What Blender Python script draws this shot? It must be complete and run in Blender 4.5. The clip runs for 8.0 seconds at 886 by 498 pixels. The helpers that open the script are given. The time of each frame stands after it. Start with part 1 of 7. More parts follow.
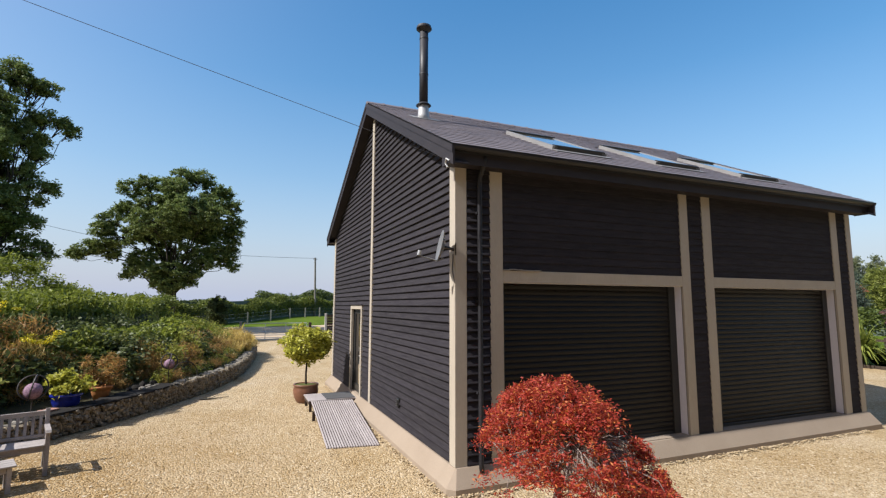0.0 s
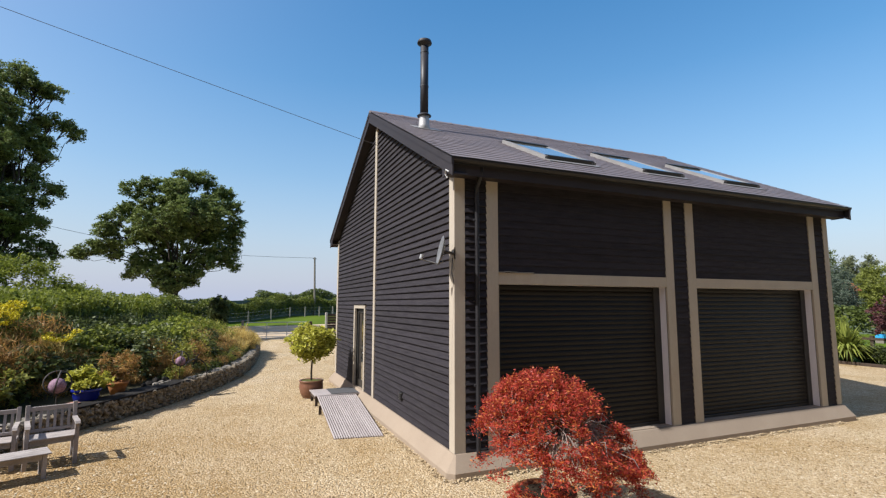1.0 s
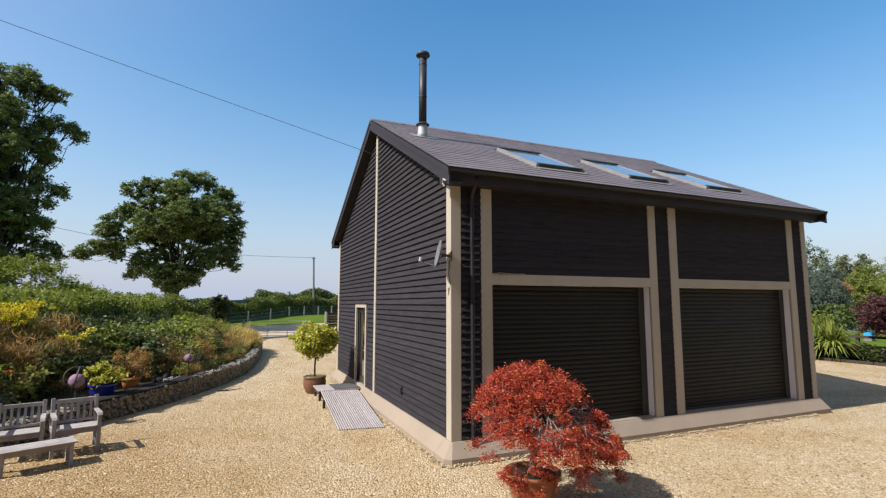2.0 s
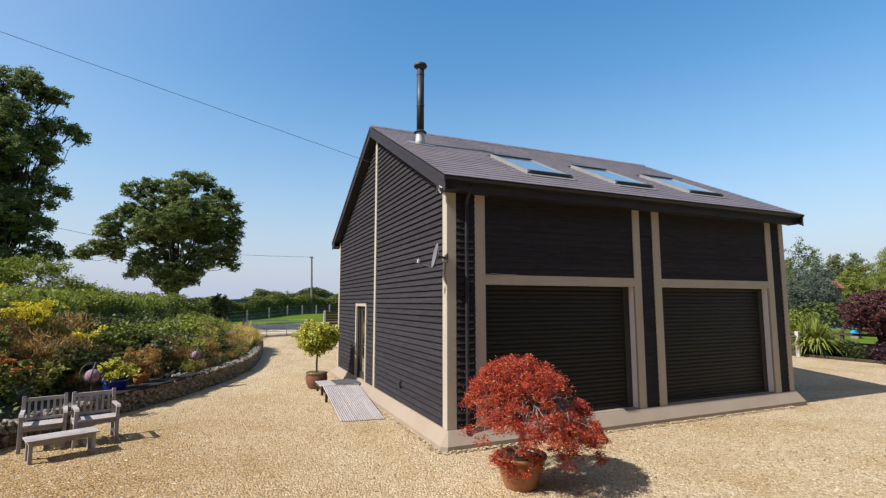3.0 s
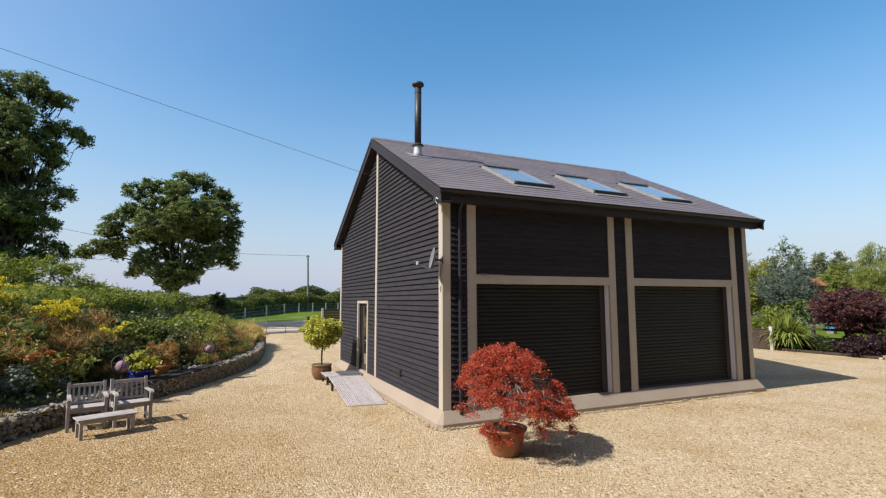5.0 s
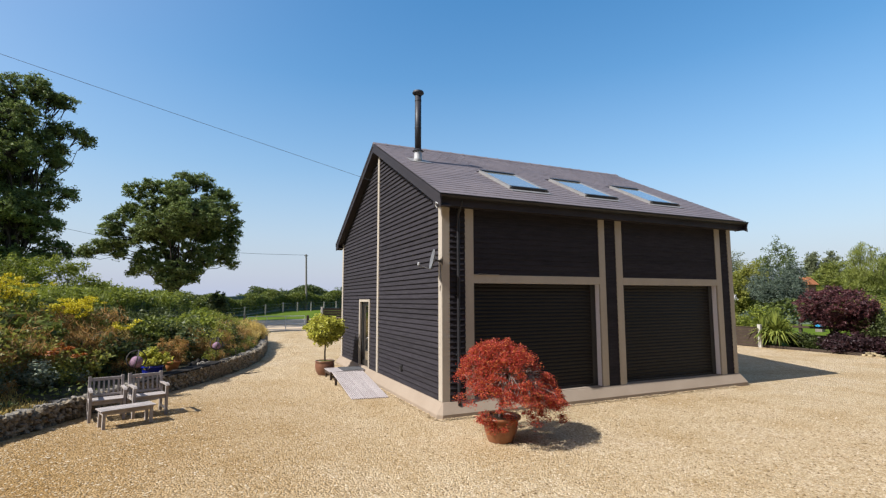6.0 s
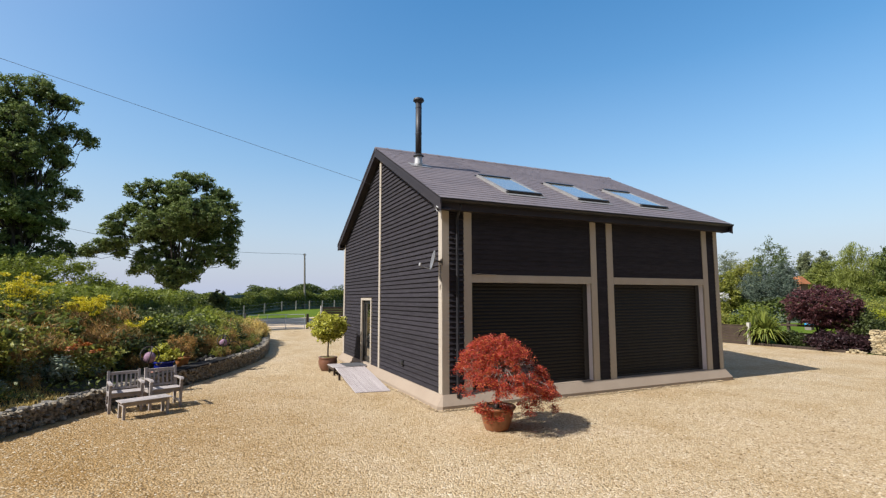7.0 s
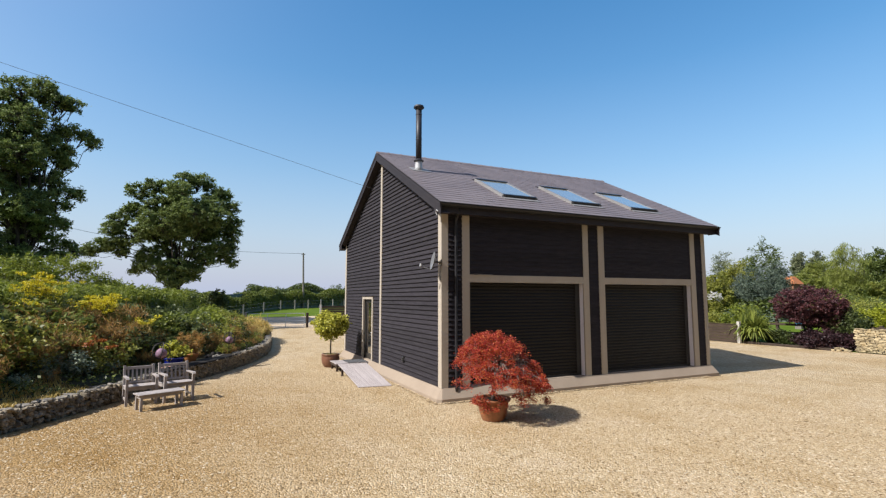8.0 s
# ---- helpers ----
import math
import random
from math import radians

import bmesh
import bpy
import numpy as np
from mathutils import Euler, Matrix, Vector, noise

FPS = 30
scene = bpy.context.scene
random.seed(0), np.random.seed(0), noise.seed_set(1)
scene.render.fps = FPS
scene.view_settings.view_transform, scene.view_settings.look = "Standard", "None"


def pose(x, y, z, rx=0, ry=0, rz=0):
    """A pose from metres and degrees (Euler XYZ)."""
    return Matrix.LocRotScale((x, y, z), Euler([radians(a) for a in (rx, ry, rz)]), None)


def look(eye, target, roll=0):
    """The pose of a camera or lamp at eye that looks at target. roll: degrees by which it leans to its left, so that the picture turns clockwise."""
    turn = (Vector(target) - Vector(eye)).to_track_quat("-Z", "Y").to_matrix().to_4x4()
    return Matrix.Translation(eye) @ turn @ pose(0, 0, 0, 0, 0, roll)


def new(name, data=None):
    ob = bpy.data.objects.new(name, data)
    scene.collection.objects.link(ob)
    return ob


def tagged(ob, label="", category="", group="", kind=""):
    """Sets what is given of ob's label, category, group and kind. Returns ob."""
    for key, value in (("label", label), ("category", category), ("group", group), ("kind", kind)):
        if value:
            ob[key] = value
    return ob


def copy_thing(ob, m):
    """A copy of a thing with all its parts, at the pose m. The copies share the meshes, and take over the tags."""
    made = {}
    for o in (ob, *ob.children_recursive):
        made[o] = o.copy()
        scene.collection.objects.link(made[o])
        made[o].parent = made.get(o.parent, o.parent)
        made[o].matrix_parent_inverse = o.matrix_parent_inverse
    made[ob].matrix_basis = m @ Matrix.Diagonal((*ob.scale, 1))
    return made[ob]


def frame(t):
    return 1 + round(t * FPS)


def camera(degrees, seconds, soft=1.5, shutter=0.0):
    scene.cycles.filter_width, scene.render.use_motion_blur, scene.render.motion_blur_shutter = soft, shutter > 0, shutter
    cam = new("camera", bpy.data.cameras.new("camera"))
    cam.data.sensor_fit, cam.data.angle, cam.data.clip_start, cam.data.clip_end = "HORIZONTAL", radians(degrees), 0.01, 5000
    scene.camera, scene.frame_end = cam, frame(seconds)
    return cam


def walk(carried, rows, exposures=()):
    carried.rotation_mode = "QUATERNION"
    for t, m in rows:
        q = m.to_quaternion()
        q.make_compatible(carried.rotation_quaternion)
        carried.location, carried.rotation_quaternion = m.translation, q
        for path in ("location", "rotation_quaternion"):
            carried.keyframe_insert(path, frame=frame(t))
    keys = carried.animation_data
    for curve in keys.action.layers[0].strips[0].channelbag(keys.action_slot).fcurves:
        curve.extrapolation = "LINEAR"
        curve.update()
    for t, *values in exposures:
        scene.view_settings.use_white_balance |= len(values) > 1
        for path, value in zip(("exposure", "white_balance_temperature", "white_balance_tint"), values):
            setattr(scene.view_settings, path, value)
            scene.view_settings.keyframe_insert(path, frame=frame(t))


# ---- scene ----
cam = camera(84.4, 8.0, 1.25)
PATH = [
    (0, (-0.149, -0.140, 2.560), (0.6160, 1.6944, 2.7884), 0.13),
    (0.5, (-0.286, -0.414, 2.565), (0.4812, 1.4196, 2.7916), 0.10),
    (1, (-0.410, -0.690, 2.568), (0.3612, 1.1415, 2.7928), 0.07),
    (1.5, (-0.524, -0.970, 2.569), (0.2504, 0.8606, 2.7922), 0.04),
    (3, (-0.862, -1.817, 2.564), (-0.0729, 0.0071, 2.7811), -0.06),
    (3.5, (-0.983, -2.102, 2.560), (-0.1887, -0.2795, 2.7749), -0.09),
    (4, (-1.112, -2.387, 2.555), (-0.3120, -0.5663, 2.7678), -0.12),
    (4.5, (-1.249, -2.671, 2.549), (-0.4437, -0.8531, 2.7599), -0.14),
    (6, (-1.709, -3.521, 2.529), (-0.8861, -1.7096, 2.7340), -0.17),
    (6.5, (-1.872, -3.802, 2.522), (-1.0441, -1.9929, 2.7253), -0.16),
    (7, (-2.037, -4.082, 2.516), (-1.2028, -2.2749, 2.7170), -0.14),
    (7.5, (-2.197, -4.360, 2.509), (-1.3582, -2.5552, 2.7093), -0.11),
    (8, (-2.349, -4.636, 2.504), (-1.5054, -2.8338, 2.7025), -0.06),
]
walk(cam, [(t, look(eye, target, roll)) for t, eye, target, roll in PATH], [(0.0, 0.546, 6340, 14.0), (8.0, 0.546, 6340, 14.0)])

# ---- world, sun, exposure ----
SUN_WAY = Vector((-1.01, -0.075, 1.0)).normalized()
world = bpy.data.worlds.new("world")
scene.world = world
world.use_nodes = True
wn = world.node_tree.nodes
wn.clear()
sky = wn.new("ShaderNodeTexSky")
sky.sky_type = "NISHITA"
sky.sun_disc = False
sky.sun_elevation = math.asin(SUN_WAY.z)
sky.sun_rotation = math.atan2(SUN_WAY.x, SUN_WAY.y)
sky.altitude = 0
sky.air_density, sky.dust_density, sky.ozone_density = 1.5, 1.2, 4.0
bg = wn.new("ShaderNodeBackground")
bg.inputs["Strength"].default_value = 0.1144
wo = wn.new("ShaderNodeOutputWorld")
hue = wn.new("ShaderNodeHueSaturation")
hue.inputs["Saturation"].default_value = 1.32
hue.inputs["Hue"].default_value = 0.495
world.node_tree.links.new(sky.outputs[0], hue.inputs["Color"])
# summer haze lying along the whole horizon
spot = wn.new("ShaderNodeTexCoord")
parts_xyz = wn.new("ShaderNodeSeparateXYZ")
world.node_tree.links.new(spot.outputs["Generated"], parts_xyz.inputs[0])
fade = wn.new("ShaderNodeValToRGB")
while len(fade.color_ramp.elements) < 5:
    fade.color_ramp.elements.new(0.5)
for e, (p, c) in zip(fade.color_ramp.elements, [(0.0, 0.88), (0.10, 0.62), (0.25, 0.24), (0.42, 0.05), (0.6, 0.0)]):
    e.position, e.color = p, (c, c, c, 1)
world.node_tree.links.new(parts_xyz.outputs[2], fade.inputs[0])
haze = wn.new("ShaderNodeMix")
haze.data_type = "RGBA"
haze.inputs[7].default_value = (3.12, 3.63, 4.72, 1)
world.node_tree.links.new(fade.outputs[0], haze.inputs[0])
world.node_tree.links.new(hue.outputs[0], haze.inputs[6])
# the broad pale glare of thin summer haze round the sun
toward = wn.new("ShaderNodeVectorMath")
toward.operation = "DOT_PRODUCT"
world.node_tree.links.new(spot.outputs["Generated"], toward.inputs[0])
toward.inputs[1].default_value = SUN_WAY
bright = wn.new("ShaderNodeMath")
bright.operation, bright.use_clamp = "MAXIMUM", True
bright.inputs[1].default_value = 0.0
world.node_tree.links.new(toward.outputs["Value"], bright.inputs[0])
fall = wn.new("ShaderNodeMath")
fall.operation = "POWER"
fall.inputs[1].default_value = 2.6
world.node_tree.links.new(bright.outputs[0], fall.inputs[0])
glare = wn.new("ShaderNodeMix")
glare.data_type = "RGBA"
glare.inputs[7].default_value = (4.4, 3.65, 3.4, 1)
world.node_tree.links.new(fall.outputs[0], glare.inputs[0])
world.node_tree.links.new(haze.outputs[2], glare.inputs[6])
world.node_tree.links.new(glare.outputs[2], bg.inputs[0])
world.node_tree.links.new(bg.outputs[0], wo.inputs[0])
sun_data = bpy.data.lights.new("sun", "SUN")
sun_data.energy, sun_data.angle, sun_data.color = 5.0, radians(0.53), (0.962, 0.955, 0.885)
sun_lamp = new("sun", sun_data)
sun_lamp.matrix_world = look((0, 0, 60), Vector((0, 0, 60)) - SUN_WAY)


# ---- materials ----
def material(name):
    m = bpy.data.materials.new(name)
    m.use_nodes = True
    nt = m.node_tree
    b = nt.nodes["Principled BSDF"]
    return m, nt, b


def node(nt, kind, **inputs):
    n = nt.nodes.new(kind)
    for k, v in inputs.items():
        n.inputs[k.replace("_", " ")].default_value = v
    return n


def ramp(nt, source, stops):
    r = nt.nodes.new("ShaderNodeValToRGB")
    el = r.color_ramp.elements
    while len(el) < len(stops):
        el.new(0.5)
    for e, (p, c) in zip(el, stops):
        e.position, e.color = p, (*c, 1)
    nt.links.new(source, r.inputs[0])
    return r.outputs[0]


def mix(nt, fac, a, b, mode="MIX"):
    m = nt.nodes.new("ShaderNodeMix")
    m.data_type, m.blend_type = "RGBA", mode
    for k, v in ((0, fac), (6, a), (7, b)):
        if isinstance(v, bpy.types.NodeSocket):
            nt.links.new(v, m.inputs[k])
        else:
            m.inputs[k].default_value = (*v, 1) if k else v
    return m.outputs[2]


def bump(nt, b, height, strength, distance):
    n = nt.nodes.new("ShaderNodeBump")
    n.inputs["Strength"].default_value, n.inputs["Distance"].default_value = strength, distance
    nt.links.new(height, n.inputs["Height"])
    nt.links.new(n.outputs[0], b.inputs["Normal"])


def coords(nt, scale=(1, 1, 1)):
    g = nt.nodes.new("ShaderNodeNewGeometry")
    mp = nt.nodes.new("ShaderNodeMapping")
    mp.inputs["Scale"].default_value = scale
    nt.links.new(g.outputs["Position"], mp.inputs["Vector"])
    return mp.outputs[0]


def noise_tex(nt, vec, scale, detail=4.0, rough=0.6):
    n = node(nt, "ShaderNodeTexNoise", Scale=scale, Detail=detail, Roughness=rough)
    nt.links.new(vec, n.inputs["Vector"])
    return n.outputs["Fac"]


def surface(name, dark, light, rough=0.7, grain=(1, 1, 1), scale=6.0, fine=60.0, relief=0.2, depth=0.004, spec=0.5, metal=0.0, piece=0.0, rough_var=0.1):
    """A worn surface: two scales of noise between two colours, relief, and optional piece-to-piece change."""
    m, nt, b = material(name)
    v = coords(nt, grain)
    big, small = noise_tex(nt, v, scale), noise_tex(nt, v, fine, 3.0, 0.7)
    fac = node(nt, "ShaderNodeMath")
    fac.operation = "MULTIPLY_ADD"
    nt.links.new(small, fac.inputs[0])
    fac.inputs[1].default_value = 0.45
    half = node(nt, "ShaderNodeMath")
    half.operation = "MULTIPLY"
    half.inputs[1].default_value = 0.6
    nt.links.new(big, half.inputs[0])
    nt.links.new(half.outputs[0], fac.inputs[2])
    col = ramp(nt, fac.outputs[0], [(0.3, dark), (0.72, light)])
    if piece:
        info = nt.nodes.new("ShaderNodeObjectInfo")
        lo, hi = 1 - piece, 1 + piece
        tone = ramp(nt, info.outputs["Random"], [(0.0, (lo, lo, lo)), (1.0, (1, 1, 1))])
        col = mix(nt, 1.0, col, tone, "MULTIPLY")
    nt.links.new(col, b.inputs["Base Color"])
    rr = node(nt, "ShaderNodeMapRange")
    nt.links.new(big, rr.inputs[0])
    rr.inputs[3].default_value, rr.inputs[4].default_value = max(0.02, rough - rough_var), min(1, rough + rough_var)
    nt.links.new(rr.outputs[0], b.inputs["Roughness"])
    b.inputs["Specular IOR Level"].default_value = spec
    b.inputs["Metallic"].default_value = metal
    if relief:
        bump(nt, b, small, relief, depth)
    return m


def foliage(name, dark, light, accent=None, share=0.0, through_light=0.35, rough=0.5, grain=0.9):
    """Leaves: colour changes from leaf to leaf and from clump to clump; some light goes through them."""
    m, nt, b = material(name)
    g = nt.nodes.new("ShaderNodeNewGeometry")
    v = coords(nt)
    clump = noise_tex(nt, v, grain, 2.0)
    leaf = g.outputs["Random Per Island"]
    s = node(nt, "ShaderNodeMath")
    s.operation = "MULTIPLY_ADD"
    nt.links.new(leaf, s.inputs[0])
    s.inputs[1].default_value = 0.8
    nt.links.new(clump, s.inputs[2])
    col = ramp(nt, s.outputs[0], [(0.42, dark), (1.18, light)])
    if accent:
        gate = ramp(nt, leaf, [(1 - share - 0.02, (0, 0, 0)), (1 - share, (1, 1, 1))])
        col = mix(nt, gate, col, accent)
    nt.links.new(col, b.inputs["Base Color"])
    b.inputs["Roughness"].default_value = rough
    b.inputs["Specular IOR Level"].default_value = 0.37
    tr = nt.nodes.new("ShaderNodeBsdfTranslucent")
    nt.links.new(col, tr.inputs["Color"])
    mx = nt.nodes.new("ShaderNodeMixShader")
    mx.inputs[0].default_value = through_light
    out = nt.nodes["Material Output"]
    nt.links.new(b.outputs[0], mx.inputs[1])
    nt.links.new(tr.outputs[0], mx.inputs[2])
    nt.links.new(mx.outputs[0], out.inputs[0])
    return m


def gravel_material():
    m, nt, b = material("golden_gravel")
    v = coords(nt)
    vor = node(nt, "ShaderNodeTexVoronoi", Scale=36.0, Randomness=1.0)
    nt.links.new(v, vor.inputs["Vector"])
    stone = ramp(nt, vor.outputs["Color"], [(0.0, (0.236, 0.162, 0.085)), (0.22, (0.412, 0.308, 0.178)), (0.6, (0.530, 0.418, 0.272)), (1.0, (0.660, 0.558, 0.424))])
    clump = ramp(nt, noise_tex(nt, v, 6.5, 7.0, 0.82), [(0.35, (0.36, 0.29, 0.20)), (0.465, (0.93, 0.91, 0.87)), (0.7, (1.0, 1.0, 1.0))])
    # a worn, darker golden spread of finer grit before the seats
    far = node(nt, "ShaderNodeVectorMath")
    far.operation = "DISTANCE"
    nt.links.new(coords(nt, (1, 0.75, 0)), far.inputs[0])
    far.inputs[1].default_value = (-4.1, 4.7, 0)
    edge = node(nt, "ShaderNodeMath")
    edge.operation = "MULTIPLY_ADD"
    nt.links.new(noise_tex(nt, v, 0.8, 6.0, 0.7), edge.inputs[0])
    edge.inputs[1].default_value = 4.5
    nt.links.new(far.outputs["Value"], edge.inputs[2])
    worn = node(nt, "ShaderNodeMapRange")
    nt.links.new(edge.outputs[0], worn.inputs[0])
    worn.inputs[1].default_value, worn.inputs[2].default_value = 3.4, 8.0
    strong = node(nt, "ShaderNodeMapRange")
    nt.links.new(worn.outputs[0], strong.inputs[0])
    strong.inputs[3].default_value, strong.inputs[4].default_value = 1.0, 0.45
    col = mix(nt, strong.outputs[0], stone, clump, "MULTIPLY")
    patch = ramp(nt, noise_tex(nt, v, 0.45, 5.0, 0.65), [(0.36, (0.86, 0.81, 0.72)), (0.50, (0.97, 0.96, 0.94)), (0.64, (1.0, 1.0, 1.03))])
    col = mix(nt, 1.0, col, patch, "MULTIPLY")
    tread = ramp(nt, noise_tex(nt, coords(nt, (1, 0.35, 1)), 1.3, 5.0, 0.7), [(0.36, (0.88, 0.83, 0.74)), (0.6, (1, 1, 1))])
    col = mix(nt, 0.7, col, tread, "MULTIPLY")
    col = mix(nt, 1.0, col, ramp(nt, worn.outputs[0], [(0.0, (0.72, 0.62, 0.46)), (1.0, (1, 1, 1))]), "MULTIPLY")
    grit = node(nt, "ShaderNodeTexVoronoi", Scale=17.0, Randomness=1.0)
    nt.links.new(v, grit.inputs["Vector"])
    speck = ramp(nt, grit.outputs["Distance"], [(0.10, (0.36, 0.27, 0.17)), (0.19, (1, 1, 1))])
    col = mix(nt, 0.75, col, speck, "MULTIPLY")
    nt.links.new(col, b.inputs["Base Color"])
    b.inputs["Roughness"].default_value = 0.9
    b.inputs["Specular IOR Level"].default_value = 0.04
    add = node(nt, "ShaderNodeMath")
    add.operation = "ADD"
    nt.links.new(vor.outputs["Distance"], add.inputs[0])
    nt.links.new(noise_tex(nt, v, 9.0, 4.0, 0.7), add.inputs[1])
    inv = node(nt, "ShaderNodeMath")
    inv.operation = "MULTIPLY"
    inv.inputs[1].default_value = -1.0
    nt.links.new(add.outputs[0], inv.inputs[0])
    bump(nt, b, inv.outputs[0], 0.85, 0.028)
    return m


def glass_material(name, tint, rough=0.02):
    m, nt, b = material(name)
    b.inputs["Base Color"].default_value = (*tint, 1)
    b.inputs["Roughness"].default_value = rough
    b.inputs["Specular IOR Level"].default_value = 1.0
    b.inputs["Coat Weight"].default_value = 1.0
    b.inputs["Coat IOR"].default_value = 1.5
    b.inputs["Coat Roughness"].default_value = 0.01
    return m


def pebble_material():
    m, nt, b = material("golden_pebble")
    g = nt.nodes.new("ShaderNodeNewGeometry")
    col = ramp(nt, g.outputs["Random Per Island"], [(0.0, (0.16, 0.105, 0.055)), (0.25, (0.38, 0.28, 0.16)), (0.8, (0.52, 0.405, 0.255)), (1.0, (0.62, 0.52, 0.38))])
    nt.links.new(mix(nt, 0.3, col, ramp(nt, noise_tex(nt, coords(nt), 60.0), [(0.3, (0.5, 0.45, 0.4)), (0.7, (1, 1, 1))]), "MULTIPLY"), b.inputs["Base Color"])
    b.inputs["Roughness"].default_value = 0.9
    b.inputs["Specular IOR Level"].default_value = 0.1
    return m


M_GRAVEL = gravel_material()
M_PEBBLE = pebble_material()
M_GRASS = surface("meadow_grass", (0.045, 0.080, 0.008), (0.120, 0.168, 0.020), 1.0, (1, 1, 1), 0.3, 9.0, 0.5, 0.05, 0.05)
M_EARTH = surface("bank_earth", (0.0345, 0.0306, 0.0153), (0.0766, 0.0689, 0.0345), 0.95, (1, 1, 1), 1.2, 14.0, 0.6, 0.05, 0.2)
M_LANE = surface("lane_tarmac", (0.3000, 0.2200, 0.1400), (0.5800, 0.4500, 0.3050), 0.9, (1, 1, 1), 0.7, 40.0, 0.4, 0.01, 0.3)
M_BOARD = surface("black_weatherboard_paint", (0.0130, 0.0115, 0.0148), (0.0285, 0.0254, 0.0322), 0.90, (1, 0.25, 4), 2.6, 18.0, 0.8, 0.005, 0.60, 0, 0.26)
board_tree = M_BOARD.node_tree
board_shader = board_tree.nodes["Principled BSDF"]
board_shader.inputs["Specular Tint"].default_value = (1.0, 0.93, 0.91, 1)
# sun-bleached streaks and duller patches in the paint along the boards
sheen = node(board_tree, "ShaderNodeMapRange")
board_tree.links.new(noise_tex(board_tree, coords(board_tree, (0.7, 0.7, 7.0)), 3.2, 7.0, 0.72), sheen.inputs[0])
sheen.inputs[1].default_value, sheen.inputs[2].default_value = 0.34, 0.66
sheen.inputs[3].default_value, sheen.inputs[4].default_value = 0.22, 0.58
board_tree.links.new(sheen.outputs[0], board_shader.inputs["Specular IOR Level"])
M_BARGE = surface("black_fascia_paint", (0.0218, 0.0184, 0.0211), (0.0380, 0.0332, 0.0366), 0.6, (1, 0.3, 3), 2.0, 30.0, 0.12, 0.002, 0.2)
M_TRIM = surface("stone_cream_paint", (0.3500, 0.3000, 0.2380), (0.4350, 0.3800, 0.3080), 0.6, (1, 1, 0.3), 2.0, 30.0, 0.1, 0.002)
M_PLINTH = surface("buff_render", (0.2520, 0.1940, 0.1430), (0.3150, 0.2520, 0.1910), 0.85, (1, 1, 1), 1.6, 45.0, 0.35, 0.004, 0.3)
# pale reveal paint, made lilac and brighter to stand for sky light on it
M_SKYLIT_REVEAL = surface("pale_reveal_paint_skylit", (0.6600, 0.6400, 0.7000), (0.7600, 0.7400, 0.8000), 0.5, (1, 1, 0.4), 2.0, 30.0, 0.08, 0.002)
M_SLAT = surface("brown_black_shutter_coating", (0.0105, 0.0091, 0.0088), (0.0165, 0.0143, 0.0136), 0.40, (0.3, 1, 2), 1.5, 25.0, 0.05, 0.001, 0.20, 0, 0.08, 0.05)
M_SLATE = surface("grey_slate", (0.1180, 0.0960, 0.0970), (0.1900, 0.1590, 0.1600), 0.6, (1, 1, 1), 1.1, 26.0, 0.3, 0.004, 0.5)
M_GUTTER = surface("black_gutter_plastic", (0.0130, 0.0122, 0.0138), (0.0205, 0.0195, 0.0225), 0.45, (1, 1, 1), 2.0, 30.0, 0.04, 0.001, 0.35)
M_FLUE = surface("black_flue_enamel", (0.0120, 0.0118, 0.0150), (0.0240, 0.0230, 0.0290), 0.55, (1, 1, 1), 3.0, 30.0, 0.05, 0.001, 0.5)
M_STEEL = surface("dull_aluminium", (0.3522, 0.3522, 0.3598), (0.4594, 0.4594, 0.4594), 0.55, (1, 1, 1), 5.0, 50.0, 0.08, 0.001, 0.5, 0.25)
M_LEAD = surface("grey_flashing", (0.1900, 0.1830, 0.1780), (0.2750, 0.2680, 0.2620), 0.55, (1, 1, 1), 4.0, 40.0, 0.15, 0.002, 0.5, 0.2)
M_PANE = glass_material("skylight_glass", (0.30, 0.33, 0.32), 0.10)
M_DOORGLASS = glass_material("door_glass", (0.015, 0.014, 0.013))
M_DARKTRIM = surface("charcoal_coated_aluminium", (0.0169, 0.0169, 0.0176), (0.0268, 0.0260, 0.0260), 0.4, (1, 1, 1), 3.0, 30.0, 0.05, 0.001)
M_RAMP = surface("weathered_decking", (0.3500, 0.3050, 0.3000), (0.4900, 0.4400, 0.4350), 0.7, (3, 0.3, 1), 2.0, 30.0, 0.2, 0.003, 0.4, 0, 0.14)
M_MAT = surface("grey_rubber_mat", (0.0536, 0.0536, 0.0574), (0.0842, 0.0842, 0.0880), 0.9, (1, 1, 1), 6.0, 90.0, 0.5, 0.004)
M_TEAK = surface("silvered_teak", (0.2350, 0.2050, 0.1880), (0.4600, 0.4080, 0.3780), 0.8, (1, 1, 1), 5.0, 70.0, 0.3, 0.003, 0.3, 0, 0.12)
M_TERRA = surface("glazed_terracotta", (0.1850, 0.0660, 0.0270), (0.3050, 0.1250, 0.0560), 0.35, (1, 1, 1), 4.0, 26.0, 0.1, 0.003, 0.5)
M_ORANGEPOT = surface("plain_orange_terracotta", (0.330, 0.125, 0.040), (0.480, 0.210, 0.075), 0.75, (1, 1, 1), 5.0, 30.0, 0.15, 0.003, 0.3)
M_MAPLEBARK = surface("pale_grey_maple_bark", (0.170, 0.130, 0.110), (0.330, 0.265, 0.235), 0.8, (1, 1, 0.4), 9.0, 60.0, 0.4, 0.003, 0.3)
M_PINKTILE = surface("pinkish_clay_tile", (0.300, 0.150, 0.110), (0.430, 0.240, 0.190), 0.85, (1, 1, 1), 6.0, 40.0, 0.3, 0.003, 0.3)
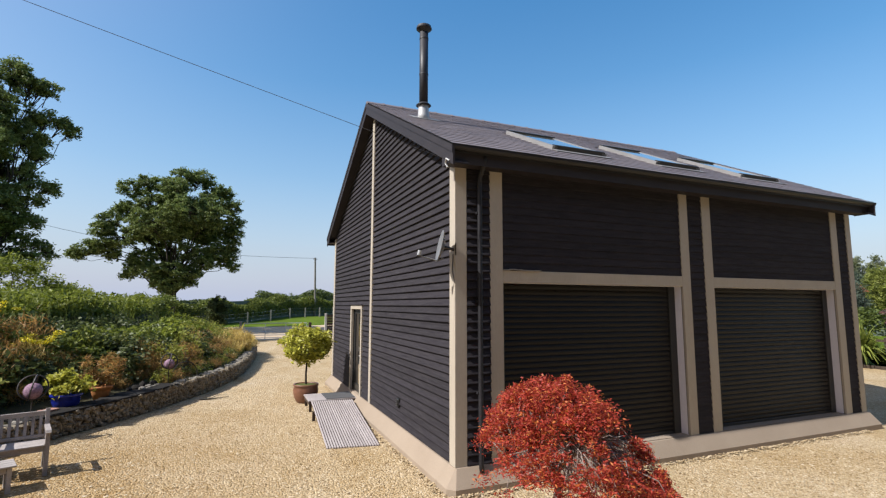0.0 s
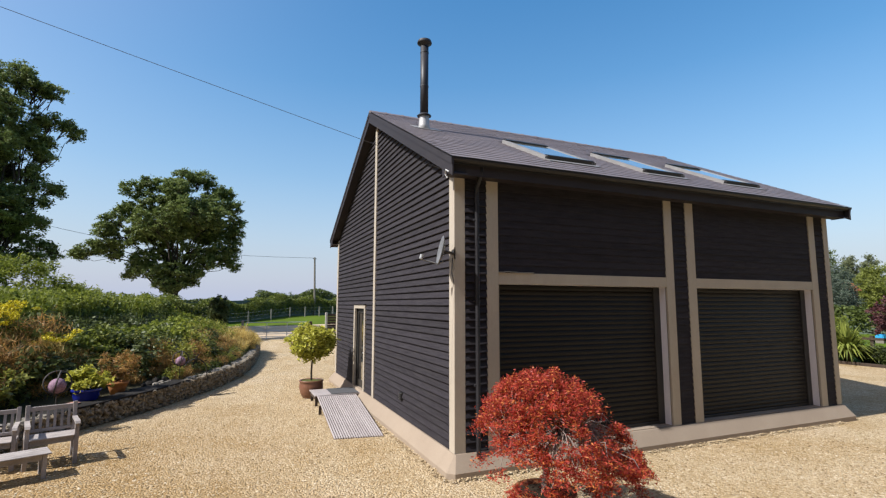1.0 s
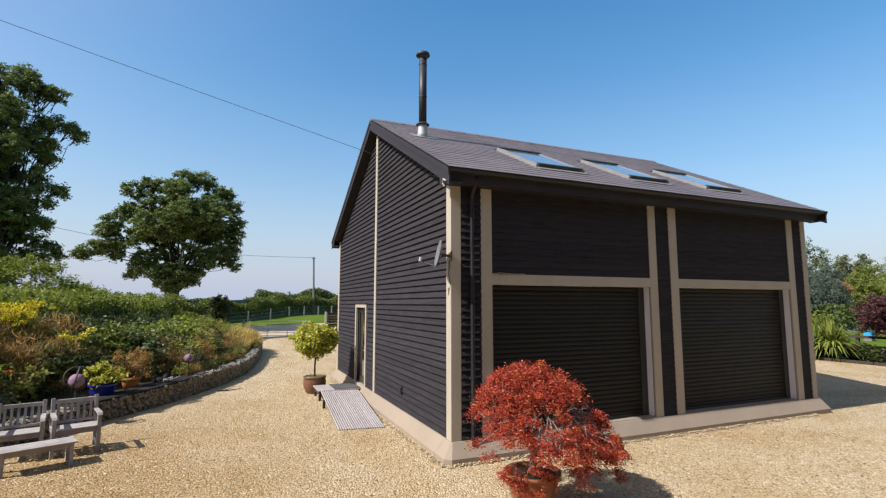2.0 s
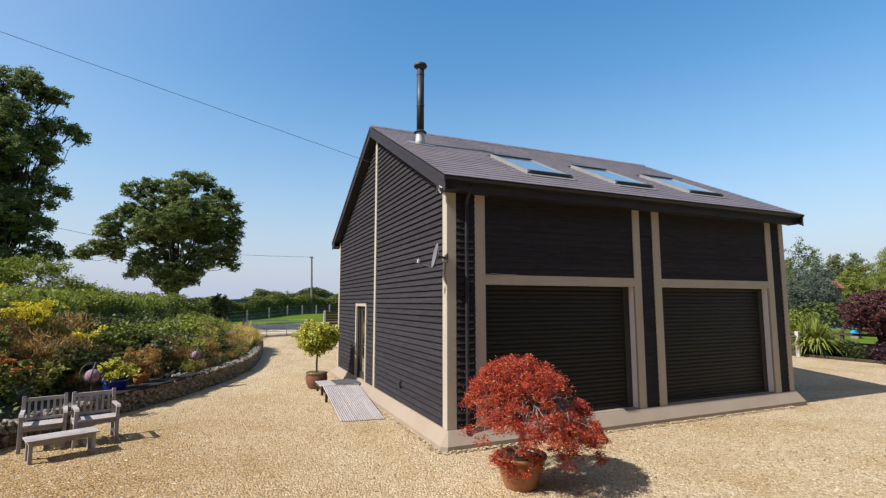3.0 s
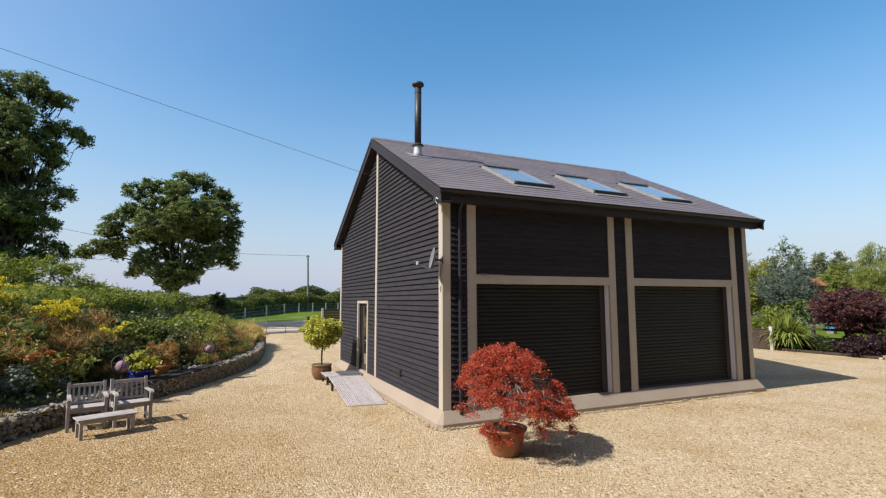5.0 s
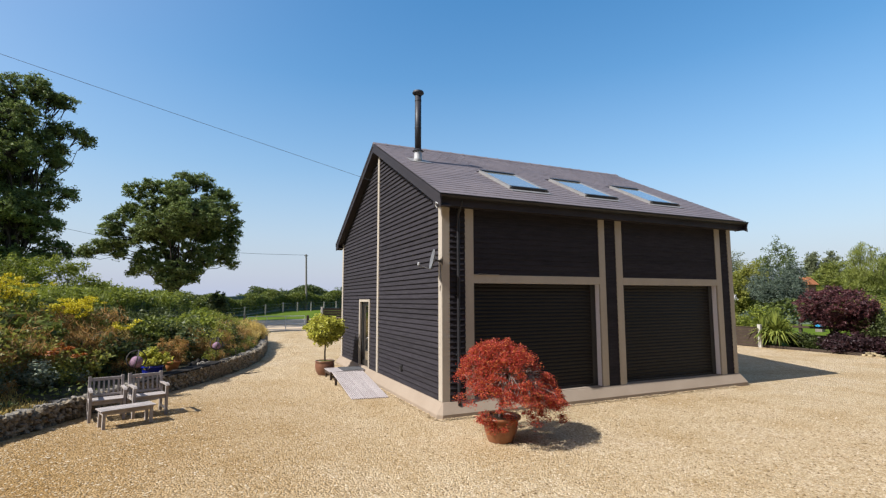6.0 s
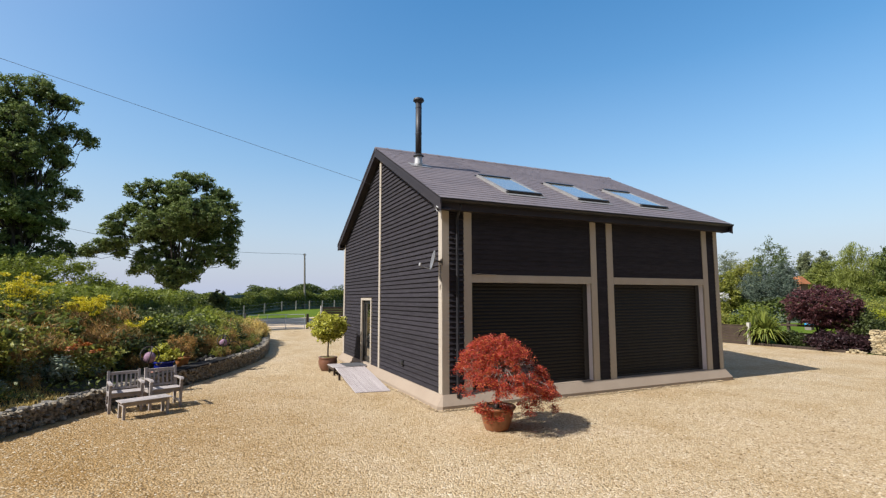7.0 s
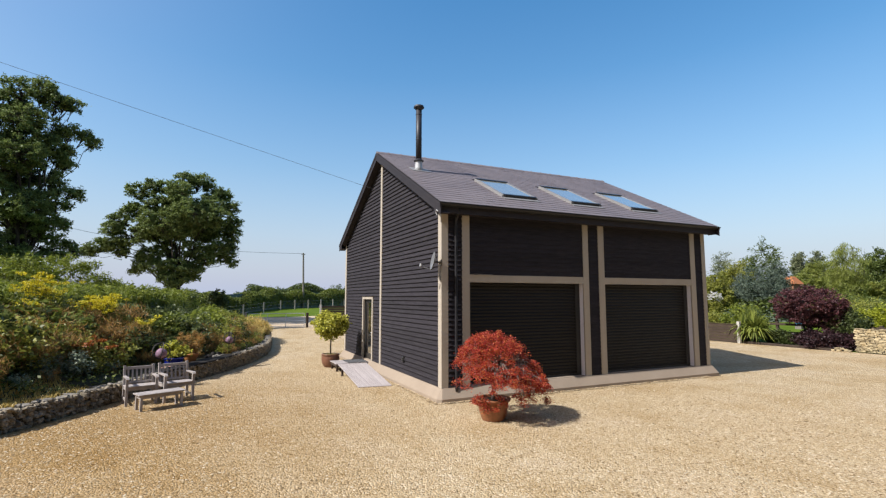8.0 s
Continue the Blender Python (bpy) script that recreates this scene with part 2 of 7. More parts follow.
M_BROWNPOT = surface("brown_glazed_stoneware", (0.1180, 0.0500, 0.0300), (0.2100, 0.0960, 0.0580), 0.38, (1, 1, 1), 4.0, 26.0, 0.08, 0.003, 0.5)
M_BLUEPOT = surface("cobalt_glaze", (0.0070, 0.0123, 0.1408), (0.0176, 0.0308, 0.2992), 0.2, (1, 1, 1), 4.0, 26.0, 0.05, 0.002, 0.6)
M_SOIL = surface("potting_soil", (0.0153, 0.0107, 0.0069), (0.0383, 0.0276, 0.0169), 0.95, (1, 1, 1), 8.0, 50.0, 0.6, 0.01, 0.2)
M_MOSS = surface("mossy_soil", (0.0536, 0.0612, 0.0153), (0.1225, 0.1302, 0.0383), 0.95, (1, 1, 1), 8.0, 50.0, 0.6, 0.01, 0.2)
M_BARK = surface("oak_bark", (0.0268, 0.0207, 0.0153), (0.0651, 0.0520, 0.0383), 0.95, (1, 1, 0.3), 5.0, 30.0, 0.7, 0.03, 0.2)
M_TWIG = surface("grey_twig_bark", (0.0842, 0.0651, 0.0536), (0.1684, 0.1378, 0.1148), 0.85, (1, 1, 0.4), 9.0, 60.0, 0.4, 0.003, 0.3)
M_STONE = surface("flint_and_limestone", (0.0420, 0.0310, 0.0200), (0.5000, 0.4150, 0.2950), 0.9, (1, 1, 1), 11.0, 35.0, 0.5, 0.012, 0.3, 0, 0.5)
M_COPING = surface("pale_flint_coping", (0.0950, 0.0820, 0.0660), (0.3600, 0.3200, 0.2640), 0.75, (1, 1, 1), 6.0, 40.0, 0.5, 0.01, 0.4, 0, 0.4)
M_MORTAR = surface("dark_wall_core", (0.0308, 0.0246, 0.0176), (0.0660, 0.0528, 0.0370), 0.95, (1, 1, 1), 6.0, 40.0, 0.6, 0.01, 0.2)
M_SLATEROCK = surface("dark_slate_slab", (0.016, 0.0145, 0.013), (0.038, 0.034, 0.031), 0.92, (1, 1, 1), 5.0, 40.0, 0.5, 0.008, 0.15, 0, 0.3)
M_CREAMSTONE = surface("cream_limestone", (0.3132, 0.2244, 0.1044), (0.6473, 0.5429, 0.3550), 0.88, (1, 1, 1), 4.0, 30.0, 0.5, 0.02, 0.3, 0, 0.55)
M_FENCE = surface("brown_fence_stain", (0.0390, 0.0260, 0.0188), (0.0729, 0.0510, 0.0364), 0.85, (1, 1, 0.3), 3.0, 30.0, 0.3, 0.003, 0.3, 0, 0.2)
M_FIELDPOST = surface("pale_fence_timber", (0.2610, 0.2349, 0.2001), (0.4002, 0.3654, 0.3132), 0.9, (1, 1, 0.3), 4.0, 40.0, 0.3, 0.003, 0.3)
M_POST = surface("pale_concrete", (0.3445, 0.3216, 0.2833), (0.4747, 0.4517, 0.4058), 0.85, (1, 1, 1), 5.0, 40.0, 0.3, 0.003, 0.3)
M_GALV = surface("galvanised_steel", (0.3216, 0.3292, 0.3369), (0.4440, 0.4517, 0.4594), 0.5, (1, 1, 1), 6.0, 40.0, 0.1, 0.001, 0.5, 0.4)
M_GREYWOOD = surface("weathered_grey_timber", (0.1225, 0.1072, 0.0919), (0.2297, 0.2067, 0.1761), 0.9, (1, 1, 0.3), 4.0, 40.0, 0.4, 0.004, 0.3)
M_IRON = surface("rusted_black_iron", (0.0268, 0.0230, 0.0214), (0.0651, 0.0552, 0.0505), 0.6, (1, 1, 1), 8.0, 60.0, 0.2, 0.002, 0.4)
M_ORB = surface("mauve_ceramic", (0.115, 0.058, 0.092), (0.420, 0.265, 0.345), 0.8, (1, 1, 1), 22.0, 70.0, 0.8, 0.016, 0.4)
M_CABLE = surface("black_cable_sheath", (0.0459, 0.0459, 0.0507), (0.0804, 0.0804, 0.0873), 0.6)
M_DISH = surface("grey_dish_enamel", (0.105, 0.105, 0.110), (0.180, 0.180, 0.185), 0.5)
M_TILE = surface("orange_clay_tile", (0.3216, 0.0995, 0.0345), (0.4440, 0.1684, 0.0612), 0.85)
M_BRICK = surface("red_brick_wall", (0.2144, 0.0919, 0.0536), (0.3216, 0.1531, 0.0919), 0.9)
M_TARP = surface("bright_blue_sheet", (0.0176, 0.2464, 0.4840), (0.0352, 0.3344, 0.6160), 0.45)
M_HILL = surface("far_wooded_hill", (0.0600, 0.0850, 0.0600), (0.1050, 0.1350, 0.0950), 1.0, (1, 1, 1), 0.02, 0.3, 0.0)
L_OAK = foliage("oak_leaves", (0.0330, 0.0500, 0.0140), (0.1960, 0.2480, 0.0660), None, 0, 0.32, 0.55, 0.6)
L_HEDGE = foliage("hedge_leaves", (0.0442, 0.0638, 0.0137), (0.1277, 0.1620, 0.0392))
L_GREEN = foliage("herb_leaves", (0.0400, 0.0580, 0.0095), (0.1760, 0.2080, 0.0370), None, 0, 0.42, 0.48, 1.6)
L_LIME = foliage("bright_green_leaves", (0.0640, 0.0900, 0.0090), (0.2480, 0.2820, 0.0370), None, 0, 0.42)
L_DARK = foliage("deep_green_leaves", (0.0220, 0.0350, 0.0110), (0.1120, 0.1370, 0.0410), None, 0, 0.4, 0.48, 1.8)
L_RUST = foliage("rusty_dry_stems", (0.1600, 0.0800, 0.0230), (0.4900, 0.2800, 0.0850), (0.1860, 0.1767, 0.0465), 0.2, 0.4, 0.6, 1.8)
L_STRAW = foliage("straw_grass", (0.3000, 0.2000, 0.0480), (0.6200, 0.4550, 0.1400), None, 0, 0.4)
L_YELLOW = foliage("ragwort_flowers", (0.48, 0.38, 0.008), (0.70, 0.59, 0.020), None, 0, 0.2)
L_ORANGE = foliage("orange_flowers", (0.2600, 0.0700, 0.0120), (0.4300, 0.1400, 0.0240), None, 0, 0.2)
L_WHITE = foliage("white_flowers", (0.4501, 0.4256, 0.4092), (0.6956, 0.6711, 0.6547), None, 0, 0.2)
L_MAPLE = foliage("scarlet_maple_leaves", (0.165, 0.014, 0.014), (0.58, 0.090, 0.056), (0.64, 0.21, 0.06), 0.18, 0.45, 0.5, 6.0)
L_PLUM = foliage("purple_plum_leaves", (0.0260, 0.0104, 0.0130), (0.1238, 0.0442, 0.0469), None, 0, 0.25, 0.5, 1.5)
L_PURPLE = foliage("low_purple_leaves", (0.010, 0.005, 0.007), (0.045, 0.019, 0.022), None, 0, 0.2, 0.55, 1.5)
L_BAY = foliage("bay_leaves", (0.1150, 0.1300, 0.0120), (0.5600, 0.5400, 0.0850), None, 0, 0.42, 0.5)
L_YUCCA = foliage("yucca_blades", (0.045, 0.075, 0.010), (0.270, 0.305, 0.062), None, 0, 0.35)
L_WILLOW = foliage("willow_leaves", (0.0937, 0.1146, 0.0187), (0.2708, 0.2969, 0.0646), None, 0, 0.4)
L_GOLD = foliage("golden_green_leaves", (0.1209, 0.1395, 0.0074), (0.3906, 0.4092, 0.0326), None, 0, 0.4)
L_BIRCH = foliage("grey_green_leaves", (0.0930, 0.1116, 0.0558), (0.2418, 0.2604, 0.1395), None, 0, 0.35)
L_CONIFER = foliage("grey_conifer_needles", (0.0340, 0.0520, 0.0360), (0.1220, 0.1560, 0.1080), None, 0, 0.2)
L_OLIVE = foliage("olive_green_leaves", (0.1032, 0.1146, 0.0206), (0.3152, 0.3152, 0.0573), None, 0, 0.42, 0.48, 1.8)
L_SILVER = foliage("silver_leaves", (0.11, 0.145, 0.085), (0.29, 0.33, 0.22), None, 0, 0.25)


# ---- mesh tools ----
def thing(name, loc, label, category, group="", kind=""):
    return tagged(placed(new(name), loc), label, category, group, kind)


def placed(ob, loc):
    ob.location = loc
    return ob


def mesh_of(name, bm, mat, smooth=False):
    me = bpy.data.meshes.new(name)
    bm.normal_update()
    bm.to_mesh(me)
    bm.free()
    me.materials.append(mat)
    if smooth:
        me.shade_smooth()
    return me


def part(name, bm, mat, parent=None, label="", smooth=False, world_space=True):
    """One mesh object under a thing or a part. Its vertices are given in the world unless world_space is off."""
    ob = new(name, mesh_of(name, bm, mat, smooth))
    if parent is not None:
        ob.parent = parent
        if world_space:
            base = Vector(parent.location) if parent.parent is None else Vector((0, 0, 0))
            ob.matrix_parent_inverse = Matrix.Translation(-base)
    return tagged(ob, label)


def piece(name, me, parent, m, label=""):
    """An object on a shared mesh, at the pose m in its parent's space."""
    ob = new(name, me)
    ob.parent = parent
    ob.matrix_basis = m
    return tagged(ob, label)


def box(bm, x0, x1, y0, y1, z0, z1, soft=0.0):
    made = bmesh.ops.create_cube(bm, size=1.0)["verts"]
    for v in made:
        v.co = Vector(((x0 + x1) / 2 + v.co.x * (x1 - x0), (y0 + y1) / 2 + v.co.y * (y1 - y0), (z0 + z1) / 2 + v.co.z * (z1 - z0)))
    if soft:
        edges = list({e for v in made for e in v.link_edges})
        bmesh.ops.bevel(bm, geom=edges, offset=soft, segments=1, affect="EDGES")
    return bm


def boxed(x0, x1, y0, y1, z0, z1, soft=0.0):
    return box(bmesh.new(), x0, x1, y0, y1, z0, z1, soft)


def prism(bm, ring_a, ring_b):
    """A solid between two rings of as many corners."""
    a = [bm.verts.new(p) for p in ring_a]
    b = [bm.verts.new(p) for p in ring_b]
    n = len(a)
    bm.faces.new(a)
    bm.faces.new(b[::-1])
    for i in range(n):
        bm.faces.new((a[i], b[i], b[(i + 1) % n], a[(i + 1) % n]))
    bmesh.ops.recalc_face_normals(bm, faces=bm.faces)
    return bm


def tube(bm, points, radii, sides=8, caps=True):
    """A round bar through points, with a radius at each."""
    rings = []
    n = len(points)
    pts = [Vector(p) for p in points]
    for i, p in enumerate(pts):
        way = (pts[min(i + 1, n - 1)] - pts[max(i - 1, 0)]).normalized()
        u = way.orthogonal().normalized() if i == 0 else (u - way * u.dot(way)).normalized()
        w = way.cross(u)
        r = radii[i]
        rings.append([bm.verts.new(p + r * (math.cos(2 * math.pi * k / sides) * u + math.sin(2 * math.pi * k / sides) * w)) for k in range(sides)])
    for a, b in zip(rings, rings[1:]):
        for k in range(sides):
            bm.faces.new((a[k], a[(k + 1) % sides], b[(k + 1) % sides], b[k]))
    if caps:
        bm.faces.new(rings[0][::-1])
        bm.faces.new(rings[-1])
    return bm


def lathe(bm, profile, cx=0.0, cy=0.0, sides=32):
    """A turned shape from (radius, height) pairs."""
    rings = [[bm.verts.new((cx + r * math.cos(2 * math.pi * k / sides), cy + r * math.sin(2 * math.pi * k / sides), z)) for k in range(sides)] for r, z in profile]
    for a, b in zip(rings, rings[1:]):
        for k in range(sides):
            bm.faces.new((a[k], a[(k + 1) % sides], b[(k + 1) % sides], b[k]))
    if profile[0][0] > 0.001:
        bm.faces.new(rings[0][::-1])
    if profile[-1][0] > 0.001:
        bm.faces.new(rings[-1])
    return bm


def leaf_data(name, centres, size, mat, rng, slim=0.5, droop=0.0, up=0.0):
    """Many small folded leaves, one at each centre, as one mesh."""
    c = np.asarray(centres, dtype=np.float64)
    n = len(c)
    u = rng.normal(size=(n, 3))
    u[:, 2] = u[:, 2] * 0.5 - droop + up
    u /= np.linalg.norm(u, axis=1, keepdims=True)
    w = np.cross(u, rng.normal(size=(n, 3)))
    w /= np.linalg.norm(w, axis=1, keepdims=True) + 1e-9
    s = (size * rng.uniform(0.6, 1.3, size=(n, 1)))
    nrm = np.cross(u, w)
    verts = np.stack([c - u * s, c + w * s * slim + nrm * s * 0.18, c + u * s, c - w * s * slim + nrm * s * 0.18], axis=1).reshape(-1, 3)
    me = bpy.data.meshes.new(name)
    me.vertices.add(n * 4)
    me.vertices.foreach_set("co", verts.ravel())
    me.loops.add(n * 4)
    me.loops.foreach_set("vertex_index", np.arange(n * 4, dtype=np.int32))
    me.polygons.add(n)
    me.polygons.foreach_set("loop_start", np.arange(0, n * 4, 4, dtype=np.int32))
    me.update(calc_edges=True)
    me.materials.append(mat)
    return me


def blade_data(name, roots, height, width, mat, rng, lean=0.35):
    """Grass-like blades: each a bent, tapering strip."""
    r = np.asarray(roots, dtype=np.float64)
    n = len(r)
    a = rng.uniform(0, 2 * math.pi, n)
    out = np.stack([np.cos(a), np.sin(a), np.zeros(n)], 1)
    side = np.stack([-np.sin(a), np.cos(a), np.zeros(n)], 1)
    h = (height * rng.uniform(0.55, 1.2, n))[:, None]
    k = (lean * rng.uniform(0.2, 1.3, n))[:, None]
    z = np.array([[0, 0, 1.0]])
    mid = r + z * h * 0.55 + out * h * k * 0.35
    tip = r + z * h + out * h * k * 1.1
    v = np.stack([r - side * width, r + side * width, mid + side * width * 0.8, mid - side * width * 0.8, tip], 1).reshape(-1, 3)
    idx = np.arange(n)[:, None] * 5
    loops = np.concatenate([idx + np.array([[0, 1, 2, 3]]), idx + np.array([[3, 2, 4]])], 1).ravel()
    start = (np.arange(n)[:, None] * 7 + np.array([[0, 4]])).ravel()
    me = bpy.data.meshes.new(name)
    me.vertices.add(n * 5)
    me.vertices.foreach_set("co", v.ravel())
    me.loops.add(n * 7)
    me.loops.foreach_set("vertex_index", loops.astype(np.int32))
    me.polygons.add(n * 2)
    me.polygons.foreach_set("loop_start", start.astype(np.int32))
    me.update(calc_edges=True)
    me.materials.append(mat)
    return me


def child(name, me, parent, label=""):
    """A ready mesh in world coordinates under a thing."""
    ob = new(name, me)
    ob.parent = parent
    ob.matrix_parent_inverse = Matrix.Translation(-Vector(parent.location))
    return tagged(ob, label)


# ---- ground ----
def smooth(a, b, x):
    t = min(1.0, max(0.0, (x - a) / (b - a)))
    return t * t * (3 - 2 * t)


def land(x, y):
    """Height of the open land: level round the house, rising gently to the fields beyond."""
    return -0.03 + 1.0 * smooth(42, 75, y) + 0.7 * smooth(27, 60, x)


def sheet(xs, ys, height):
    bm = bmesh.new()
    grid = [[bm.verts.new((x, y, height(x, y))) for x in xs] for y in ys]
    for j in range(len(ys) - 1):
        for i in range(len(xs) - 1):
            bm.faces.new((grid[j][i], grid[j][i + 1], grid[j + 1][i + 1], grid[j + 1][i]))
    return bm


AXIS = [-2500, -900, -300, -120, -70] + [-50 + 5 * i for i in range(31)] + [120, 150, 300, 900, 2500]
ground = tagged(part("ground", sheet(AXIS, AXIS, land), M_GRASS), "green meadow grass running out to the hedges", "ground", kind="structure")


def flat(points, z):
    bm = bmesh.new()
    bm.faces.new([bm.verts.new((x, y, z)) for x, y in points])
    bmesh.ops.triangulate(bm, faces=bm.faces)
    for f in bm.faces:
        if f.normal.z < 0:
            f.normal_flip()
    return bm


DRIVE = [(-40, -40), (24.3, -40), (24.3, 16.5), (16, 19), (15, 37.6), (-3.2, 38.9), (-3.2, 20), (-40, 6)]
gravel = tagged(part("gravel_drive", flat(DRIVE, 0.0), M_GRAVEL), "golden beige loose gravel covering the drive", "gravel", kind="structure")
bmL = sheet([-30, -20, -10, -5, 0, 5, 10, 16, 24], [38.2, 40, 42, 44, 46, 50, 54], lambda x, y: land(x, y))
for v in bmL.verts:
    v.co.y += 0.28 * max(0, v.co.x - 4) * smooth(38.2, 54, v.co.y)
    v.co.z = land(v.co.x, v.co.y) + 0.02
lane = tagged(part("lane", bmL, M_LANE), "worn grey tarmac lane striped with tree shade", "road", kind="structure")

# ---- curved retaining wall and its bank ----
WALL_WAY = [(-11.0, 1.6), (-8.0, 4.8), (-5.84, 7.10), (-4.50, 9.40), (-3.85, 10.60), (-3.25, 11.65), (-2.05, 13.50), (-1.00, 15.75), (-0.45, 17.30), (0.0, 19.0), (0.32, 21.0), (0.55, 23.3), (0.80, 26.1), (0.75, 27.8), (0.1, 29.2), (-1.3, 30.2), (-3.2, 30.7)]


def spline(points, step):
    """Evenly spaced points and directions along a smooth curve."""
    p = [Vector((*q, 0)) for q in points]
    p = [2 * p[0] - p[1]] + p + [2 * p[-1] - p[-2]]
    dense = []
    for i in range(1, len(p) - 2):
        for k in range(24):
            t = k / 24
            a, b, c, d = p[i - 1], p[i], p[i + 1], p[i + 2]
            dense.append(0.5 * ((2 * b) + (c - a) * t + (2 * a - 5 * b + 4 * c - d) * t * t + (3 * b - a - 3 * c + d) * t ** 3))
    dense.append(p[-2])
    out, left = [], 0.0
    for a, b in zip(dense, dense[1:]):
        d = (b - a).length
        while left <= d:
            out.append((a + (b - a) * (left / d), (b - a).normalized()))
            left += step
        left -= d
    return out


WAY = spline(WALL_WAY, 0.25)
WAY_LEN = len(WAY)


def wall_top(i):
    return 0.41 + 0.08 * smooth(40, 75, i)


def rise(i, d):
    """Height of the planted bank at station i, d metres behind the wall."""
    end = 1.0 - smooth(WAY_LEN - 34, WAY_LEN - 6, i)
    crest = 1.0 + 0.72 * end
    d = max(0.0, d - 0.75 * smooth(45, 49, i) * (1.0 - smooth(64, 69, i)) * (1.0 - smooth(1.0, 3.0, d)))
    z = wall_top(i) - 0.02 + crest * (0.22 * smooth(0.25, 1.4, d) + 0.36 * smooth(0.9, 3.3, d) + 0.42 * smooth(3.2, 4.5, d))
    return z + 0.75 * end * smooth(4.6, 16, d)


def bank_point(i, d):
    p, w = WAY[min(WAY_LEN - 1, max(0, int(i)))]
    n = Vector((-w.y, w.x, 0))
    if i > WAY_LEN - 32:
        d = d * (1 - 0.78 * smooth(WAY_LEN - 32, WAY_LEN - 14, i))
    q = p + n * (0.16 + d)
    lump = 0.16 * noise.noise(Vector((q.x * 0.7, q.y * 0.7, 3.1))) * smooth(0.5, 2.0, d)
    return Vector((q.x, q.y, rise(i, d) + lump))


bmB = bmesh.new()
STEPS = [0.0, 0.4, 0.8, 1.3, 1.9, 2.6, 3.4, 4.3, 5.4, 7.0, 9.0, 12.0, 16.0, 20.0]
rows_b = [[bmB.verts.new(bank_point(i, d)) for d in STEPS] for i in range(0, WAY_LEN, 3)]
for r0, r1 in zip(rows_b, rows_b[1:]):
    for k in range(len(STEPS) - 1):
        bmB.faces.new((r0[k], r1[k], r1[k + 1], r0[k + 1]))
bmesh.ops.recalc_face_normals(bmB, faces=bmB.faces)
bank = tagged(part("planted_bank", bmB, M_EARTH, smooth=True), "raised earth bank behind a low stone wall, thickly planted", "bank", kind="structure")

retaining = thing("retaining_wall", (-2.72, 11.55, 0), "low curving dry wall of rough flint and limestone", "wall", kind="structure")
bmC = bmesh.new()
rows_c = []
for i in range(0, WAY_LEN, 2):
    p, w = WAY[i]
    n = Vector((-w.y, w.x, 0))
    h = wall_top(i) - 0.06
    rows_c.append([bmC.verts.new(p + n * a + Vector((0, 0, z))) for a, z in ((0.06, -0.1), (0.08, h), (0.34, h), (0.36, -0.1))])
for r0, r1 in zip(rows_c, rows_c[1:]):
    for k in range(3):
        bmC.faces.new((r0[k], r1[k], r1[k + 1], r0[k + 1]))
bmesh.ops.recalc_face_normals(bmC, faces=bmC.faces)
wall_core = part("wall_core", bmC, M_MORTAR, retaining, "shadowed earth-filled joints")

# ---- the barn ----
XL, XR, YF, YB, YR = 2.75, 12.36, 6.30, 16.06, 11.18      # outer faces and the ridge line
ZP, ZE = 0.32, 4.62                                       # plinth top, soffit
SLOPE = (7.49 - 4.85) / (YR - 6.0)
barn = thing("barn_garage", (7.5, 11.2, 0), "black weatherboarded barn garage with cream posts and slate roof", "building")


def roof_z(y):
    return 4.85 + SLOPE * (y - 6.0) if y < YR else 4.85 + SLOPE * (2 * YR - 6.0 - y)


# walls behind the boards: four leaves with the openings left free
DOORS = [(3.52, 7.20), (7.99, 11.65)]
DOOR_TOP = 2.90
bm = bmesh.new()
for x0, x1 in ((XL + 0.03, DOORS[0][0]), (DOORS[0][1], DOORS[1][0]), (DOORS[1][1], XR - 0.03)):
    box(bm, x0, x1, YF + 0.04, YF + 0.24, 0, ZE)
for x0, x1 in DOORS:
    box(bm, x0, x1, YF + 0.04, YF + 0.24, DOOR_TOP + 0.03, ZE)
wall_front = part("wall_front", bm, M_BOARD, barn, "black weatherboarded front wall")
PD = (12.14, 13.22, 0.27, 2.45)                           # side door opening
bm = bmesh.new()
gable = lambda x, y0, y1, z0: [(x, y0, z0), (x, y1, z0), (x, y1, roof_z(y1) - 0.16)] + ([(x, YR, roof_z(YR) - 0.16)] if y0 < YR < y1 else []) + [(x, y0, roof_z(y0) - 0.16)]
for y0, y1, z0 in ((YF + 0.24, PD[0], 0.0), (PD[0], PD[1], PD[3]), (PD[1], YB - 0.03, 0.0)):
    prism(bm, gable(XL + 0.035, y0, y1, z0), gable(XL + 0.22, y0, y1, z0))
wall_side = part("wall_side", bm, M_BOARD, barn, "black weatherboarded gable wall")
part("wall_far", prism(bmesh.new(), gable(XR - 0.22, YF + 0.24, YB - 0.03, 0), gable(XR - 0.035, YF + 0.24, YB - 0.03, 0)), M_BOARD, barn)
part("wall_back", boxed(XL + 0.22, XR - 0.22, YB - 0.22, YB - 0.03, 0, ZE + 0.1), M_BOARD, barn)

# plinth with a weathered, sloping top; its corners are cut off
bm = bmesh.new()


def plinth_ring(out, z, cut):
    a, b, c, d = XL - out, XR + out, YF - out, YB + out
    return [(a + cut, c, z), (b - cut, c, z), (b, c + cut, z), (b, d - cut, z), (b - cut, d, z), (a + cut, d, z), (a, d - cut, z), (a, c + cut, z)]


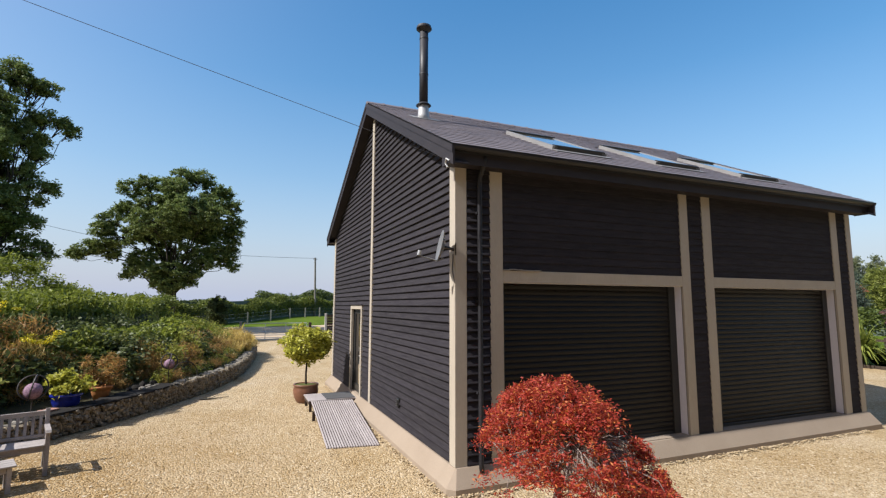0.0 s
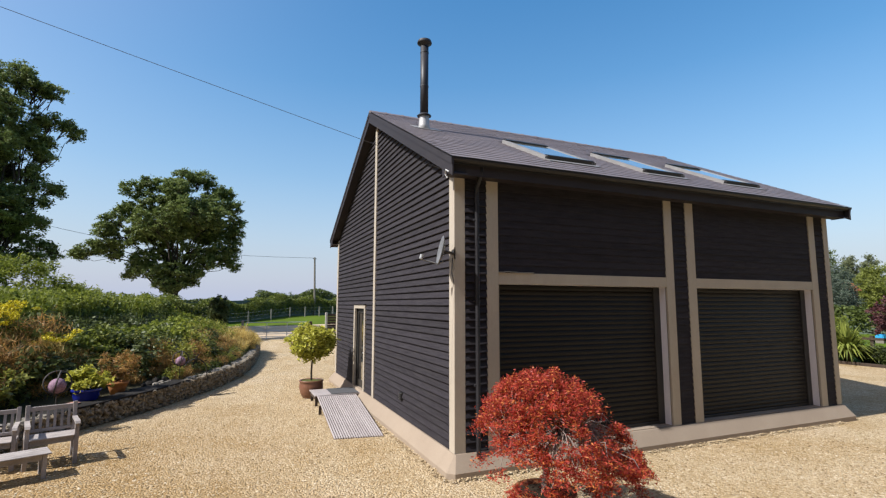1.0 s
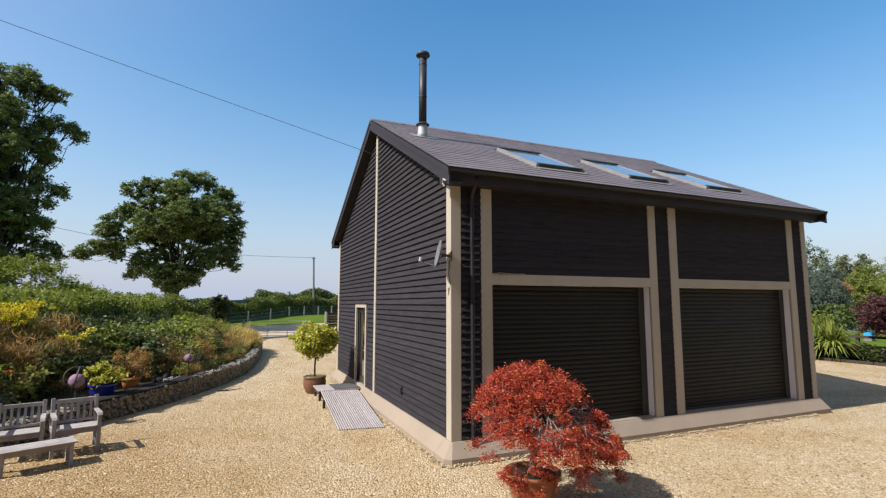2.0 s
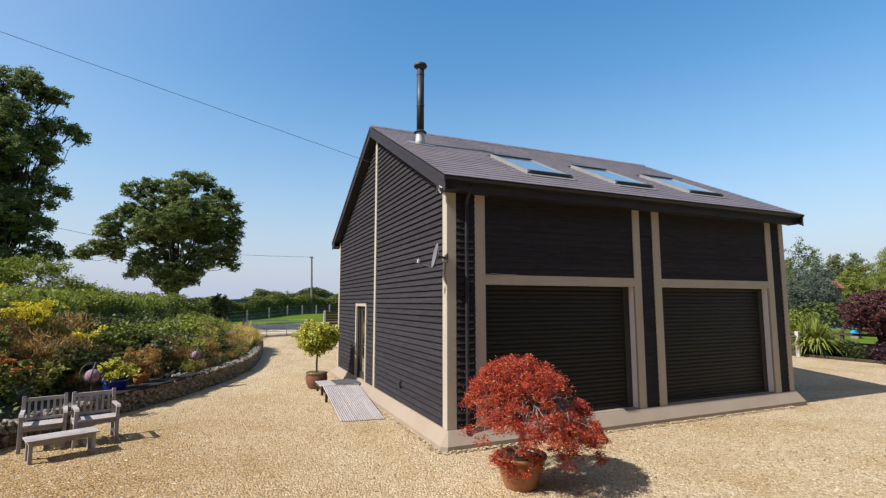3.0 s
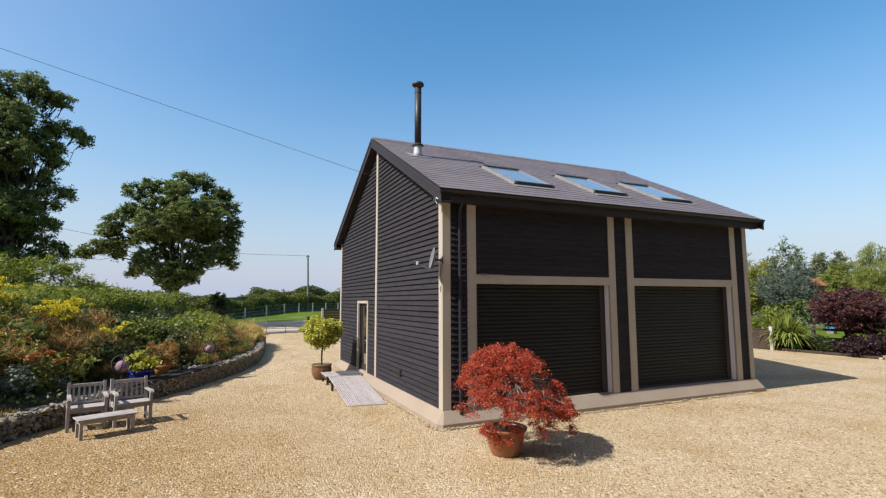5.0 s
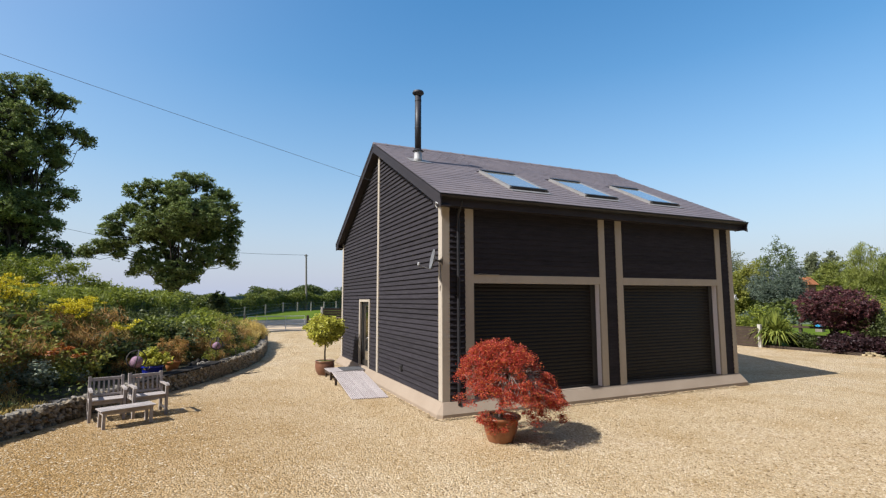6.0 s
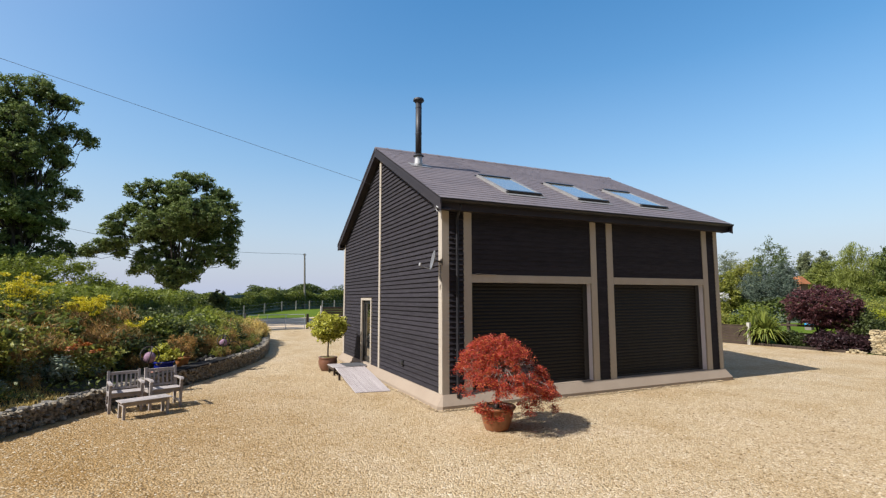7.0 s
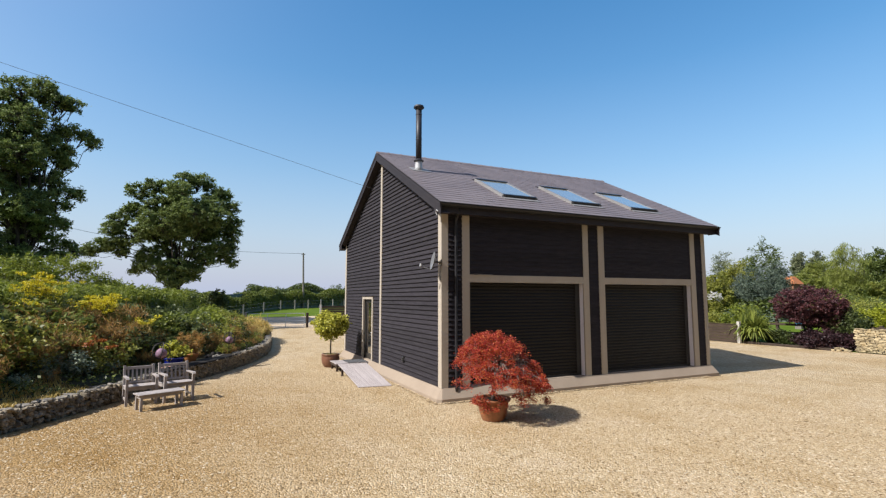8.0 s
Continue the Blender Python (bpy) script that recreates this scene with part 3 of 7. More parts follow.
rings = [[bm.verts.new(p) for p in plinth_ring(o, z, c)] for o, z, c in ((0.20, -0.05, 0.10), (0.20, 0.10, 0.10), (0.030, ZP, 0.015), (-0.30, ZP + 0.01, 0.01))]
for r0, r1 in zip(rings, rings[1:]):
    for k in range(8):
        bm.faces.new((r0[k], r0[(k + 1) % 8], r1[(k + 1) % 8], r1[k]))
plinth = part("plinth", bm, M_PLINTH, barn, "buff rendered plinth with sloping shoulder")

# posts and lintels
POSTS = [(3.30, 3.52), (7.20, 7.40), (7.77, 7.99), (11.65, 11.86)]
for x0, x1 in POSTS:
    part("post", boxed(x0, x1, YF, YF + 0.05, ZP, ZE + 0.05, 0.004), M_TRIM, barn, "cream painted timber post")
part("corner_post", boxed(XL - 0.026, XL + 0.165, YF, YF + 0.20, ZP, ZE + 0.12, 0.006), M_TRIM, barn, "cream painted corner post")
part("corner_post", boxed(XR - 0.17, XR, YF, YF + 0.27, ZP, ZE + 0.12, 0.006), M_TRIM, barn, "cream painted corner post")
part("corner_post", boxed(XL - 0.02, XL + 0.17, YB - 0.17, YB, ZP, ZE + 0.1, 0.006), M_TRIM, barn, "cream painted corner post")
part("gable_batten", boxed(XL - 0.022, XL + 0.04, YR - 0.08, YR + 0.08, ZP, roof_z(YR) - 0.42, 0.004), M_TRIM, barn, "cream vertical cover strip up to the ridge")
for x0, x1 in DOORS:
    part("lintel", boxed(x0, x1, YF + 0.002, YF + 0.05, DOOR_TOP, 3.085, 0.004), M_TRIM, barn, "cream painted lintel above the shutter")

bm = bmesh.new()
for k in range(6):
    x0, x1 = 3.52 + 0.11 * k, 3.52 + 0.11 * (k + 1)
    lift = 0.012 * math.sin(k * 1.3)
    box(bm, x0, x1, YF - 0.03, YF + 0.045, 3.0855 + max(0, lift), 3.098 + max(0, lift))
part("lifting_flashing", bm, M_LEAD, barn, "pale strip of flashing lifting off the lintel")

# weatherboards
EXPO = 0.1235
LAP = 0.044


def board_profile(z, thick, face):
    """Section of a feather-edged board: (depth outwards, height)."""
    return [(face + 0.0, z), (face + thick, z), (face + thick, z + 0.012), (face + 0.006, z + EXPO + 0.008), (face + 0.0, z + EXPO + 0.008)]


def side_board(y0, y1, z, x_face, slanted):
    """One board on the gable wall between two stations."""
    bm = bmesh.new()
    rings = ([], [])
    for depth, h in board_profile(z, LAP, 0.0):
        a, b = y0, y1
        if slanted:
            lim = (h + 0.20 - 4.85) / SLOPE + 6.0
            a, b = max(a, lim), min(b, 2 * YR - lim)
        rings[0].append((x_face - depth, a, h))
        rings[1].append((x_face - depth, b, h))
    if min(q[1] for q in rings[1]) - max(q[1] for q in rings[0]) < 0.03:
        bm.free()
        return None
    return prism(bm, *rings)


z = ZP + 0.01
rb = random.Random(5)
while z < roof_z(YR) - 0.45:
    spans = [(YF + 0.20, YR - 0.08), (YR + 0.08, YB - 0.17)]
    if z < PD[3] + 0.08:
        spans = [(YF + 0.20, YR - 0.08), (YR + 0.08, PD[0] - 0.11), (PD[1] + 0.11, YB - 0.17)]
    for y0, y1 in spans:
        made = side_board(y0, y1, z + rb.uniform(-0.002, 0.002), XL + 0.035 - rb.uniform(0, 0.003), True)
        if made:
            part("weatherboard", made, M_BOARD, wall_side)
    z += EXPO


def front_boards(x0, x1, z0, z1, lip, thick=0.026):
    z = z0
    while z < z1 - 0.02:
        bm = bmesh.new()
        rings = ([], [])
        for depth, h in board_profile(z, thick, 0.0):
            y = YF + 0.034 - depth - lip + rb.uniform(-0.001, 0.001)
            rings[0].append((x0, y, min(h, z1 + 0.02)))
            rings[1].append((x1, y, min(h, z1 + 0.02)))
        part("weatherboard", prism(bm, *rings), M_BOARD, wall_front)
        z += EXPO


front_boards(XL + 0.165, POSTS[0][0], ZP + 0.01, ZE, 0.006, 0.042)
front_boards(POSTS[1][1], POSTS[2][0], ZP + 0.01, ZE, 0.0)
front_boards(POSTS[3][1], XR - 0.17, ZP + 0.01, ZE, 0.0)
front_boards(DOORS[0][0], DOORS[0][1], 3.09, ZE, 0.0, 0.021)
front_boards(DOORS[1][0], DOORS[1][1], 3.09, ZE, 0.0, 0.021)

# roller shutters in deep pale reveals, whose colour carries the sky's lilac light
for x0, x1 in DOORS:
    door = tagged(new("roller_shutter"), "brown-black slatted roller shutter, fully closed")
    door.parent = barn
    door.matrix_parent_inverse = Matrix.Translation(-Vector(barn.location))
    y = YF + 0.22
    bm = bmesh.new()
    slat_n = 29
    pitch = (DOOR_TOP - ZP - 0.06) / slat_n
    prof = [(0.0, 0.0), (-0.010, 0.006), (-0.016, pitch * 0.35), (-0.016, pitch * 0.6), (-0.008, pitch * 0.88), (0.0, pitch * 0.94), (0.0, pitch)]
    ring = lambda x: [(x, d, h) for d, h in prof] + [(x, 0.014, pitch), (x, 0.014, 0.0)]
    prism(bm, ring(x0 + 0.10), ring(x1 - 0.10))
    slat_mesh = mesh_of("shutter_slat", bm, M_SLAT)
    for k in range(slat_n):
        piece("shutter_slat", slat_mesh, door, Matrix.Translation((0, y, ZP + 0.06 + k * pitch)))
    for gx, gw in ((x0 + 0.01, 0.105), (x1 - 0.165, 0.155)):
        part("guide_rail", boxed(gx, gx + gw, y - 0.035, y + 0.03, ZP, DOOR_TOP, 0.004), M_DARKTRIM, door, "black steel guide rail")
    part("bottom_bar", boxed(x0 + 0.105, x1 - 0.105, y - 0.02, y + 0.02, ZP + 0.012, ZP + 0.062, 0.004), M_DARKTRIM, door, "black bottom bar with rubber seal")
    for rx0, rx1 in ((x0 - 0.012, x0 + 0.008), (x1 - 0.008, x1 + 0.012)):
        part("reveal", boxed(rx0, rx1, YF + 0.052, YF + 0.26, ZP, DOOR_TOP), M_SKYLIT_REVEAL, barn, "pale door reveal with lilac sky light in its colour")
    part("reveal", boxed(x0, x1, YF + 0.052, YF + 0.26, DOOR_TOP + 0.0, DOOR_TOP + 0.028), M_SKYLIT_REVEAL, barn, "pale door head with lilac sky light in its colour")
    part("threshold", boxed(x0 + 0.01, x1 - 0.01, YF + 0.015, YF + 0.30, ZP + 0.002, ZP + 0.012), M_PLINTH, barn)

# roof slopes, verge boards, eaves
VL, VR = XL - 0.22, XR + 0.27
bm = bmesh.new()
sec = lambda x: [(x, 6.0, 4.83), (x, YR, 7.47), (x, 2 * YR - 6.0, 4.83), (x, 2 * YR - 6.0, 4.72), (x, YR, 7.36), (x, 6.0, 4.72)]
prism(bm, sec(VL + 0.02), sec(VR - 0.02))
roof = part("roof", bm, M_DARKTRIM, barn, "grey slate roof, battens and felt")
for xv, d in ((VL, 1), (VR, -1)):
    for side in (0, 1):
        ya, yb = (5.93, YR) if side == 0 else (2 * YR - 5.93, YR)
        za, zb = 4.85 + SLOPE * (5.93 - 6.0), 7.49
        for (u0, u1, top, low) in ((0.0, 0.026, -0.035, -0.30), (-0.014, 0.0, -0.025, -0.125)):
            x0, x1 = xv + d * u0, xv + d * u1
            ring = lambda x: [(x, ya, za + top), (x, yb, zb + top), (x, yb, zb + low), (x, ya, za + low)]
            part("bargeboard", prism(bmesh.new(), ring(x0), ring(x1)), M_BARGE, roof, "black painted bargeboard in two steps")
        ring = lambda x: [(x, ya, za - 0.27), (x, yb, zb - 0.27), (x, yb, zb - 0.255), (x, ya, za - 0.255)]
        part("verge_soffit", prism(bmesh.new(), ring(xv + d * 0.028), ring(xv + d * 0.26)), M_BARGE, roof)
for ye, d in ((5.98, 1), (2 * YR - 5.98, -1)):
    part("fascia", boxed(VL + 0.03, VR - 0.03, min(ye + d * 0.07, ye + d * 0.095), max(ye + d * 0.07, ye + d * 0.095), 4.575, 4.80), M_BARGE, roof, "black painted fascia board")
    part("soffit", boxed(VL + 0.03, VR - 0.03, min(ye + d * 0.095, ye + d * 0.345), max(ye + d * 0.095, ye + d * 0.345), ZE - 0.03, ZE), M_BARGE, roof)
    bm = bmesh.new()
    arc = [(ye + 0.01 * d + 0.062 * math.cos(a) * -d, 4.815 - 0.075 * math.sin(a)) for a in [math.pi * k / 8 for k in range(9)]]
    inner = [(ye + 0.01 * d + 0.054 * math.cos(a) * -d, 4.815 - 0.067 * math.sin(a)) for a in [math.pi * k / 8 for k in range(9)]]
    ring = lambda x: [(x, y, z) for y, z in arc] + [(x, y, z) for y, z in inner[::-1]]
    prism(bm, ring(VL - 0.01), ring(VR + 0.07))
    part("gutter", bm, M_GUTTER, barn, "black half-round gutter")
for xv, d in ((VL, 1), (VR, -1)):
    for ye, e in ((5.93, 1), (2 * YR - 5.93, -1)):
        part("eaves_box_end", boxed(min(xv + d * 0.001, xv + d * 0.024), max(xv + d * 0.001, xv + d * 0.024), min(ye + e * 0.12, ye + e * 0.40), max(ye + e * 0.12, ye + e * 0.40), 4.575, 4.83), M_BARGE, roof)

# slates, course by course; each course is one strip of separate slates
COURSE = 0.222
run = math.hypot(YR - 6.0, 7.49 - 4.85)
tilt = math.atan(SLOPE)
rs = random.Random(11)
n_course = int(run / COURSE)
SKY_LIGHTS = [(4.93, 6.04), (7.36, 8.46), (9.78, 10.92)]
S_LOW, S_HIGH = 1.03, 2.86                               # along the slope from the eaves


def slope_point(x, s, up, back=False):
    y, z = 6.0 + s * math.cos(tilt), 4.85 + s * math.sin(tilt)
    y -= up * math.sin(tilt)
    z += up * math.cos(tilt)
    return Vector((x, 2 * YR - y if back else y, z))


loose = bmesh.new()
near_slates = 0
for back in (False, True):
    for k in range(n_course + 1):
        s0 = -0.06 + k * COURSE
        s1 = min(s0 + COURSE + 0.05, run - 0.01)
        x = VL + 0.001 - (0.15 if k % 2 else 0.0)
        while x < VR:
            a, b = max(x, VL), min(x + 0.296, VR)
            x += 0.30
            if not back and s0 < S_HIGH and s0 + COURSE > S_LOW - 0.06:
                for l, r in SKY_LIGHTS:
                    if l - 0.04 < b and a < r + 0.04:
                        if a < l - 0.06:
                            b = l - 0.04
                        elif b > r + 0.06:
                            a = r + 0.04
                        else:
                            a = b
            if b - a < 0.02:
                continue
            lift, low = 0.0095 + rs.uniform(-0.0015, 0.002), s0 + rs.uniform(-0.003, 0.003)
            pts = [slope_point(a, low, lift - 0.005, back), slope_point(b, low, lift - 0.005, back), slope_point(a, low, lift, back), slope_point(b, low, lift, back), slope_point(b, s1, 0.001, back), slope_point(a, s1, 0.001, back)]
            target = loose
            single = not back and b < 6.3 and near_slates < 300
            if single:
                target = bmesh.new()
                near_slates += 1
            vs = [target.verts.new(p) for p in pts]
            for quad in ((2, 3, 4, 5), (0, 1, 3, 2)):
                target.faces.new([vs[q] for q in (quad if not back else quad[::-1])])
            if single:
                part("slate", target, M_SLATE, roof)
tagged(part("slate_covering", loose, M_SLATE, roof), kind="stuff")
for k in range(22):
    x0 = VL + 0.002 + k * (VR - VL) / 22
    bm = bmesh.new()
    w = (VR - VL) / 22 - 0.006
    ring = lambda x, e: [(x, YR - 0.15, 7.49 - 0.15 * SLOPE + 0.016 + e), (x, YR - 0.03, 7.512 + e), (x, YR + 0.03, 7.512 + e), (x, YR + 0.15, 7.49 - 0.15 * SLOPE + 0.016 + e), (x, YR + 0.15, 7.49 - 0.15 * SLOPE + 0.004), (x, YR - 0.15, 7.49 - 0.15 * SLOPE + 0.004)]
    prism(bm, ring(x0, 0.0), ring(x0 + w, 0.0))
    prism(bm, ring(x0 + w - 0.05, 0.012), ring(x0 + w, 0.012))
    part("ridge_tile", bm, M_SLATE, roof, "dark angled ridge tile")


# roof windows
def slope_box(x0, x1, s0, s1, u0, u1):
    return prism(bmesh.new(), [slope_point(x0, s, u) for s, u in ((s0, u0), (s0, u1), (s1, u1), (s1, u0))], [slope_point(x1, s, u) for s, u in ((s0, u0), (s0, u1), (s1, u1), (s1, u0))])


for l, r in SKY_LIGHTS:
    win = tagged(new("roof_window"), "centre-pivot roof window with grey flashing, shut")
    win.parent = barn
    win.matrix_parent_inverse = Matrix.Translation(-Vector(barn.location))
    for a, b in ((l - 0.05, l + 0.055), (r - 0.055, r + 0.05)):
        part("side_flashing", slope_box(a, b, S_LOW - 0.02, S_HIGH - 0.04, 0.0, 0.074), M_LEAD, win, "pale grey metal side flashing")
    part("apron_flashing", slope_box(l - 0.05, r + 0.05, S_LOW - 0.20, S_LOW - 0.02, 0.012, 0.022), M_LEAD, win, "pale grey apron flashing")
    part("bottom_cover", slope_box(l, r, S_LOW - 0.02, S_LOW + 0.075, 0.03, 0.092), M_DARKTRIM, win, "charcoal bottom cover")
    part("top_hood", slope_box(l + 0.0, r - 0.0, S_HIGH - 0.12, S_HIGH, 0.02, 0.098), M_DARKTRIM, win, "charcoal top hood")
    part("pane", slope_box(l + 0.05, r - 0.05, S_LOW + 0.07, S_HIGH - 0.11, 0.0, 0.066), M_PANE, win, "dark glass pane mirroring the sky")

# flue
FX, FY = 3.28, 9.17
FB = roof_z(FY)
flue = thing("flue_pipe", (FX, FY, FB), "black twin-wall stove flue with bright lower section and cap", "flue")
part("pipe", lathe(bmesh.new(), [(0.092, FB + 0.25), (0.092, 8.40)], FX, FY, 24), M_FLUE, flue, "black enamelled pipe", True)
part("lower_section", lathe(bmesh.new(), [(0.135, FB - 0.09), (0.12, FB + 0.06), (0.108, FB + 0.24), (0.108, FB + 0.285)], FX, FY, 24), M_STEEL, flue, "bright aluminium lower section", True)
part("storm_collar", lathe(bmesh.new(), [(0.094, FB + 0.34), (0.16, FB + 0.285), (0.16, FB + 0.275), (0.094, FB + 0.28)], FX, FY, 24), M_FLUE, flue)
for zb in (FB + 0.95, FB + 1.75):
    part("locking_band", lathe(bmesh.new(), [(0.093, zb), (0.098, zb + 0.006), (0.098, zb + 0.034), (0.093, zb + 0.04)], FX, FY, 24), M_FLUE, flue)
part("cap", lathe(bmesh.new(), [(0.09, 8.38), (0.13, 8.43), (0.165, 8.455), (0.168, 8.475), (0.15, 8.52), (0.06, 8.54)], FX, FY, 24), M_FLUE, flue, "black spun cap")
bm = bmesh.new()
prism(bm, [slope_point(FX - 0.27, s, u) for s, u in ((3.32, 0.014), (3.32, 0.02), (3.80, 0.012), (3.80, 0.006))], [slope_point(FX + 0.36, s, u) for s, u in ((3.32, 0.014), (3.32, 0.02), (3.80, 0.012), (3.80, 0.006))])
part("base_flashing", bm, M_LEAD, flue, "dull metal base flashing")

# downpipe
DX = 3.10
bm = bmesh.new()
tube(bm, [(DX, YF - 0.24, 4.76), (DX, YF - 0.22, 4.62), (DX, YF - 0.06, 4.44), (DX, YF - 0.06, 4.30), (DX, YF - 0.06, 0.36), (DX, YF - 0.09, 0.24)], [0.036] * 6, 12)
downpipe = tagged(part("downpipe", bm, M_GUTTER, barn, "black round downpipe", True))
for zb in (1.3, 2.6, 3.9):
    part("pipe_clip", boxed(DX - 0.05, DX + 0.05, YF - 0.07, YF + 0.01, zb, zb + 0.035, 0.003), M_GUTTER, downpipe)

# side door
y0, y1, z0, z1 = PD
side_door = tagged(new("side_door"), "dark glazed side door in a cream frame, closed")
side_door.parent = barn
side_door.matrix_parent_inverse = Matrix.Translation(-Vector(barn.location))
part("jamb", boxed(XL - 0.03, XL + 0.20, y0 - 0.11, y0, z0, z1 + 0.10, 0.004), M_TRIM, side_door, "cream painted door jamb")
part("jamb", boxed(XL - 0.03, XL + 0.20, y1, y1 + 0.11, z0, z1 + 0.10, 0.004), M_TRIM, side_door, "cream painted door jamb")
part("head", boxed(XL - 0.03, XL + 0.20, y0, y1, z1, z1 + 0.10, 0.004), M_TRIM, side_door, "cream painted door head")
part("drip_board", boxed(XL - 0.05, XL + 0.02, y0 - 0.13, y1 + 0.13, z1 + 0.102, z1 + 0.125), M_BARGE, side_door)
part("sill", boxed(XL - 0.04, XL + 0.20, y0 - 0.10, y1 + 0.10, z0 - 0.05, z0 + 0.01, 0.004), M_TRIM, side_door)
for a, b, c, d in ((y0 + 0.004, y0 + 0.12, z0 + 0.012, z1 - 0.004), (y1 - 0.12, y1 - 0.004, z0 + 0.012, z1 - 0.004), (y0 + 0.12, y1 - 0.12, z0 + 0.012, z0 + 0.24), (y0 + 0.12, y1 - 0.12, z1 - 0.12, z1 - 0.004)):
    part("door_rail", boxed(XL + 0.06, XL + 0.11, a, b, c, d, 0.003), M_DARKTRIM, side_door, "charcoal door frame member")
part("pane", boxed(XL + 0.08, XL + 0.09, y0 + 0.12, y1 - 0.12, z0 + 0.24, z1 - 0.12), M_DOORGLASS, side_door, "dark glass mirroring the drive")
bm = bmesh.new()
tube(bm, [(XL + 0.06, y0 + 0.06, 1.28), (XL + 0.0, y0 + 0.06, 1.28), (XL + 0.0, y0 + 0.18, 1.28)], [0.011] * 3, 8)
part("door_handle", bm, M_STEEL, side_door, "steel lever handle")

vent = thing("wall_vent", (XL, 8.97, 0.66), "small black louvred wall vent", "vent")
part("frame", boxed(XL - 0.035, XL + 0.02, 8.90, 9.04, 0.65, 0.80, 0.006), M_DARKTRIM, vent)
for k in range(4):
    part("louvre", boxed(XL - 0.05, XL - 0.03, 8.91, 9.03, 0.665 + 0.033 * k, 0.680 + 0.033 * k), M_DARKTRIM, vent)

# satellite dish on a bracket at the corner
dish = thing("satellite_dish", (2.74, 6.34, 3.42), "small grey satellite dish with arm, bolted to the corner post", "satellite dish")
DC, DN = Vector((2.48, 6.28, 3.40)), Vector((-0.93, 0.23, 0.20)).normalized()
bm = bmesh.new()
lathe(bm, [(0.0, -0.06), (0.09, -0.055), (0.17, -0.03), (0.228, 0.0), (0.235, 0.004), (0.228, 0.008), (0.17, -0.02), (0.09, -0.044), (0.0, -0.05)], 0, 0, 28)
bmesh.ops.transform(bm, matrix=Matrix.Translation(DC) @ DN.to_track_quat("Z", "Y").to_matrix().to_4x4(), verts=bm.verts)
part("reflector", bm, M_DISH, dish, "grey perforated reflector", True)
bm = bmesh.new()
low = DC - Vector((0, 0, 0.22))
tip = DC + DN * 0.33 - Vector((0, 0, 0.20))
tube(bm, [DC - DN * 0.05 - Vector((0, 0, 0.16)), low + DN * 0.03, tip], [0.011] * 3, 8)
part("feed_arm", bm, M_DISH, dish)
bm = bmesh.new()
tube(bm, [tip - DN * 0.02 + Vector((0, 0, 0.0)), tip - DN * 0.04 + Vector((0, 0, 0.07))], [0.026, 0.03], 10)
part("feed_horn", bm, M_GALV, dish, "grey plastic feed horn")
bm = bmesh.new()
tube(bm, [DC - DN * 0.06, DC - DN * 0.14, Vector((2.745, 6.36, 3.36))], [0.022] * 3, 8)
box(bm, 2.725, 2.748, 6.30, 6.42, 3.28, 3.46)
part("bracket", bm, M_IRON, dish, "black steel wall bracket")
bm = bmesh.new()
tube(bm, [(2.72, 6.36, 3.30), (2.70, 6.34, 3.05), (2.735, 6.31, 2.86), (2.735, 6.40, 2.62), (2.742, 6.33, 2.45)], [0.008] * 5, 6)
part("coax_cable", bm, M_CABLE, dish)

# overhead cable to the eaves corner
span = [Vector((2.53, 6.12, 4.63)).lerp(Vector((-26.0, 6.15, 11.75)), k / 24) - Vector((0, 0, 0.12 * math.sin(math.pi * k / 24))) for k in range(25)]
wire = tagged(part("overhead_cable", tube(bmesh.new(), span, [0.0034] * 25, 6), M_CABLE), "thin black overhead cable running to the eaves corner", "cable")
bm = bmesh.new()
tube(bm, [(2.525, 6.05, 4.60), (2.50, 6.10, 4.64), (2.51, 6.15, 4.58), (2.53, 6.12, 4.52)], [0.014] * 4, 8)
tagged(part("cable_anchor", bm, M_STEEL), "pale steel cable anchor curled under the eaves", "bracket")

# access ramp to the side door
rampT = thing("access_ramp", (1.95, 11.0, 0), "ribbed grey-pink timber access ramp leading to the side door", "ramp")
BL, BR, TL, TR = Vector((1.43, 9.02, 0.004)), Vector((2.38, 8.88, 0.004)), Vector((1.58, 12.20, 0.25)), Vector((2.56, 12.05, 0.25))
NS = 20
for k in range(NS):
    a, b = (k + 0.05) / NS, (k + 0.58) / NS
    lo0, lo1, hi0, hi1 = BL.lerp(BR, a), BL.lerp(BR, b), TL.lerp(TR, a), TL.lerp(TR, b)
    dz = Vector((0, 0, 0.022))
    part("slat", prism(bmesh.new(), [lo0, lo1, lo1 + dz, lo0 + dz], [hi0, hi1, hi1 + dz, hi0 + dz]), M_RAMP, rampT)
dz = Vector((0, 0, 0.02))
part("deck_board", prism(bmesh.new(), [BL - dz * 0.1, BR - dz * 0.1, BR, BL], [TL - dz, TR - dz, TR, TL]), M_FENCE, rampT, "dark board under the slats")
for k in range(9):
    y = 12.22 + k * 0.105
    part("platform_slat", boxed(1.52, XL - 0.05, y, y + 0.09, 0.25, 0.272), M_RAMP, rampT)
part("platform_frame", boxed(1.54, XL - 0.06, 12.22, 13.14, 0.16, 0.249), M_FENCE, rampT)
for lx, ly in ((1.58, 12.3), (1.58, 13.05), (2.5, 13.05), (2.5, 12.3), (1.52, 11.3)):
    part("leg", boxed(lx - 0.03, lx + 0.03, ly - 0.03, ly + 0.03, -0.02, 0.20), M_FENCE, rampT)
mat = tagged(part("door_mat", boxed(1.95, 2.66, 12.25, 13.08, 0.274, 0.288, 0.004), M_MAT), "dark grey rubber doormat on the ramp landing", "doormat")


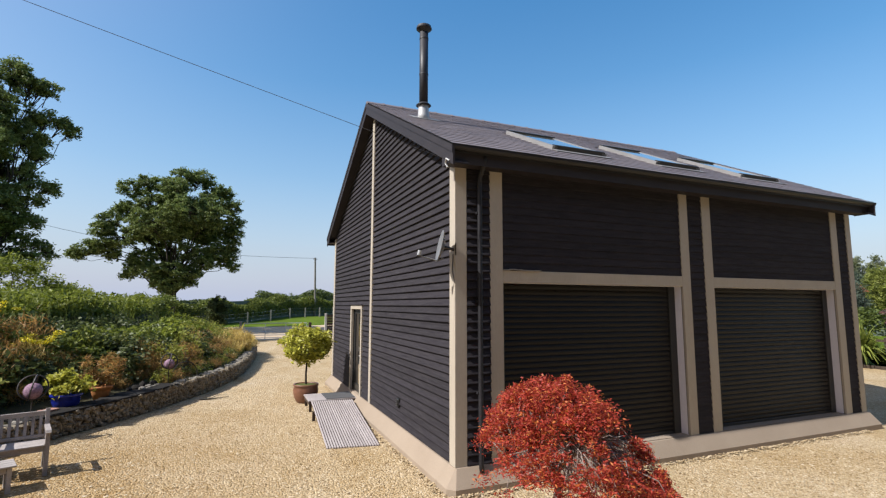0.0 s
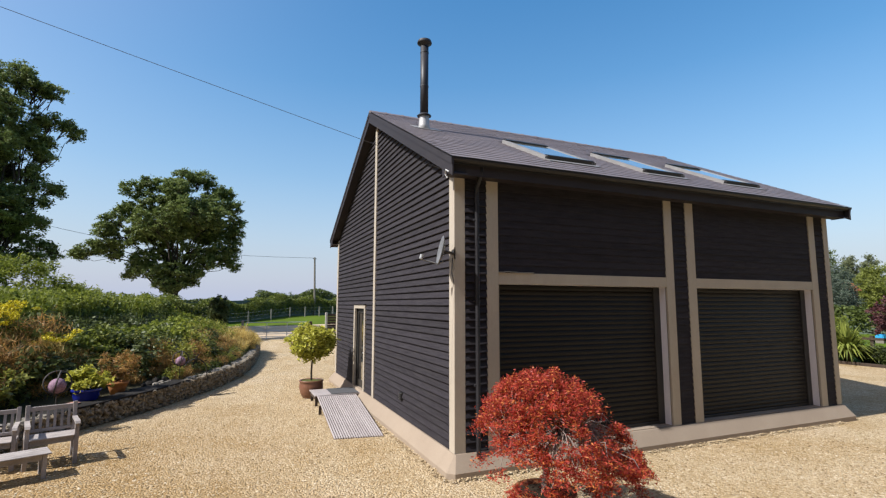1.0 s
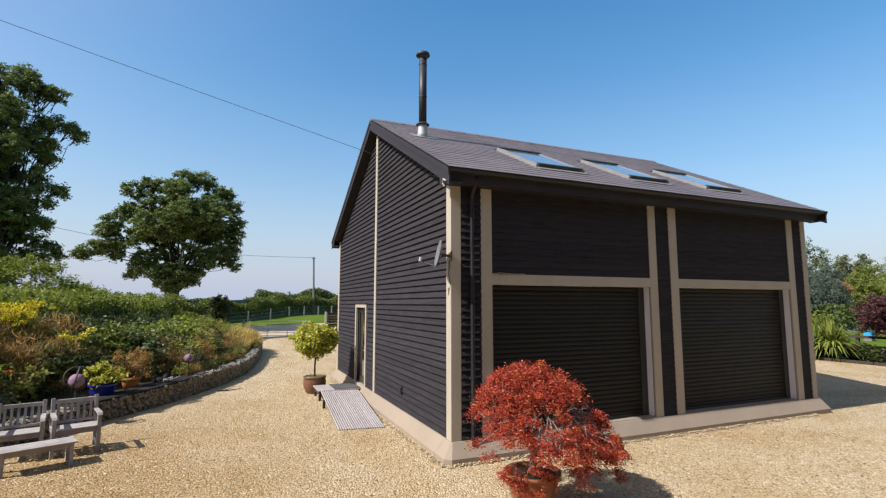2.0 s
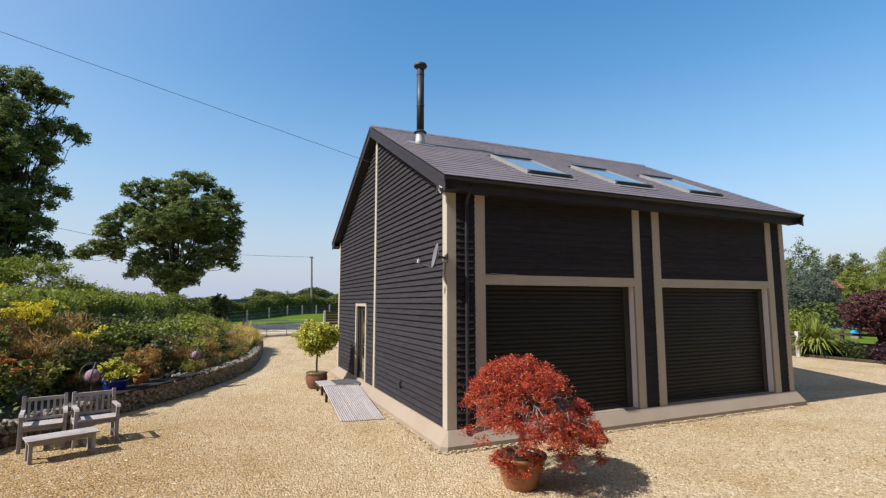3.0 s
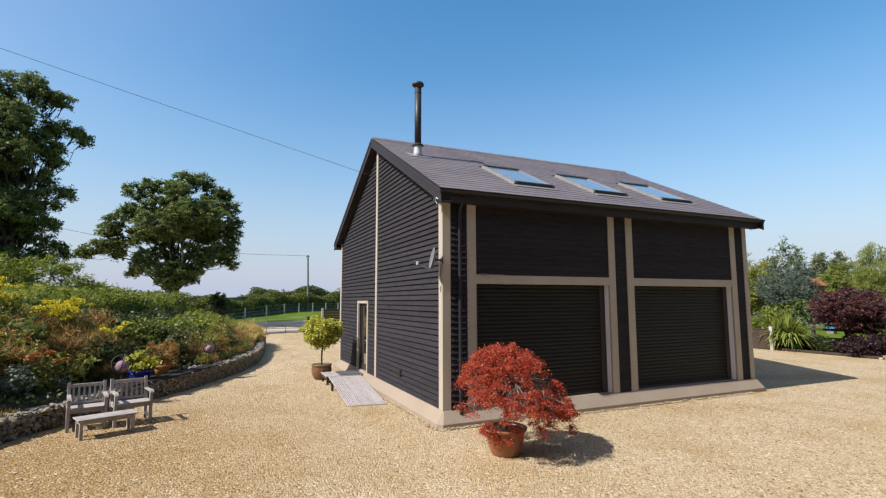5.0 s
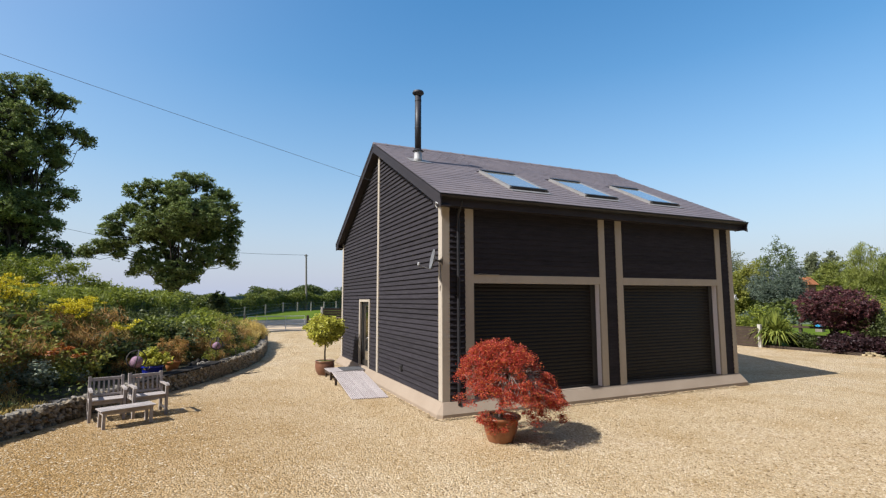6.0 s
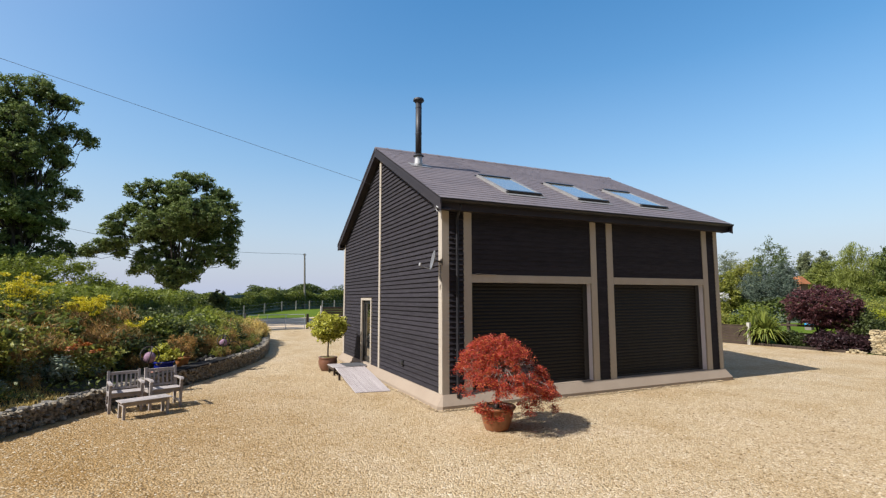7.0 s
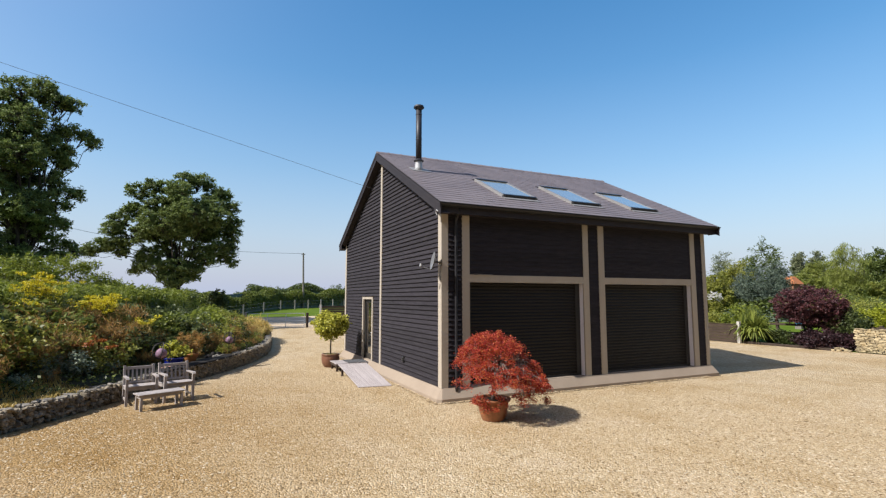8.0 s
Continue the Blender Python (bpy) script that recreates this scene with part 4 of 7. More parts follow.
# ---- plants: tools ----
def cloud(rng, n, centre, radii, shell=0.55):
    """Points in an ellipsoid, thicker towards its skin."""
    v = rng.normal(size=(n, 3))
    v /= np.linalg.norm(v, axis=1, keepdims=True)
    r = rng.uniform(shell ** 3, 1, size=(n, 1)) ** (1 / 3)
    return np.asarray(centre) + v * r * np.asarray(radii)


def clumped(rng, tips, per, spread):
    """Leaf places in small clumps round the tips."""
    v = rng.normal(size=(len(tips) * per, 3))
    v /= np.linalg.norm(v, axis=1, keepdims=True)
    v *= rng.uniform(0.0, 1.0, size=(len(v), 1)) ** 0.45 * np.where(rng.uniform(size=(len(v), 1)) < 0.25, 1.4, 0.95)
    size = np.repeat(rng.uniform(0.7, 1.25, size=(len(tips), 1)), per, axis=0)
    return np.repeat(tips, per, axis=0) + v * size * 1.75 * np.asarray(spread)


def limb(bm, a, b, r0, r1, bend, rng, sides=7):
    a, b = Vector(a), Vector(b)
    mid1 = a.lerp(b, 0.35) + Vector(rng.normal(size=3)) * bend
    mid2 = a.lerp(b, 0.7) + Vector(rng.normal(size=3)) * bend
    tube(bm, [a, mid1, mid2, b], [r0, r0 * 0.72 + r1 * 0.28, r0 * 0.35 + r1 * 0.65, r1], sides)


def twig_leaves(rng, tips, outs, per, reach):
    """Leaf places strung along a few short twigs that fan out from each tip."""
    n = len(tips)
    fans = 5
    way = rng.normal(size=(n, fans, 3)) * np.array([1.0, 1.0, 0.55]) + outs[:, None, :] * 1.1
    way /= np.linalg.norm(way, axis=2, keepdims=True)
    length = reach * rng.uniform(0.45, 1.25, size=(n, fans, 1))
    pick = rng.integers(0, fans, size=(n, per))
    along = rng.uniform(0.0, 1.0, size=(n, per, 1)) ** 0.7
    row = np.arange(n)[:, None]
    spot = tips[:, None, :] + way[row, pick] * length[row, pick] * along
    return (spot + rng.normal(size=spot.shape) * 0.16 * reach * np.array([1, 1, 0.7])).reshape(-1, 3)


def big_tree(name, base, lobes, trunk_r, fork, mat, seed, tips, per, leaf, spread, label, category="tree", bark=None, shell=0.5, slim=0.55, droop=0.0, limbs=26):
    """A broadleaf tree: trunk, limbs out to the lobes, and leaves in clumps at the twig ends. Lobes: centre offset, radii, share."""
    rng = np.random.default_rng(seed)
    base = Vector(base)
    tree = thing(name, base, label, category)
    bm = bmesh.new()
    top = base + Vector((rng.normal() * 0.2, rng.normal() * 0.2, fork))
    tube(bm, [base - Vector((0, 0, 0.3)), base + Vector((0, 0, fork * 0.15)), base + Vector((0, 0, fork * 0.6)), top], [trunk_r * 1.45, trunk_r * 1.05, trunk_r * 0.9, trunk_r * 0.8], 12)
    allp = []
    for off, radii, share in lobes:
        allp.append(cloud(rng, int(tips * share), base + Vector(off), radii, shell))
    pts = np.concatenate(allp)
    main = pts[rng.choice(len(pts), limbs, replace=False)]
    for q in main:
        q = Vector(q)
        start = base + Vector((0, 0, fork * rng.uniform(0.75, 1.0)))
        out = Vector((q.x - start.x, q.y - start.y)).length
        inner = start.lerp(q, 0.55) + Vector((0, 0, 0.06 * (q - start).length + 0.5 * max(0.0, 0.8 * out - (q.z - start.z))))
        limb(bm, start, inner, trunk_r * 0.32, trunk_r * 0.15, 0.05 * (q - start).length, rng)
        limb(bm, inner, q, trunk_r * 0.15, 0.02, 0.04 * (q - start).length, rng, 5)
        near = pts[np.argsort(((pts - np.asarray(q)) ** 2).sum(1))[1:4]]
        for w in near:
            limb(bm, inner.lerp(q, 0.5), w, trunk_r * 0.1, 0.015, 0.1, rng, 4)
    part("trunk", bm, bark or M_BARK, tree, "dark rough trunk and limbs", True)
    middle = np.asarray(base) + np.average([o for o, _, _ in lobes], axis=0, weights=[w for _, _, w in lobes])
    outs = pts - middle
    outs /= np.linalg.norm(outs, axis=1, keepdims=True) + 1e-6
    if droop > 1:
        outs = outs * 0.3 - np.array([0, 0, 1.6])
    leaves = twig_leaves(rng, pts, outs, per, 2.0 * max(spread))
    child("crown", leaf_data("crown", leaves, leaf, mat, rng, slim, droop), tree, "leafy crown with gaps")
    return tree


# ---- the two oaks ----
def oak(base, across, rows, trunk_r, fork, seed, tips, per, leaf, reach, gap, label):
    """An old oak: a limb out to every mass of the crown, a twig to every spray, leaves strung along the twigs, gaps between.
    Rows: metres across, depth, height and radius of each mass of leaves."""
    rng = np.random.default_rng(seed)
    base = Vector(base)
    tree = thing("oak_tree", base, label, "tree")
    right = Vector((math.cos(across), math.sin(across), 0))
    deep = Vector((-right.y, right.x, 0))
    bm = bmesh.new()
    top = base + Vector((0.15, 0.1, fork))
    tube(bm, [base - Vector((0, 0, 0.3)), base + Vector((0, 0, fork * 0.2)), base + Vector((0.1, 0, fork * 0.6)), top], [trunk_r * 1.5, trunk_r * 1.05, trunk_r * 0.92, trunk_r * 0.85], 12)
    weight = sum(r ** 1.7 for _, _, _, r in rows)
    spots, outs = [], []
    for u, d, z, r in rows:
        c = base + right * u + deep * d + Vector((0, 0, z))
        start = base + Vector((0.1, 0, fork * rng.uniform(0.7, 1.0)))
        knee = start.lerp(c, 0.5) + Vector((0, 0, 0.17 * (c - start).length)) + Vector(rng.normal(size=3)) * 0.15
        n = max(14, int(tips * r ** 1.7 / weight))
        v = rng.normal(size=(n, 3))
        v /= np.linalg.norm(v, axis=1, keepdims=True)
        q = np.asarray(c) + v * (r * rng.uniform(0.10, 1.0, size=(n, 1)) ** 0.5) * np.array([1.12, 1.12, 0.72])
        kept = [(p, w) for p, w in zip(q, v) if r < 0.85 or noise.noise(Vector(p) * 0.62 + Vector((seed, 0, 0))) + 0.5 * noise.noise(Vector(p) * 1.7) > gap]
        if len(kept) < 0.25 * n:
            continue
        thick = trunk_r * (0.06 + 0.08 * r)
        limb(bm, start, knee, thick, thick * 0.6, 0.03 * (c - start).length, rng)
        limb(bm, knee, c, thick * 0.6, thick * 0.25, 0.02 * (c - start).length, rng, 6)
        for p, w in kept:
            spots.append(p)
            outs.append(w)
            if rng.uniform() < 0.5:
                limb(bm, c.lerp(knee, rng.uniform(0.0, 0.35)), p, 0.03, 0.012, 0.10 * r, rng, 4)
    part("trunk", bm, M_BARK, tree, "dark rough trunk and limbs", True)
    places = twig_leaves(rng, np.array(spots), np.array(outs), per, reach)
    child("crown", leaf_data("crown", places, leaf, L_OAK, rng, 0.55, 0.15), tree, "leafy crown with gaps")
    return tree


# the tall oak: its dense middle, and the sprays that reach out over the bank
TALL_MIDDLE = [(0.2, 0, 15.2, 1.2), (-1.6, 0.5, 15.6, 1.4), (0.2, -0.6, 13.2, 1.2), (-1.4, 0.4, 13, 1.5), (0.3, 0.6, 11.2, 1.2), (-1.6, -0.6, 10.6, 1.6), (0, -0.5, 9, 1.3), (-1.8, 0.5, 8.2, 1.6), (0.1, 0.5, 6.8, 1.2), (-1.8, -0.4, 6.0, 1.3), (0, -0.6, 5.2, 0.9),
               (-3.6, 0, 13, 1.9), (-3.8, 0.5, 9, 2.0), (-3.4, 0, 15.6, 1.2), (-3.2, 0, 6.2, 1.4), (-0.5, 1.8, 11, 1.4), (-0.5, -1.8, 12, 1.4), (0, 1.6, 8, 1.2), (0, -1.6, 8.5, 1.2), (-0.6, 1.6, 14, 1.2), (-0.6, -1.6, 14.5, 1.1)]
TALL_UPPER = [(-0.6, 0, 16.9, 1.0), (0.5, 0, 17.3, 0.8), (1.3, 0, 16.6, 0.8), (1.9, 0, 16.6, 0.5), (2.5, 0, 16.5, 0.4), (1.6, 0.2, 14.4, 0.6), (2.4, 0, 14.5, 0.55), (3.1, 0, 14.4, 0.45), (3.6, 0, 14.0, 0.35), (2.2, 0.3, 13.2, 0.4), (1.3, 0, 13.2, 0.8), (1.8, 0, 12.3, 0.5), (2.2, 0, 12.0, 0.35)]
TALL_LOWER = [(1.6, 0, 11.0, 0.5), (1.9, 0.2, 10.3, 0.45), (2.6, 0, 10.0, 0.4), (3.0, 0, 9.95, 0.3), (2.1, 0, 9.2, 0.45), (1.3, -0.4, 9.3, 0.8), (1.6, 0, 8.0, 0.55), (2.3, 0, 7.7, 0.35), (1.0, 0, 7.6, 0.8), (1.9, 0, 6.6, 0.5), (2.6, 0, 6.2, 0.45), (3.1, 0, 5.8, 0.4), (1.6, 0, 5.6, 0.5), (1.0, 0.2, 5.0, 0.5), (2.2, -0.3, 5.4, 0.4)]
oak((-14.4, 37.4, 0.0), 0.31, TALL_MIDDLE + TALL_UPPER + TALL_LOWER, 0.55, 5.2, 21, 3100, 62, 0.076, 0.42, -0.22, "tall old oak with dense dark crown on the bank")
# the broad oak: its dome, its body, and its low limbs
BROAD_DOME = [(0.6, 0, 13.9, 1.0), (1.9, 0.2, 13.9, 1.0), (-0.8, 0, 13.0, 0.9), (-2.2, -0.3, 12.8, 0.9), (-3.4, 0, 12.3, 0.85), (3.3, 0, 12.9, 0.9), (4.2, 0.3, 12.9, 0.6), (4.6, -0.3, 11.4, 0.9), (5.2, 0.2, 10.0, 0.7), (5.3, 0, 8.9, 0.6), (2.6, -1, 11.2, 1.4), (0.4, 1, 11.2, 1.5), (-1.6, -0.8, 10.9, 1.4), (-3.6, 0.4, 10.4, 1.1), (-4.8, 0, 9.4, 0.9), (-5.2, -0.3, 8.6, 0.8)]
BROAD_BODY = [(3.9, 0.6, 9.4, 1.0), (2.2, 0.8, 9.0, 1.4), (0.0, -1.2, 8.8, 1.5), (-2.2, 0.8, 8.6, 1.3), (-3.8, -0.6, 8.0, 1.1), (1, 3, 10, 1.8), (1, -3, 10.2, 1.8), (-1.5, -2.8, 9.2, 1.5), (-1.5, 2.8, 9, 1.5), (3, 2.5, 9, 1.3), (3, -2.5, 10, 1.3), (0, -2.2, 12.2, 1.2), (0, 2.2, 12.2, 1.2)]
BROAD_LOW = [(-5.2, 0.2, 7.2, 0.8), (-6.1, 0, 7.0, 0.6), (-6.8, -0.2, 6.6, 0.5), (-7.1, 0.1, 6.4, 0.35), (-4.6, 0.3, 6.7, 0.6), (4.7, 0, 7.8, 0.8), (3.6, -0.5, 7.2, 0.9), (4.9, 0.2, 6.6, 0.6), (5.1, 0, 5.8, 0.4), (2.6, 0.3, 6.7, 0.8), (4.2, 0.3, 6.2, 0.5)]
BROAD_SKIRT = [(1.2, -0.8, 7.0, 1.0), (-0.6, 0.6, 6.9, 1.1), (-2.2, -0.4, 6.4, 0.84), (-2.7, -0.6, 5.5, 0.7), (-3.3, 0, 4.9, 0.45), (-1.4, -0.8, 5.2, 0.84), (0.2, -0.9, 5.4, 0.84), (1.5, -0.7, 5.1, 0.8), (1.5, -0.5, 4.2, 0.5), (0.6, -0.9, 4.2, 0.6), (-0.8, -0.8, 4.2, 0.7), (-0.3, -0.9, 3.6, 0.5), (2.6, -0.6, 5.9, 0.8)]
oak((-5.85, 49.6, 0.3), 0.115, BROAD_DOME + BROAD_BODY + BROAD_LOW + BROAD_SKIRT, 0.5, 3.4, 22, 3300, 60, 0.090, 0.46, -0.34, "broad spreading oak standing beyond the bank")

# ---- planting on the bank ----
RB = np.random.default_rng(77)


def spread_on_bank(n, i0, i1, d0, d1, lift=0.0):
    ii, dd = RB.uniform(i0, i1, n), RB.uniform(d0, d1, n)
    out = []
    for i, d in zip(ii, dd):
        p = bank_point(i, d)
        p += WAY[min(WAY_LEN - 1, int(i))][1] * 0.25 * (i - int(i))
        p.z += lift
        out.append(tuple(p))
    return np.array(out)


def stuff(name, me, label, category):
    return tagged(new(name, me), label, category, kind="stuff")


patches = spread_on_bank(1500, 14, WAY_LEN - 6, 0.3, 5.8)
shelf = [min((Vector(q) - bank_point(i, 0.5)).length for i in range(49, 65, 2)) < 0.7 for q in patches]
patches = patches[~np.array(shelf)]
ground_leaves = clumped(RB, patches, 22, (0.17, 0.17, 0.10)) + np.array([0, 0, 0.10])
half = len(ground_leaves) // 2
stuff("ground_cover", leaf_data("ground_cover", ground_leaves[:half], 0.055, L_GREEN, RB, 0.5, 0.0, 0.3), "low mixed green weeds covering the bank", "ground cover")
stuff("ground_cover", leaf_data("ground_cover", ground_leaves[half:], 0.05, L_DARK, RB, 0.5, 0.0, 0.3), "low dark green weeds covering the bank", "ground cover")
crest = spread_on_bank(15000, 12, WAY_LEN - 10, 4.3, 12.0)
stuff("long_grass", blade_data("long_grass", crest, 0.70, 0.013, L_LIME, RB, 0.4), "long green summer grass along the crest of the bank", "grass")
crest = spread_on_bank(7000, 12, WAY_LEN - 16, 3.2, 14.0)
stuff("long_grass", blade_data("long_grass", crest, 0.5, 0.014, L_GREEN, RB, 0.4), "darker long grass along the crest of the bank", "grass")
herbs = spread_on_bank(1700, 12, WAY_LEN - 8, 4.2, 8.5, 0.02)
herb_rng = np.random.default_rng(78)
tall = herb_rng.uniform(0.3, 0.85, len(herbs))
places = np.repeat(herbs, 26, axis=0)
up_stem = herb_rng.uniform(0.15, 1.0, len(places))
places = places + herb_rng.normal(size=places.shape) * np.array([0.06, 0.06, 0.02]) + np.stack([0 * up_stem, 0 * up_stem, up_stem * np.repeat(tall, 26)], 1)
stuff("tall_herbs", leaf_data("tall_herbs", places, 0.075, L_LIME, herb_rng, 0.36, 0.0, 0.35), "tall leafy green herbs crowding the crest of the bank", "herbs")
dry = spread_on_bank(3200, 95, 130, 0.25, 1.3)
stuff("dry_grass", blade_data("dry_grass", dry, 0.55, 0.011, L_STRAW, RB, 0.5), "straw-coloured dry grass at the end of the bank", "grass")
dry = spread_on_bank(5600, 8, 40, 0.1, 1.15)
stuff("dry_grass", blade_data("dry_grass", dry, 0.10, 0.010, L_STRAW, RB, 0.7), "short dry grass behind the low wall", "grass")


def shrub_mesh(name, mat, r, h, leaf, n, seed, slim=0.5, tips=26, tight=0.16, up=0.0):
    rng = np.random.default_rng(seed)
    t = cloud(rng, tips, (0, 0, h * 0.52), (r, r, h * 0.5), 0.45)
    t[:, 2] = np.maximum(t[:, 2], 0.05)
    return leaf_data(name, clumped(rng, t, n // tips, (r * tight * 1.4, r * tight * 1.4, h * tight)), leaf, mat, rng, slim, 0, up), t


def stem_mesh(tips, mat, seed, r=0.008):
    rng = np.random.default_rng(seed)
    bm = bmesh.new()
    for t in tips[: min(16, len(tips))]:
        limb(bm, (rng.normal() * 0.03, rng.normal() * 0.03, -0.08), t, r, r * 0.4, 0.04, rng, 4)
    return mesh_of("stems", bm, mat)


KINDS = {
    "green": ("leafy_shrub", L_GREEN, 0.55, 0.75, 0.086, 520, "leafy mid-green shrub on the planted bank", "shrub"),
    "lime": ("bright_shrub", L_LIME, 0.55, 0.60, 0.084, 520, "bright green leafy shrub on the planted bank", "shrub"),
    "dark": ("evergreen_shrub", L_DARK, 0.55, 0.80, 0.080, 560, "dense dark evergreen shrub on the planted bank", "shrub"),
    "rust": ("dry_seedhead_plant", L_RUST, 0.42, 0.66, 0.085, 620, "rusty brown plant gone to seed on the bank", "plant"),
    "hedge": ("bramble_bush", L_HEDGE, 0.75, 0.95, 0.100, 680, "tangled green bramble bush on the bank", "bush"),
    "olive": ("fading_herb", L_OLIVE, 0.50, 0.80, 0.056, 700, "olive-green fading herb on the planted bank", "plant"),
    "silver": ("silver_shrub", L_SILVER, 0.45, 0.50, 0.045, 700, "silver-leaved low shrub behind the wall", "shrub"),
    "straw": ("straw_tussock", L_STRAW, 0.40, 0.60, 0.110, 420, "straw-coloured tussock beside the wall", "plant"),
}
SHAPES = {}
for k, (nm, mt, r, h, lf, n, lab, cat) in KINDS.items():
    SHAPES[k] = []
    for v in range(3):
        up = 1.1 if k in ("rust", "straw") else 0.15
        me, tips_ = shrub_mesh(nm, mt, r, h, lf, n, 300 + 17 * v + len(nm), 0.085 if k in ("rust", "straw") else 0.5, 26, 0.17, up)
        SHAPES[k].append((me, stem_mesh(tips_, M_TWIG, 900 + v)))


def plant(kind, i, d, size, turn):
    nm, mt, r, h, lf, n, lab, cat = KINDS[kind]
    v = int(turn * 7) % 3
    p = bank_point(i, d)
    ob = tagged(new(nm), lab, cat, "plants on the bank")
    ob.matrix_basis = Matrix.Translation(p - Vector((0, 0, 0.05))) @ Matrix.Rotation(turn, 4, "Z") @ Matrix.Diagonal((size, size, size * (0.85 + 0.3 * ((turn * 3.7) % 1)), 1))
    piece("foliage", SHAPES[kind][v][0], ob, Matrix.Identity(4))
    tagged(piece("stem_tangle", SHAPES[kind][v][1], ob, Matrix.Identity(4)), kind="stuff")


rp = random.Random(4)
# (kind, from station, to station, from depth, to depth, how many, size)
NEAR_BEDS = [("olive", 16, 50, 1.3, 2.2, 12, 0.8), ("rust", 18, 50, 0.8, 1.5, 16, 0.75), ("silver", 36, 50, 0.8, 1.3, 6, 0.6), ("green", 12, 50, 2.4, 3.8, 16, 0.95), ("rust", 16, 54, 1.2, 2.4, 32, 1.05), ("rust", 40, 60, 2.0, 3.4, 34, 1.05), ("straw", 42, 60, 2.0, 3.0, 10, 0.9), ("dark", 18, 54, 1.6, 3.0, 9, 0.8), ("green", 18, 54, 1.4, 3.2, 14, 0.9), ("lime", 40, 56, 1.4, 3.0, 8, 0.7), ("olive", 16, 54, 1.2, 3.4, 26, 0.9), ("straw", 20, 56, 1.2, 3.2, 22, 0.85), ("hedge", 10, 46, 3.6, 5.8, 20, 1.0), ("rust", 26, 46, 1.3, 3.0, 30, 0.95), ("olive", 24, 46, 0.9, 2.6, 14, 0.85)]
FAR_BEDS = [("green", 50, 90, 1.8, 3.0, 12, 0.75), ("lime", 58, 98, 1.9, 3.0, 40, 0.8), ("rust", 50, 96, 0.7, 2.0, 34, 0.8), ("dark", 52, 96, 0.9, 2.0, 18, 0.7), ("olive", 50, 112, 0.7, 2.4, 22, 0.7), ("dark", 50, 86, 1.0, 2.6, 14, 0.6), ("lime", 88, 122, 1.0, 3.2, 22, 0.6), ("olive", 92, 124, 0.8, 3.0, 20, 0.6), ("dark", 44, 86, 3.3, 3.9, 22, 0.75),
        ("hedge", 60, 112, 4.6, 7.0, 12, 0.6), ("lime", 44, 112, 4.2, 7.0, 24, 0.7), ("green", 90, 124, 0.9, 3.0, 16, 0.6), ("rust", 90, 124, 0.5, 2.0, 22, 0.65), ("straw", 97, 116, 0.3, 1.1, 30, 1.0), ("straw", 112, 132, 0.25, 1.2, 12, 0.8), ("lime", 14, 34, 1.3, 2.4, 7, 0.7), ("silver", 42, 44, 0.9, 1.2, 3, 0.8)]
EDGE_BEDS = [("rust", 61, 72, 0.75, 1.3, 12, 0.55), ("dark", 50, 68, 1.2, 1.7, 9, 0.5), ("rust", 66, 106, 0.30, 0.75, 26, 0.45), ("olive", 66, 112, 0.30, 0.8, 24, 0.42), ("lime", 50, 92, 4.4, 5.8, 34, 0.62), ("green", 46, 92, 4.3, 6.2, 20, 0.6)]
for kind, i0, i1, d0, d1, count, size in NEAR_BEDS + FAR_BEDS + EDGE_BEDS:
    for _ in range(count):
        i, d = rp.uniform(i0, i1), rp.uniform(d0, d1)
        if 47 < i < 61 and d < 1.25:
            d += 0.95
        plant(kind, i, d, size * rp.uniform(0.7, 1.3), rp.uniform(0, 6.28))


def head_mesh(name, mat, size, seed):
    rng = np.random.default_rng(seed)
    return leaf_data(name, cloud(rng, 60, (0, 0, 0), (0.105, 0.105, 0.055), 0.1), size, mat, rng, 0.75)


def flower_plant(name, i, d, height, heads, shapes, label, seed, lift=0.0):
    """Tall stems, each with its own flat flower head."""
    rng = np.random.default_rng(seed)
    p = bank_point(i, d)
    ob = thing(name, p, label, "flower", "flowers on the bank")
    bm = bmesh.new()
    pts = []
    for _ in range(heads):
        tip = p + Vector((rng.normal() * 0.24, rng.normal() * 0.24, height * rng.uniform(0.72, 1.12)))
        limb(bm, p + Vector((rng.normal() * 0.05, rng.normal() * 0.05, -0.05)), tip, 0.007, 0.004, 0.02, rng, 4)
        pts.append(tuple(tip))
        s = rng.uniform(0.7, 1.25)
        tagged(piece("flower_head", shapes[int(rng.integers(len(shapes)))], ob, Matrix.Translation(tip - p) @ Matrix.Rotation(rng.uniform(0, 6.28), 4, "Z") @ Matrix.Diagonal((s, s, s, 1))), "cluster of small flowers", kind="stuff")
    tagged(part("stem_tangle", bm, M_MOSS, ob), kind="stuff")
    child("foliage", leaf_data("foliage", clumped(rng, np.array(pts) * [1, 1, 0] + np.array([[0, 0, p.z + height * 0.45]]), 16, (0.07, 0.07, height * 0.22)), 0.05, L_GREEN, rng, 0.35), ob, "narrow green leaves")


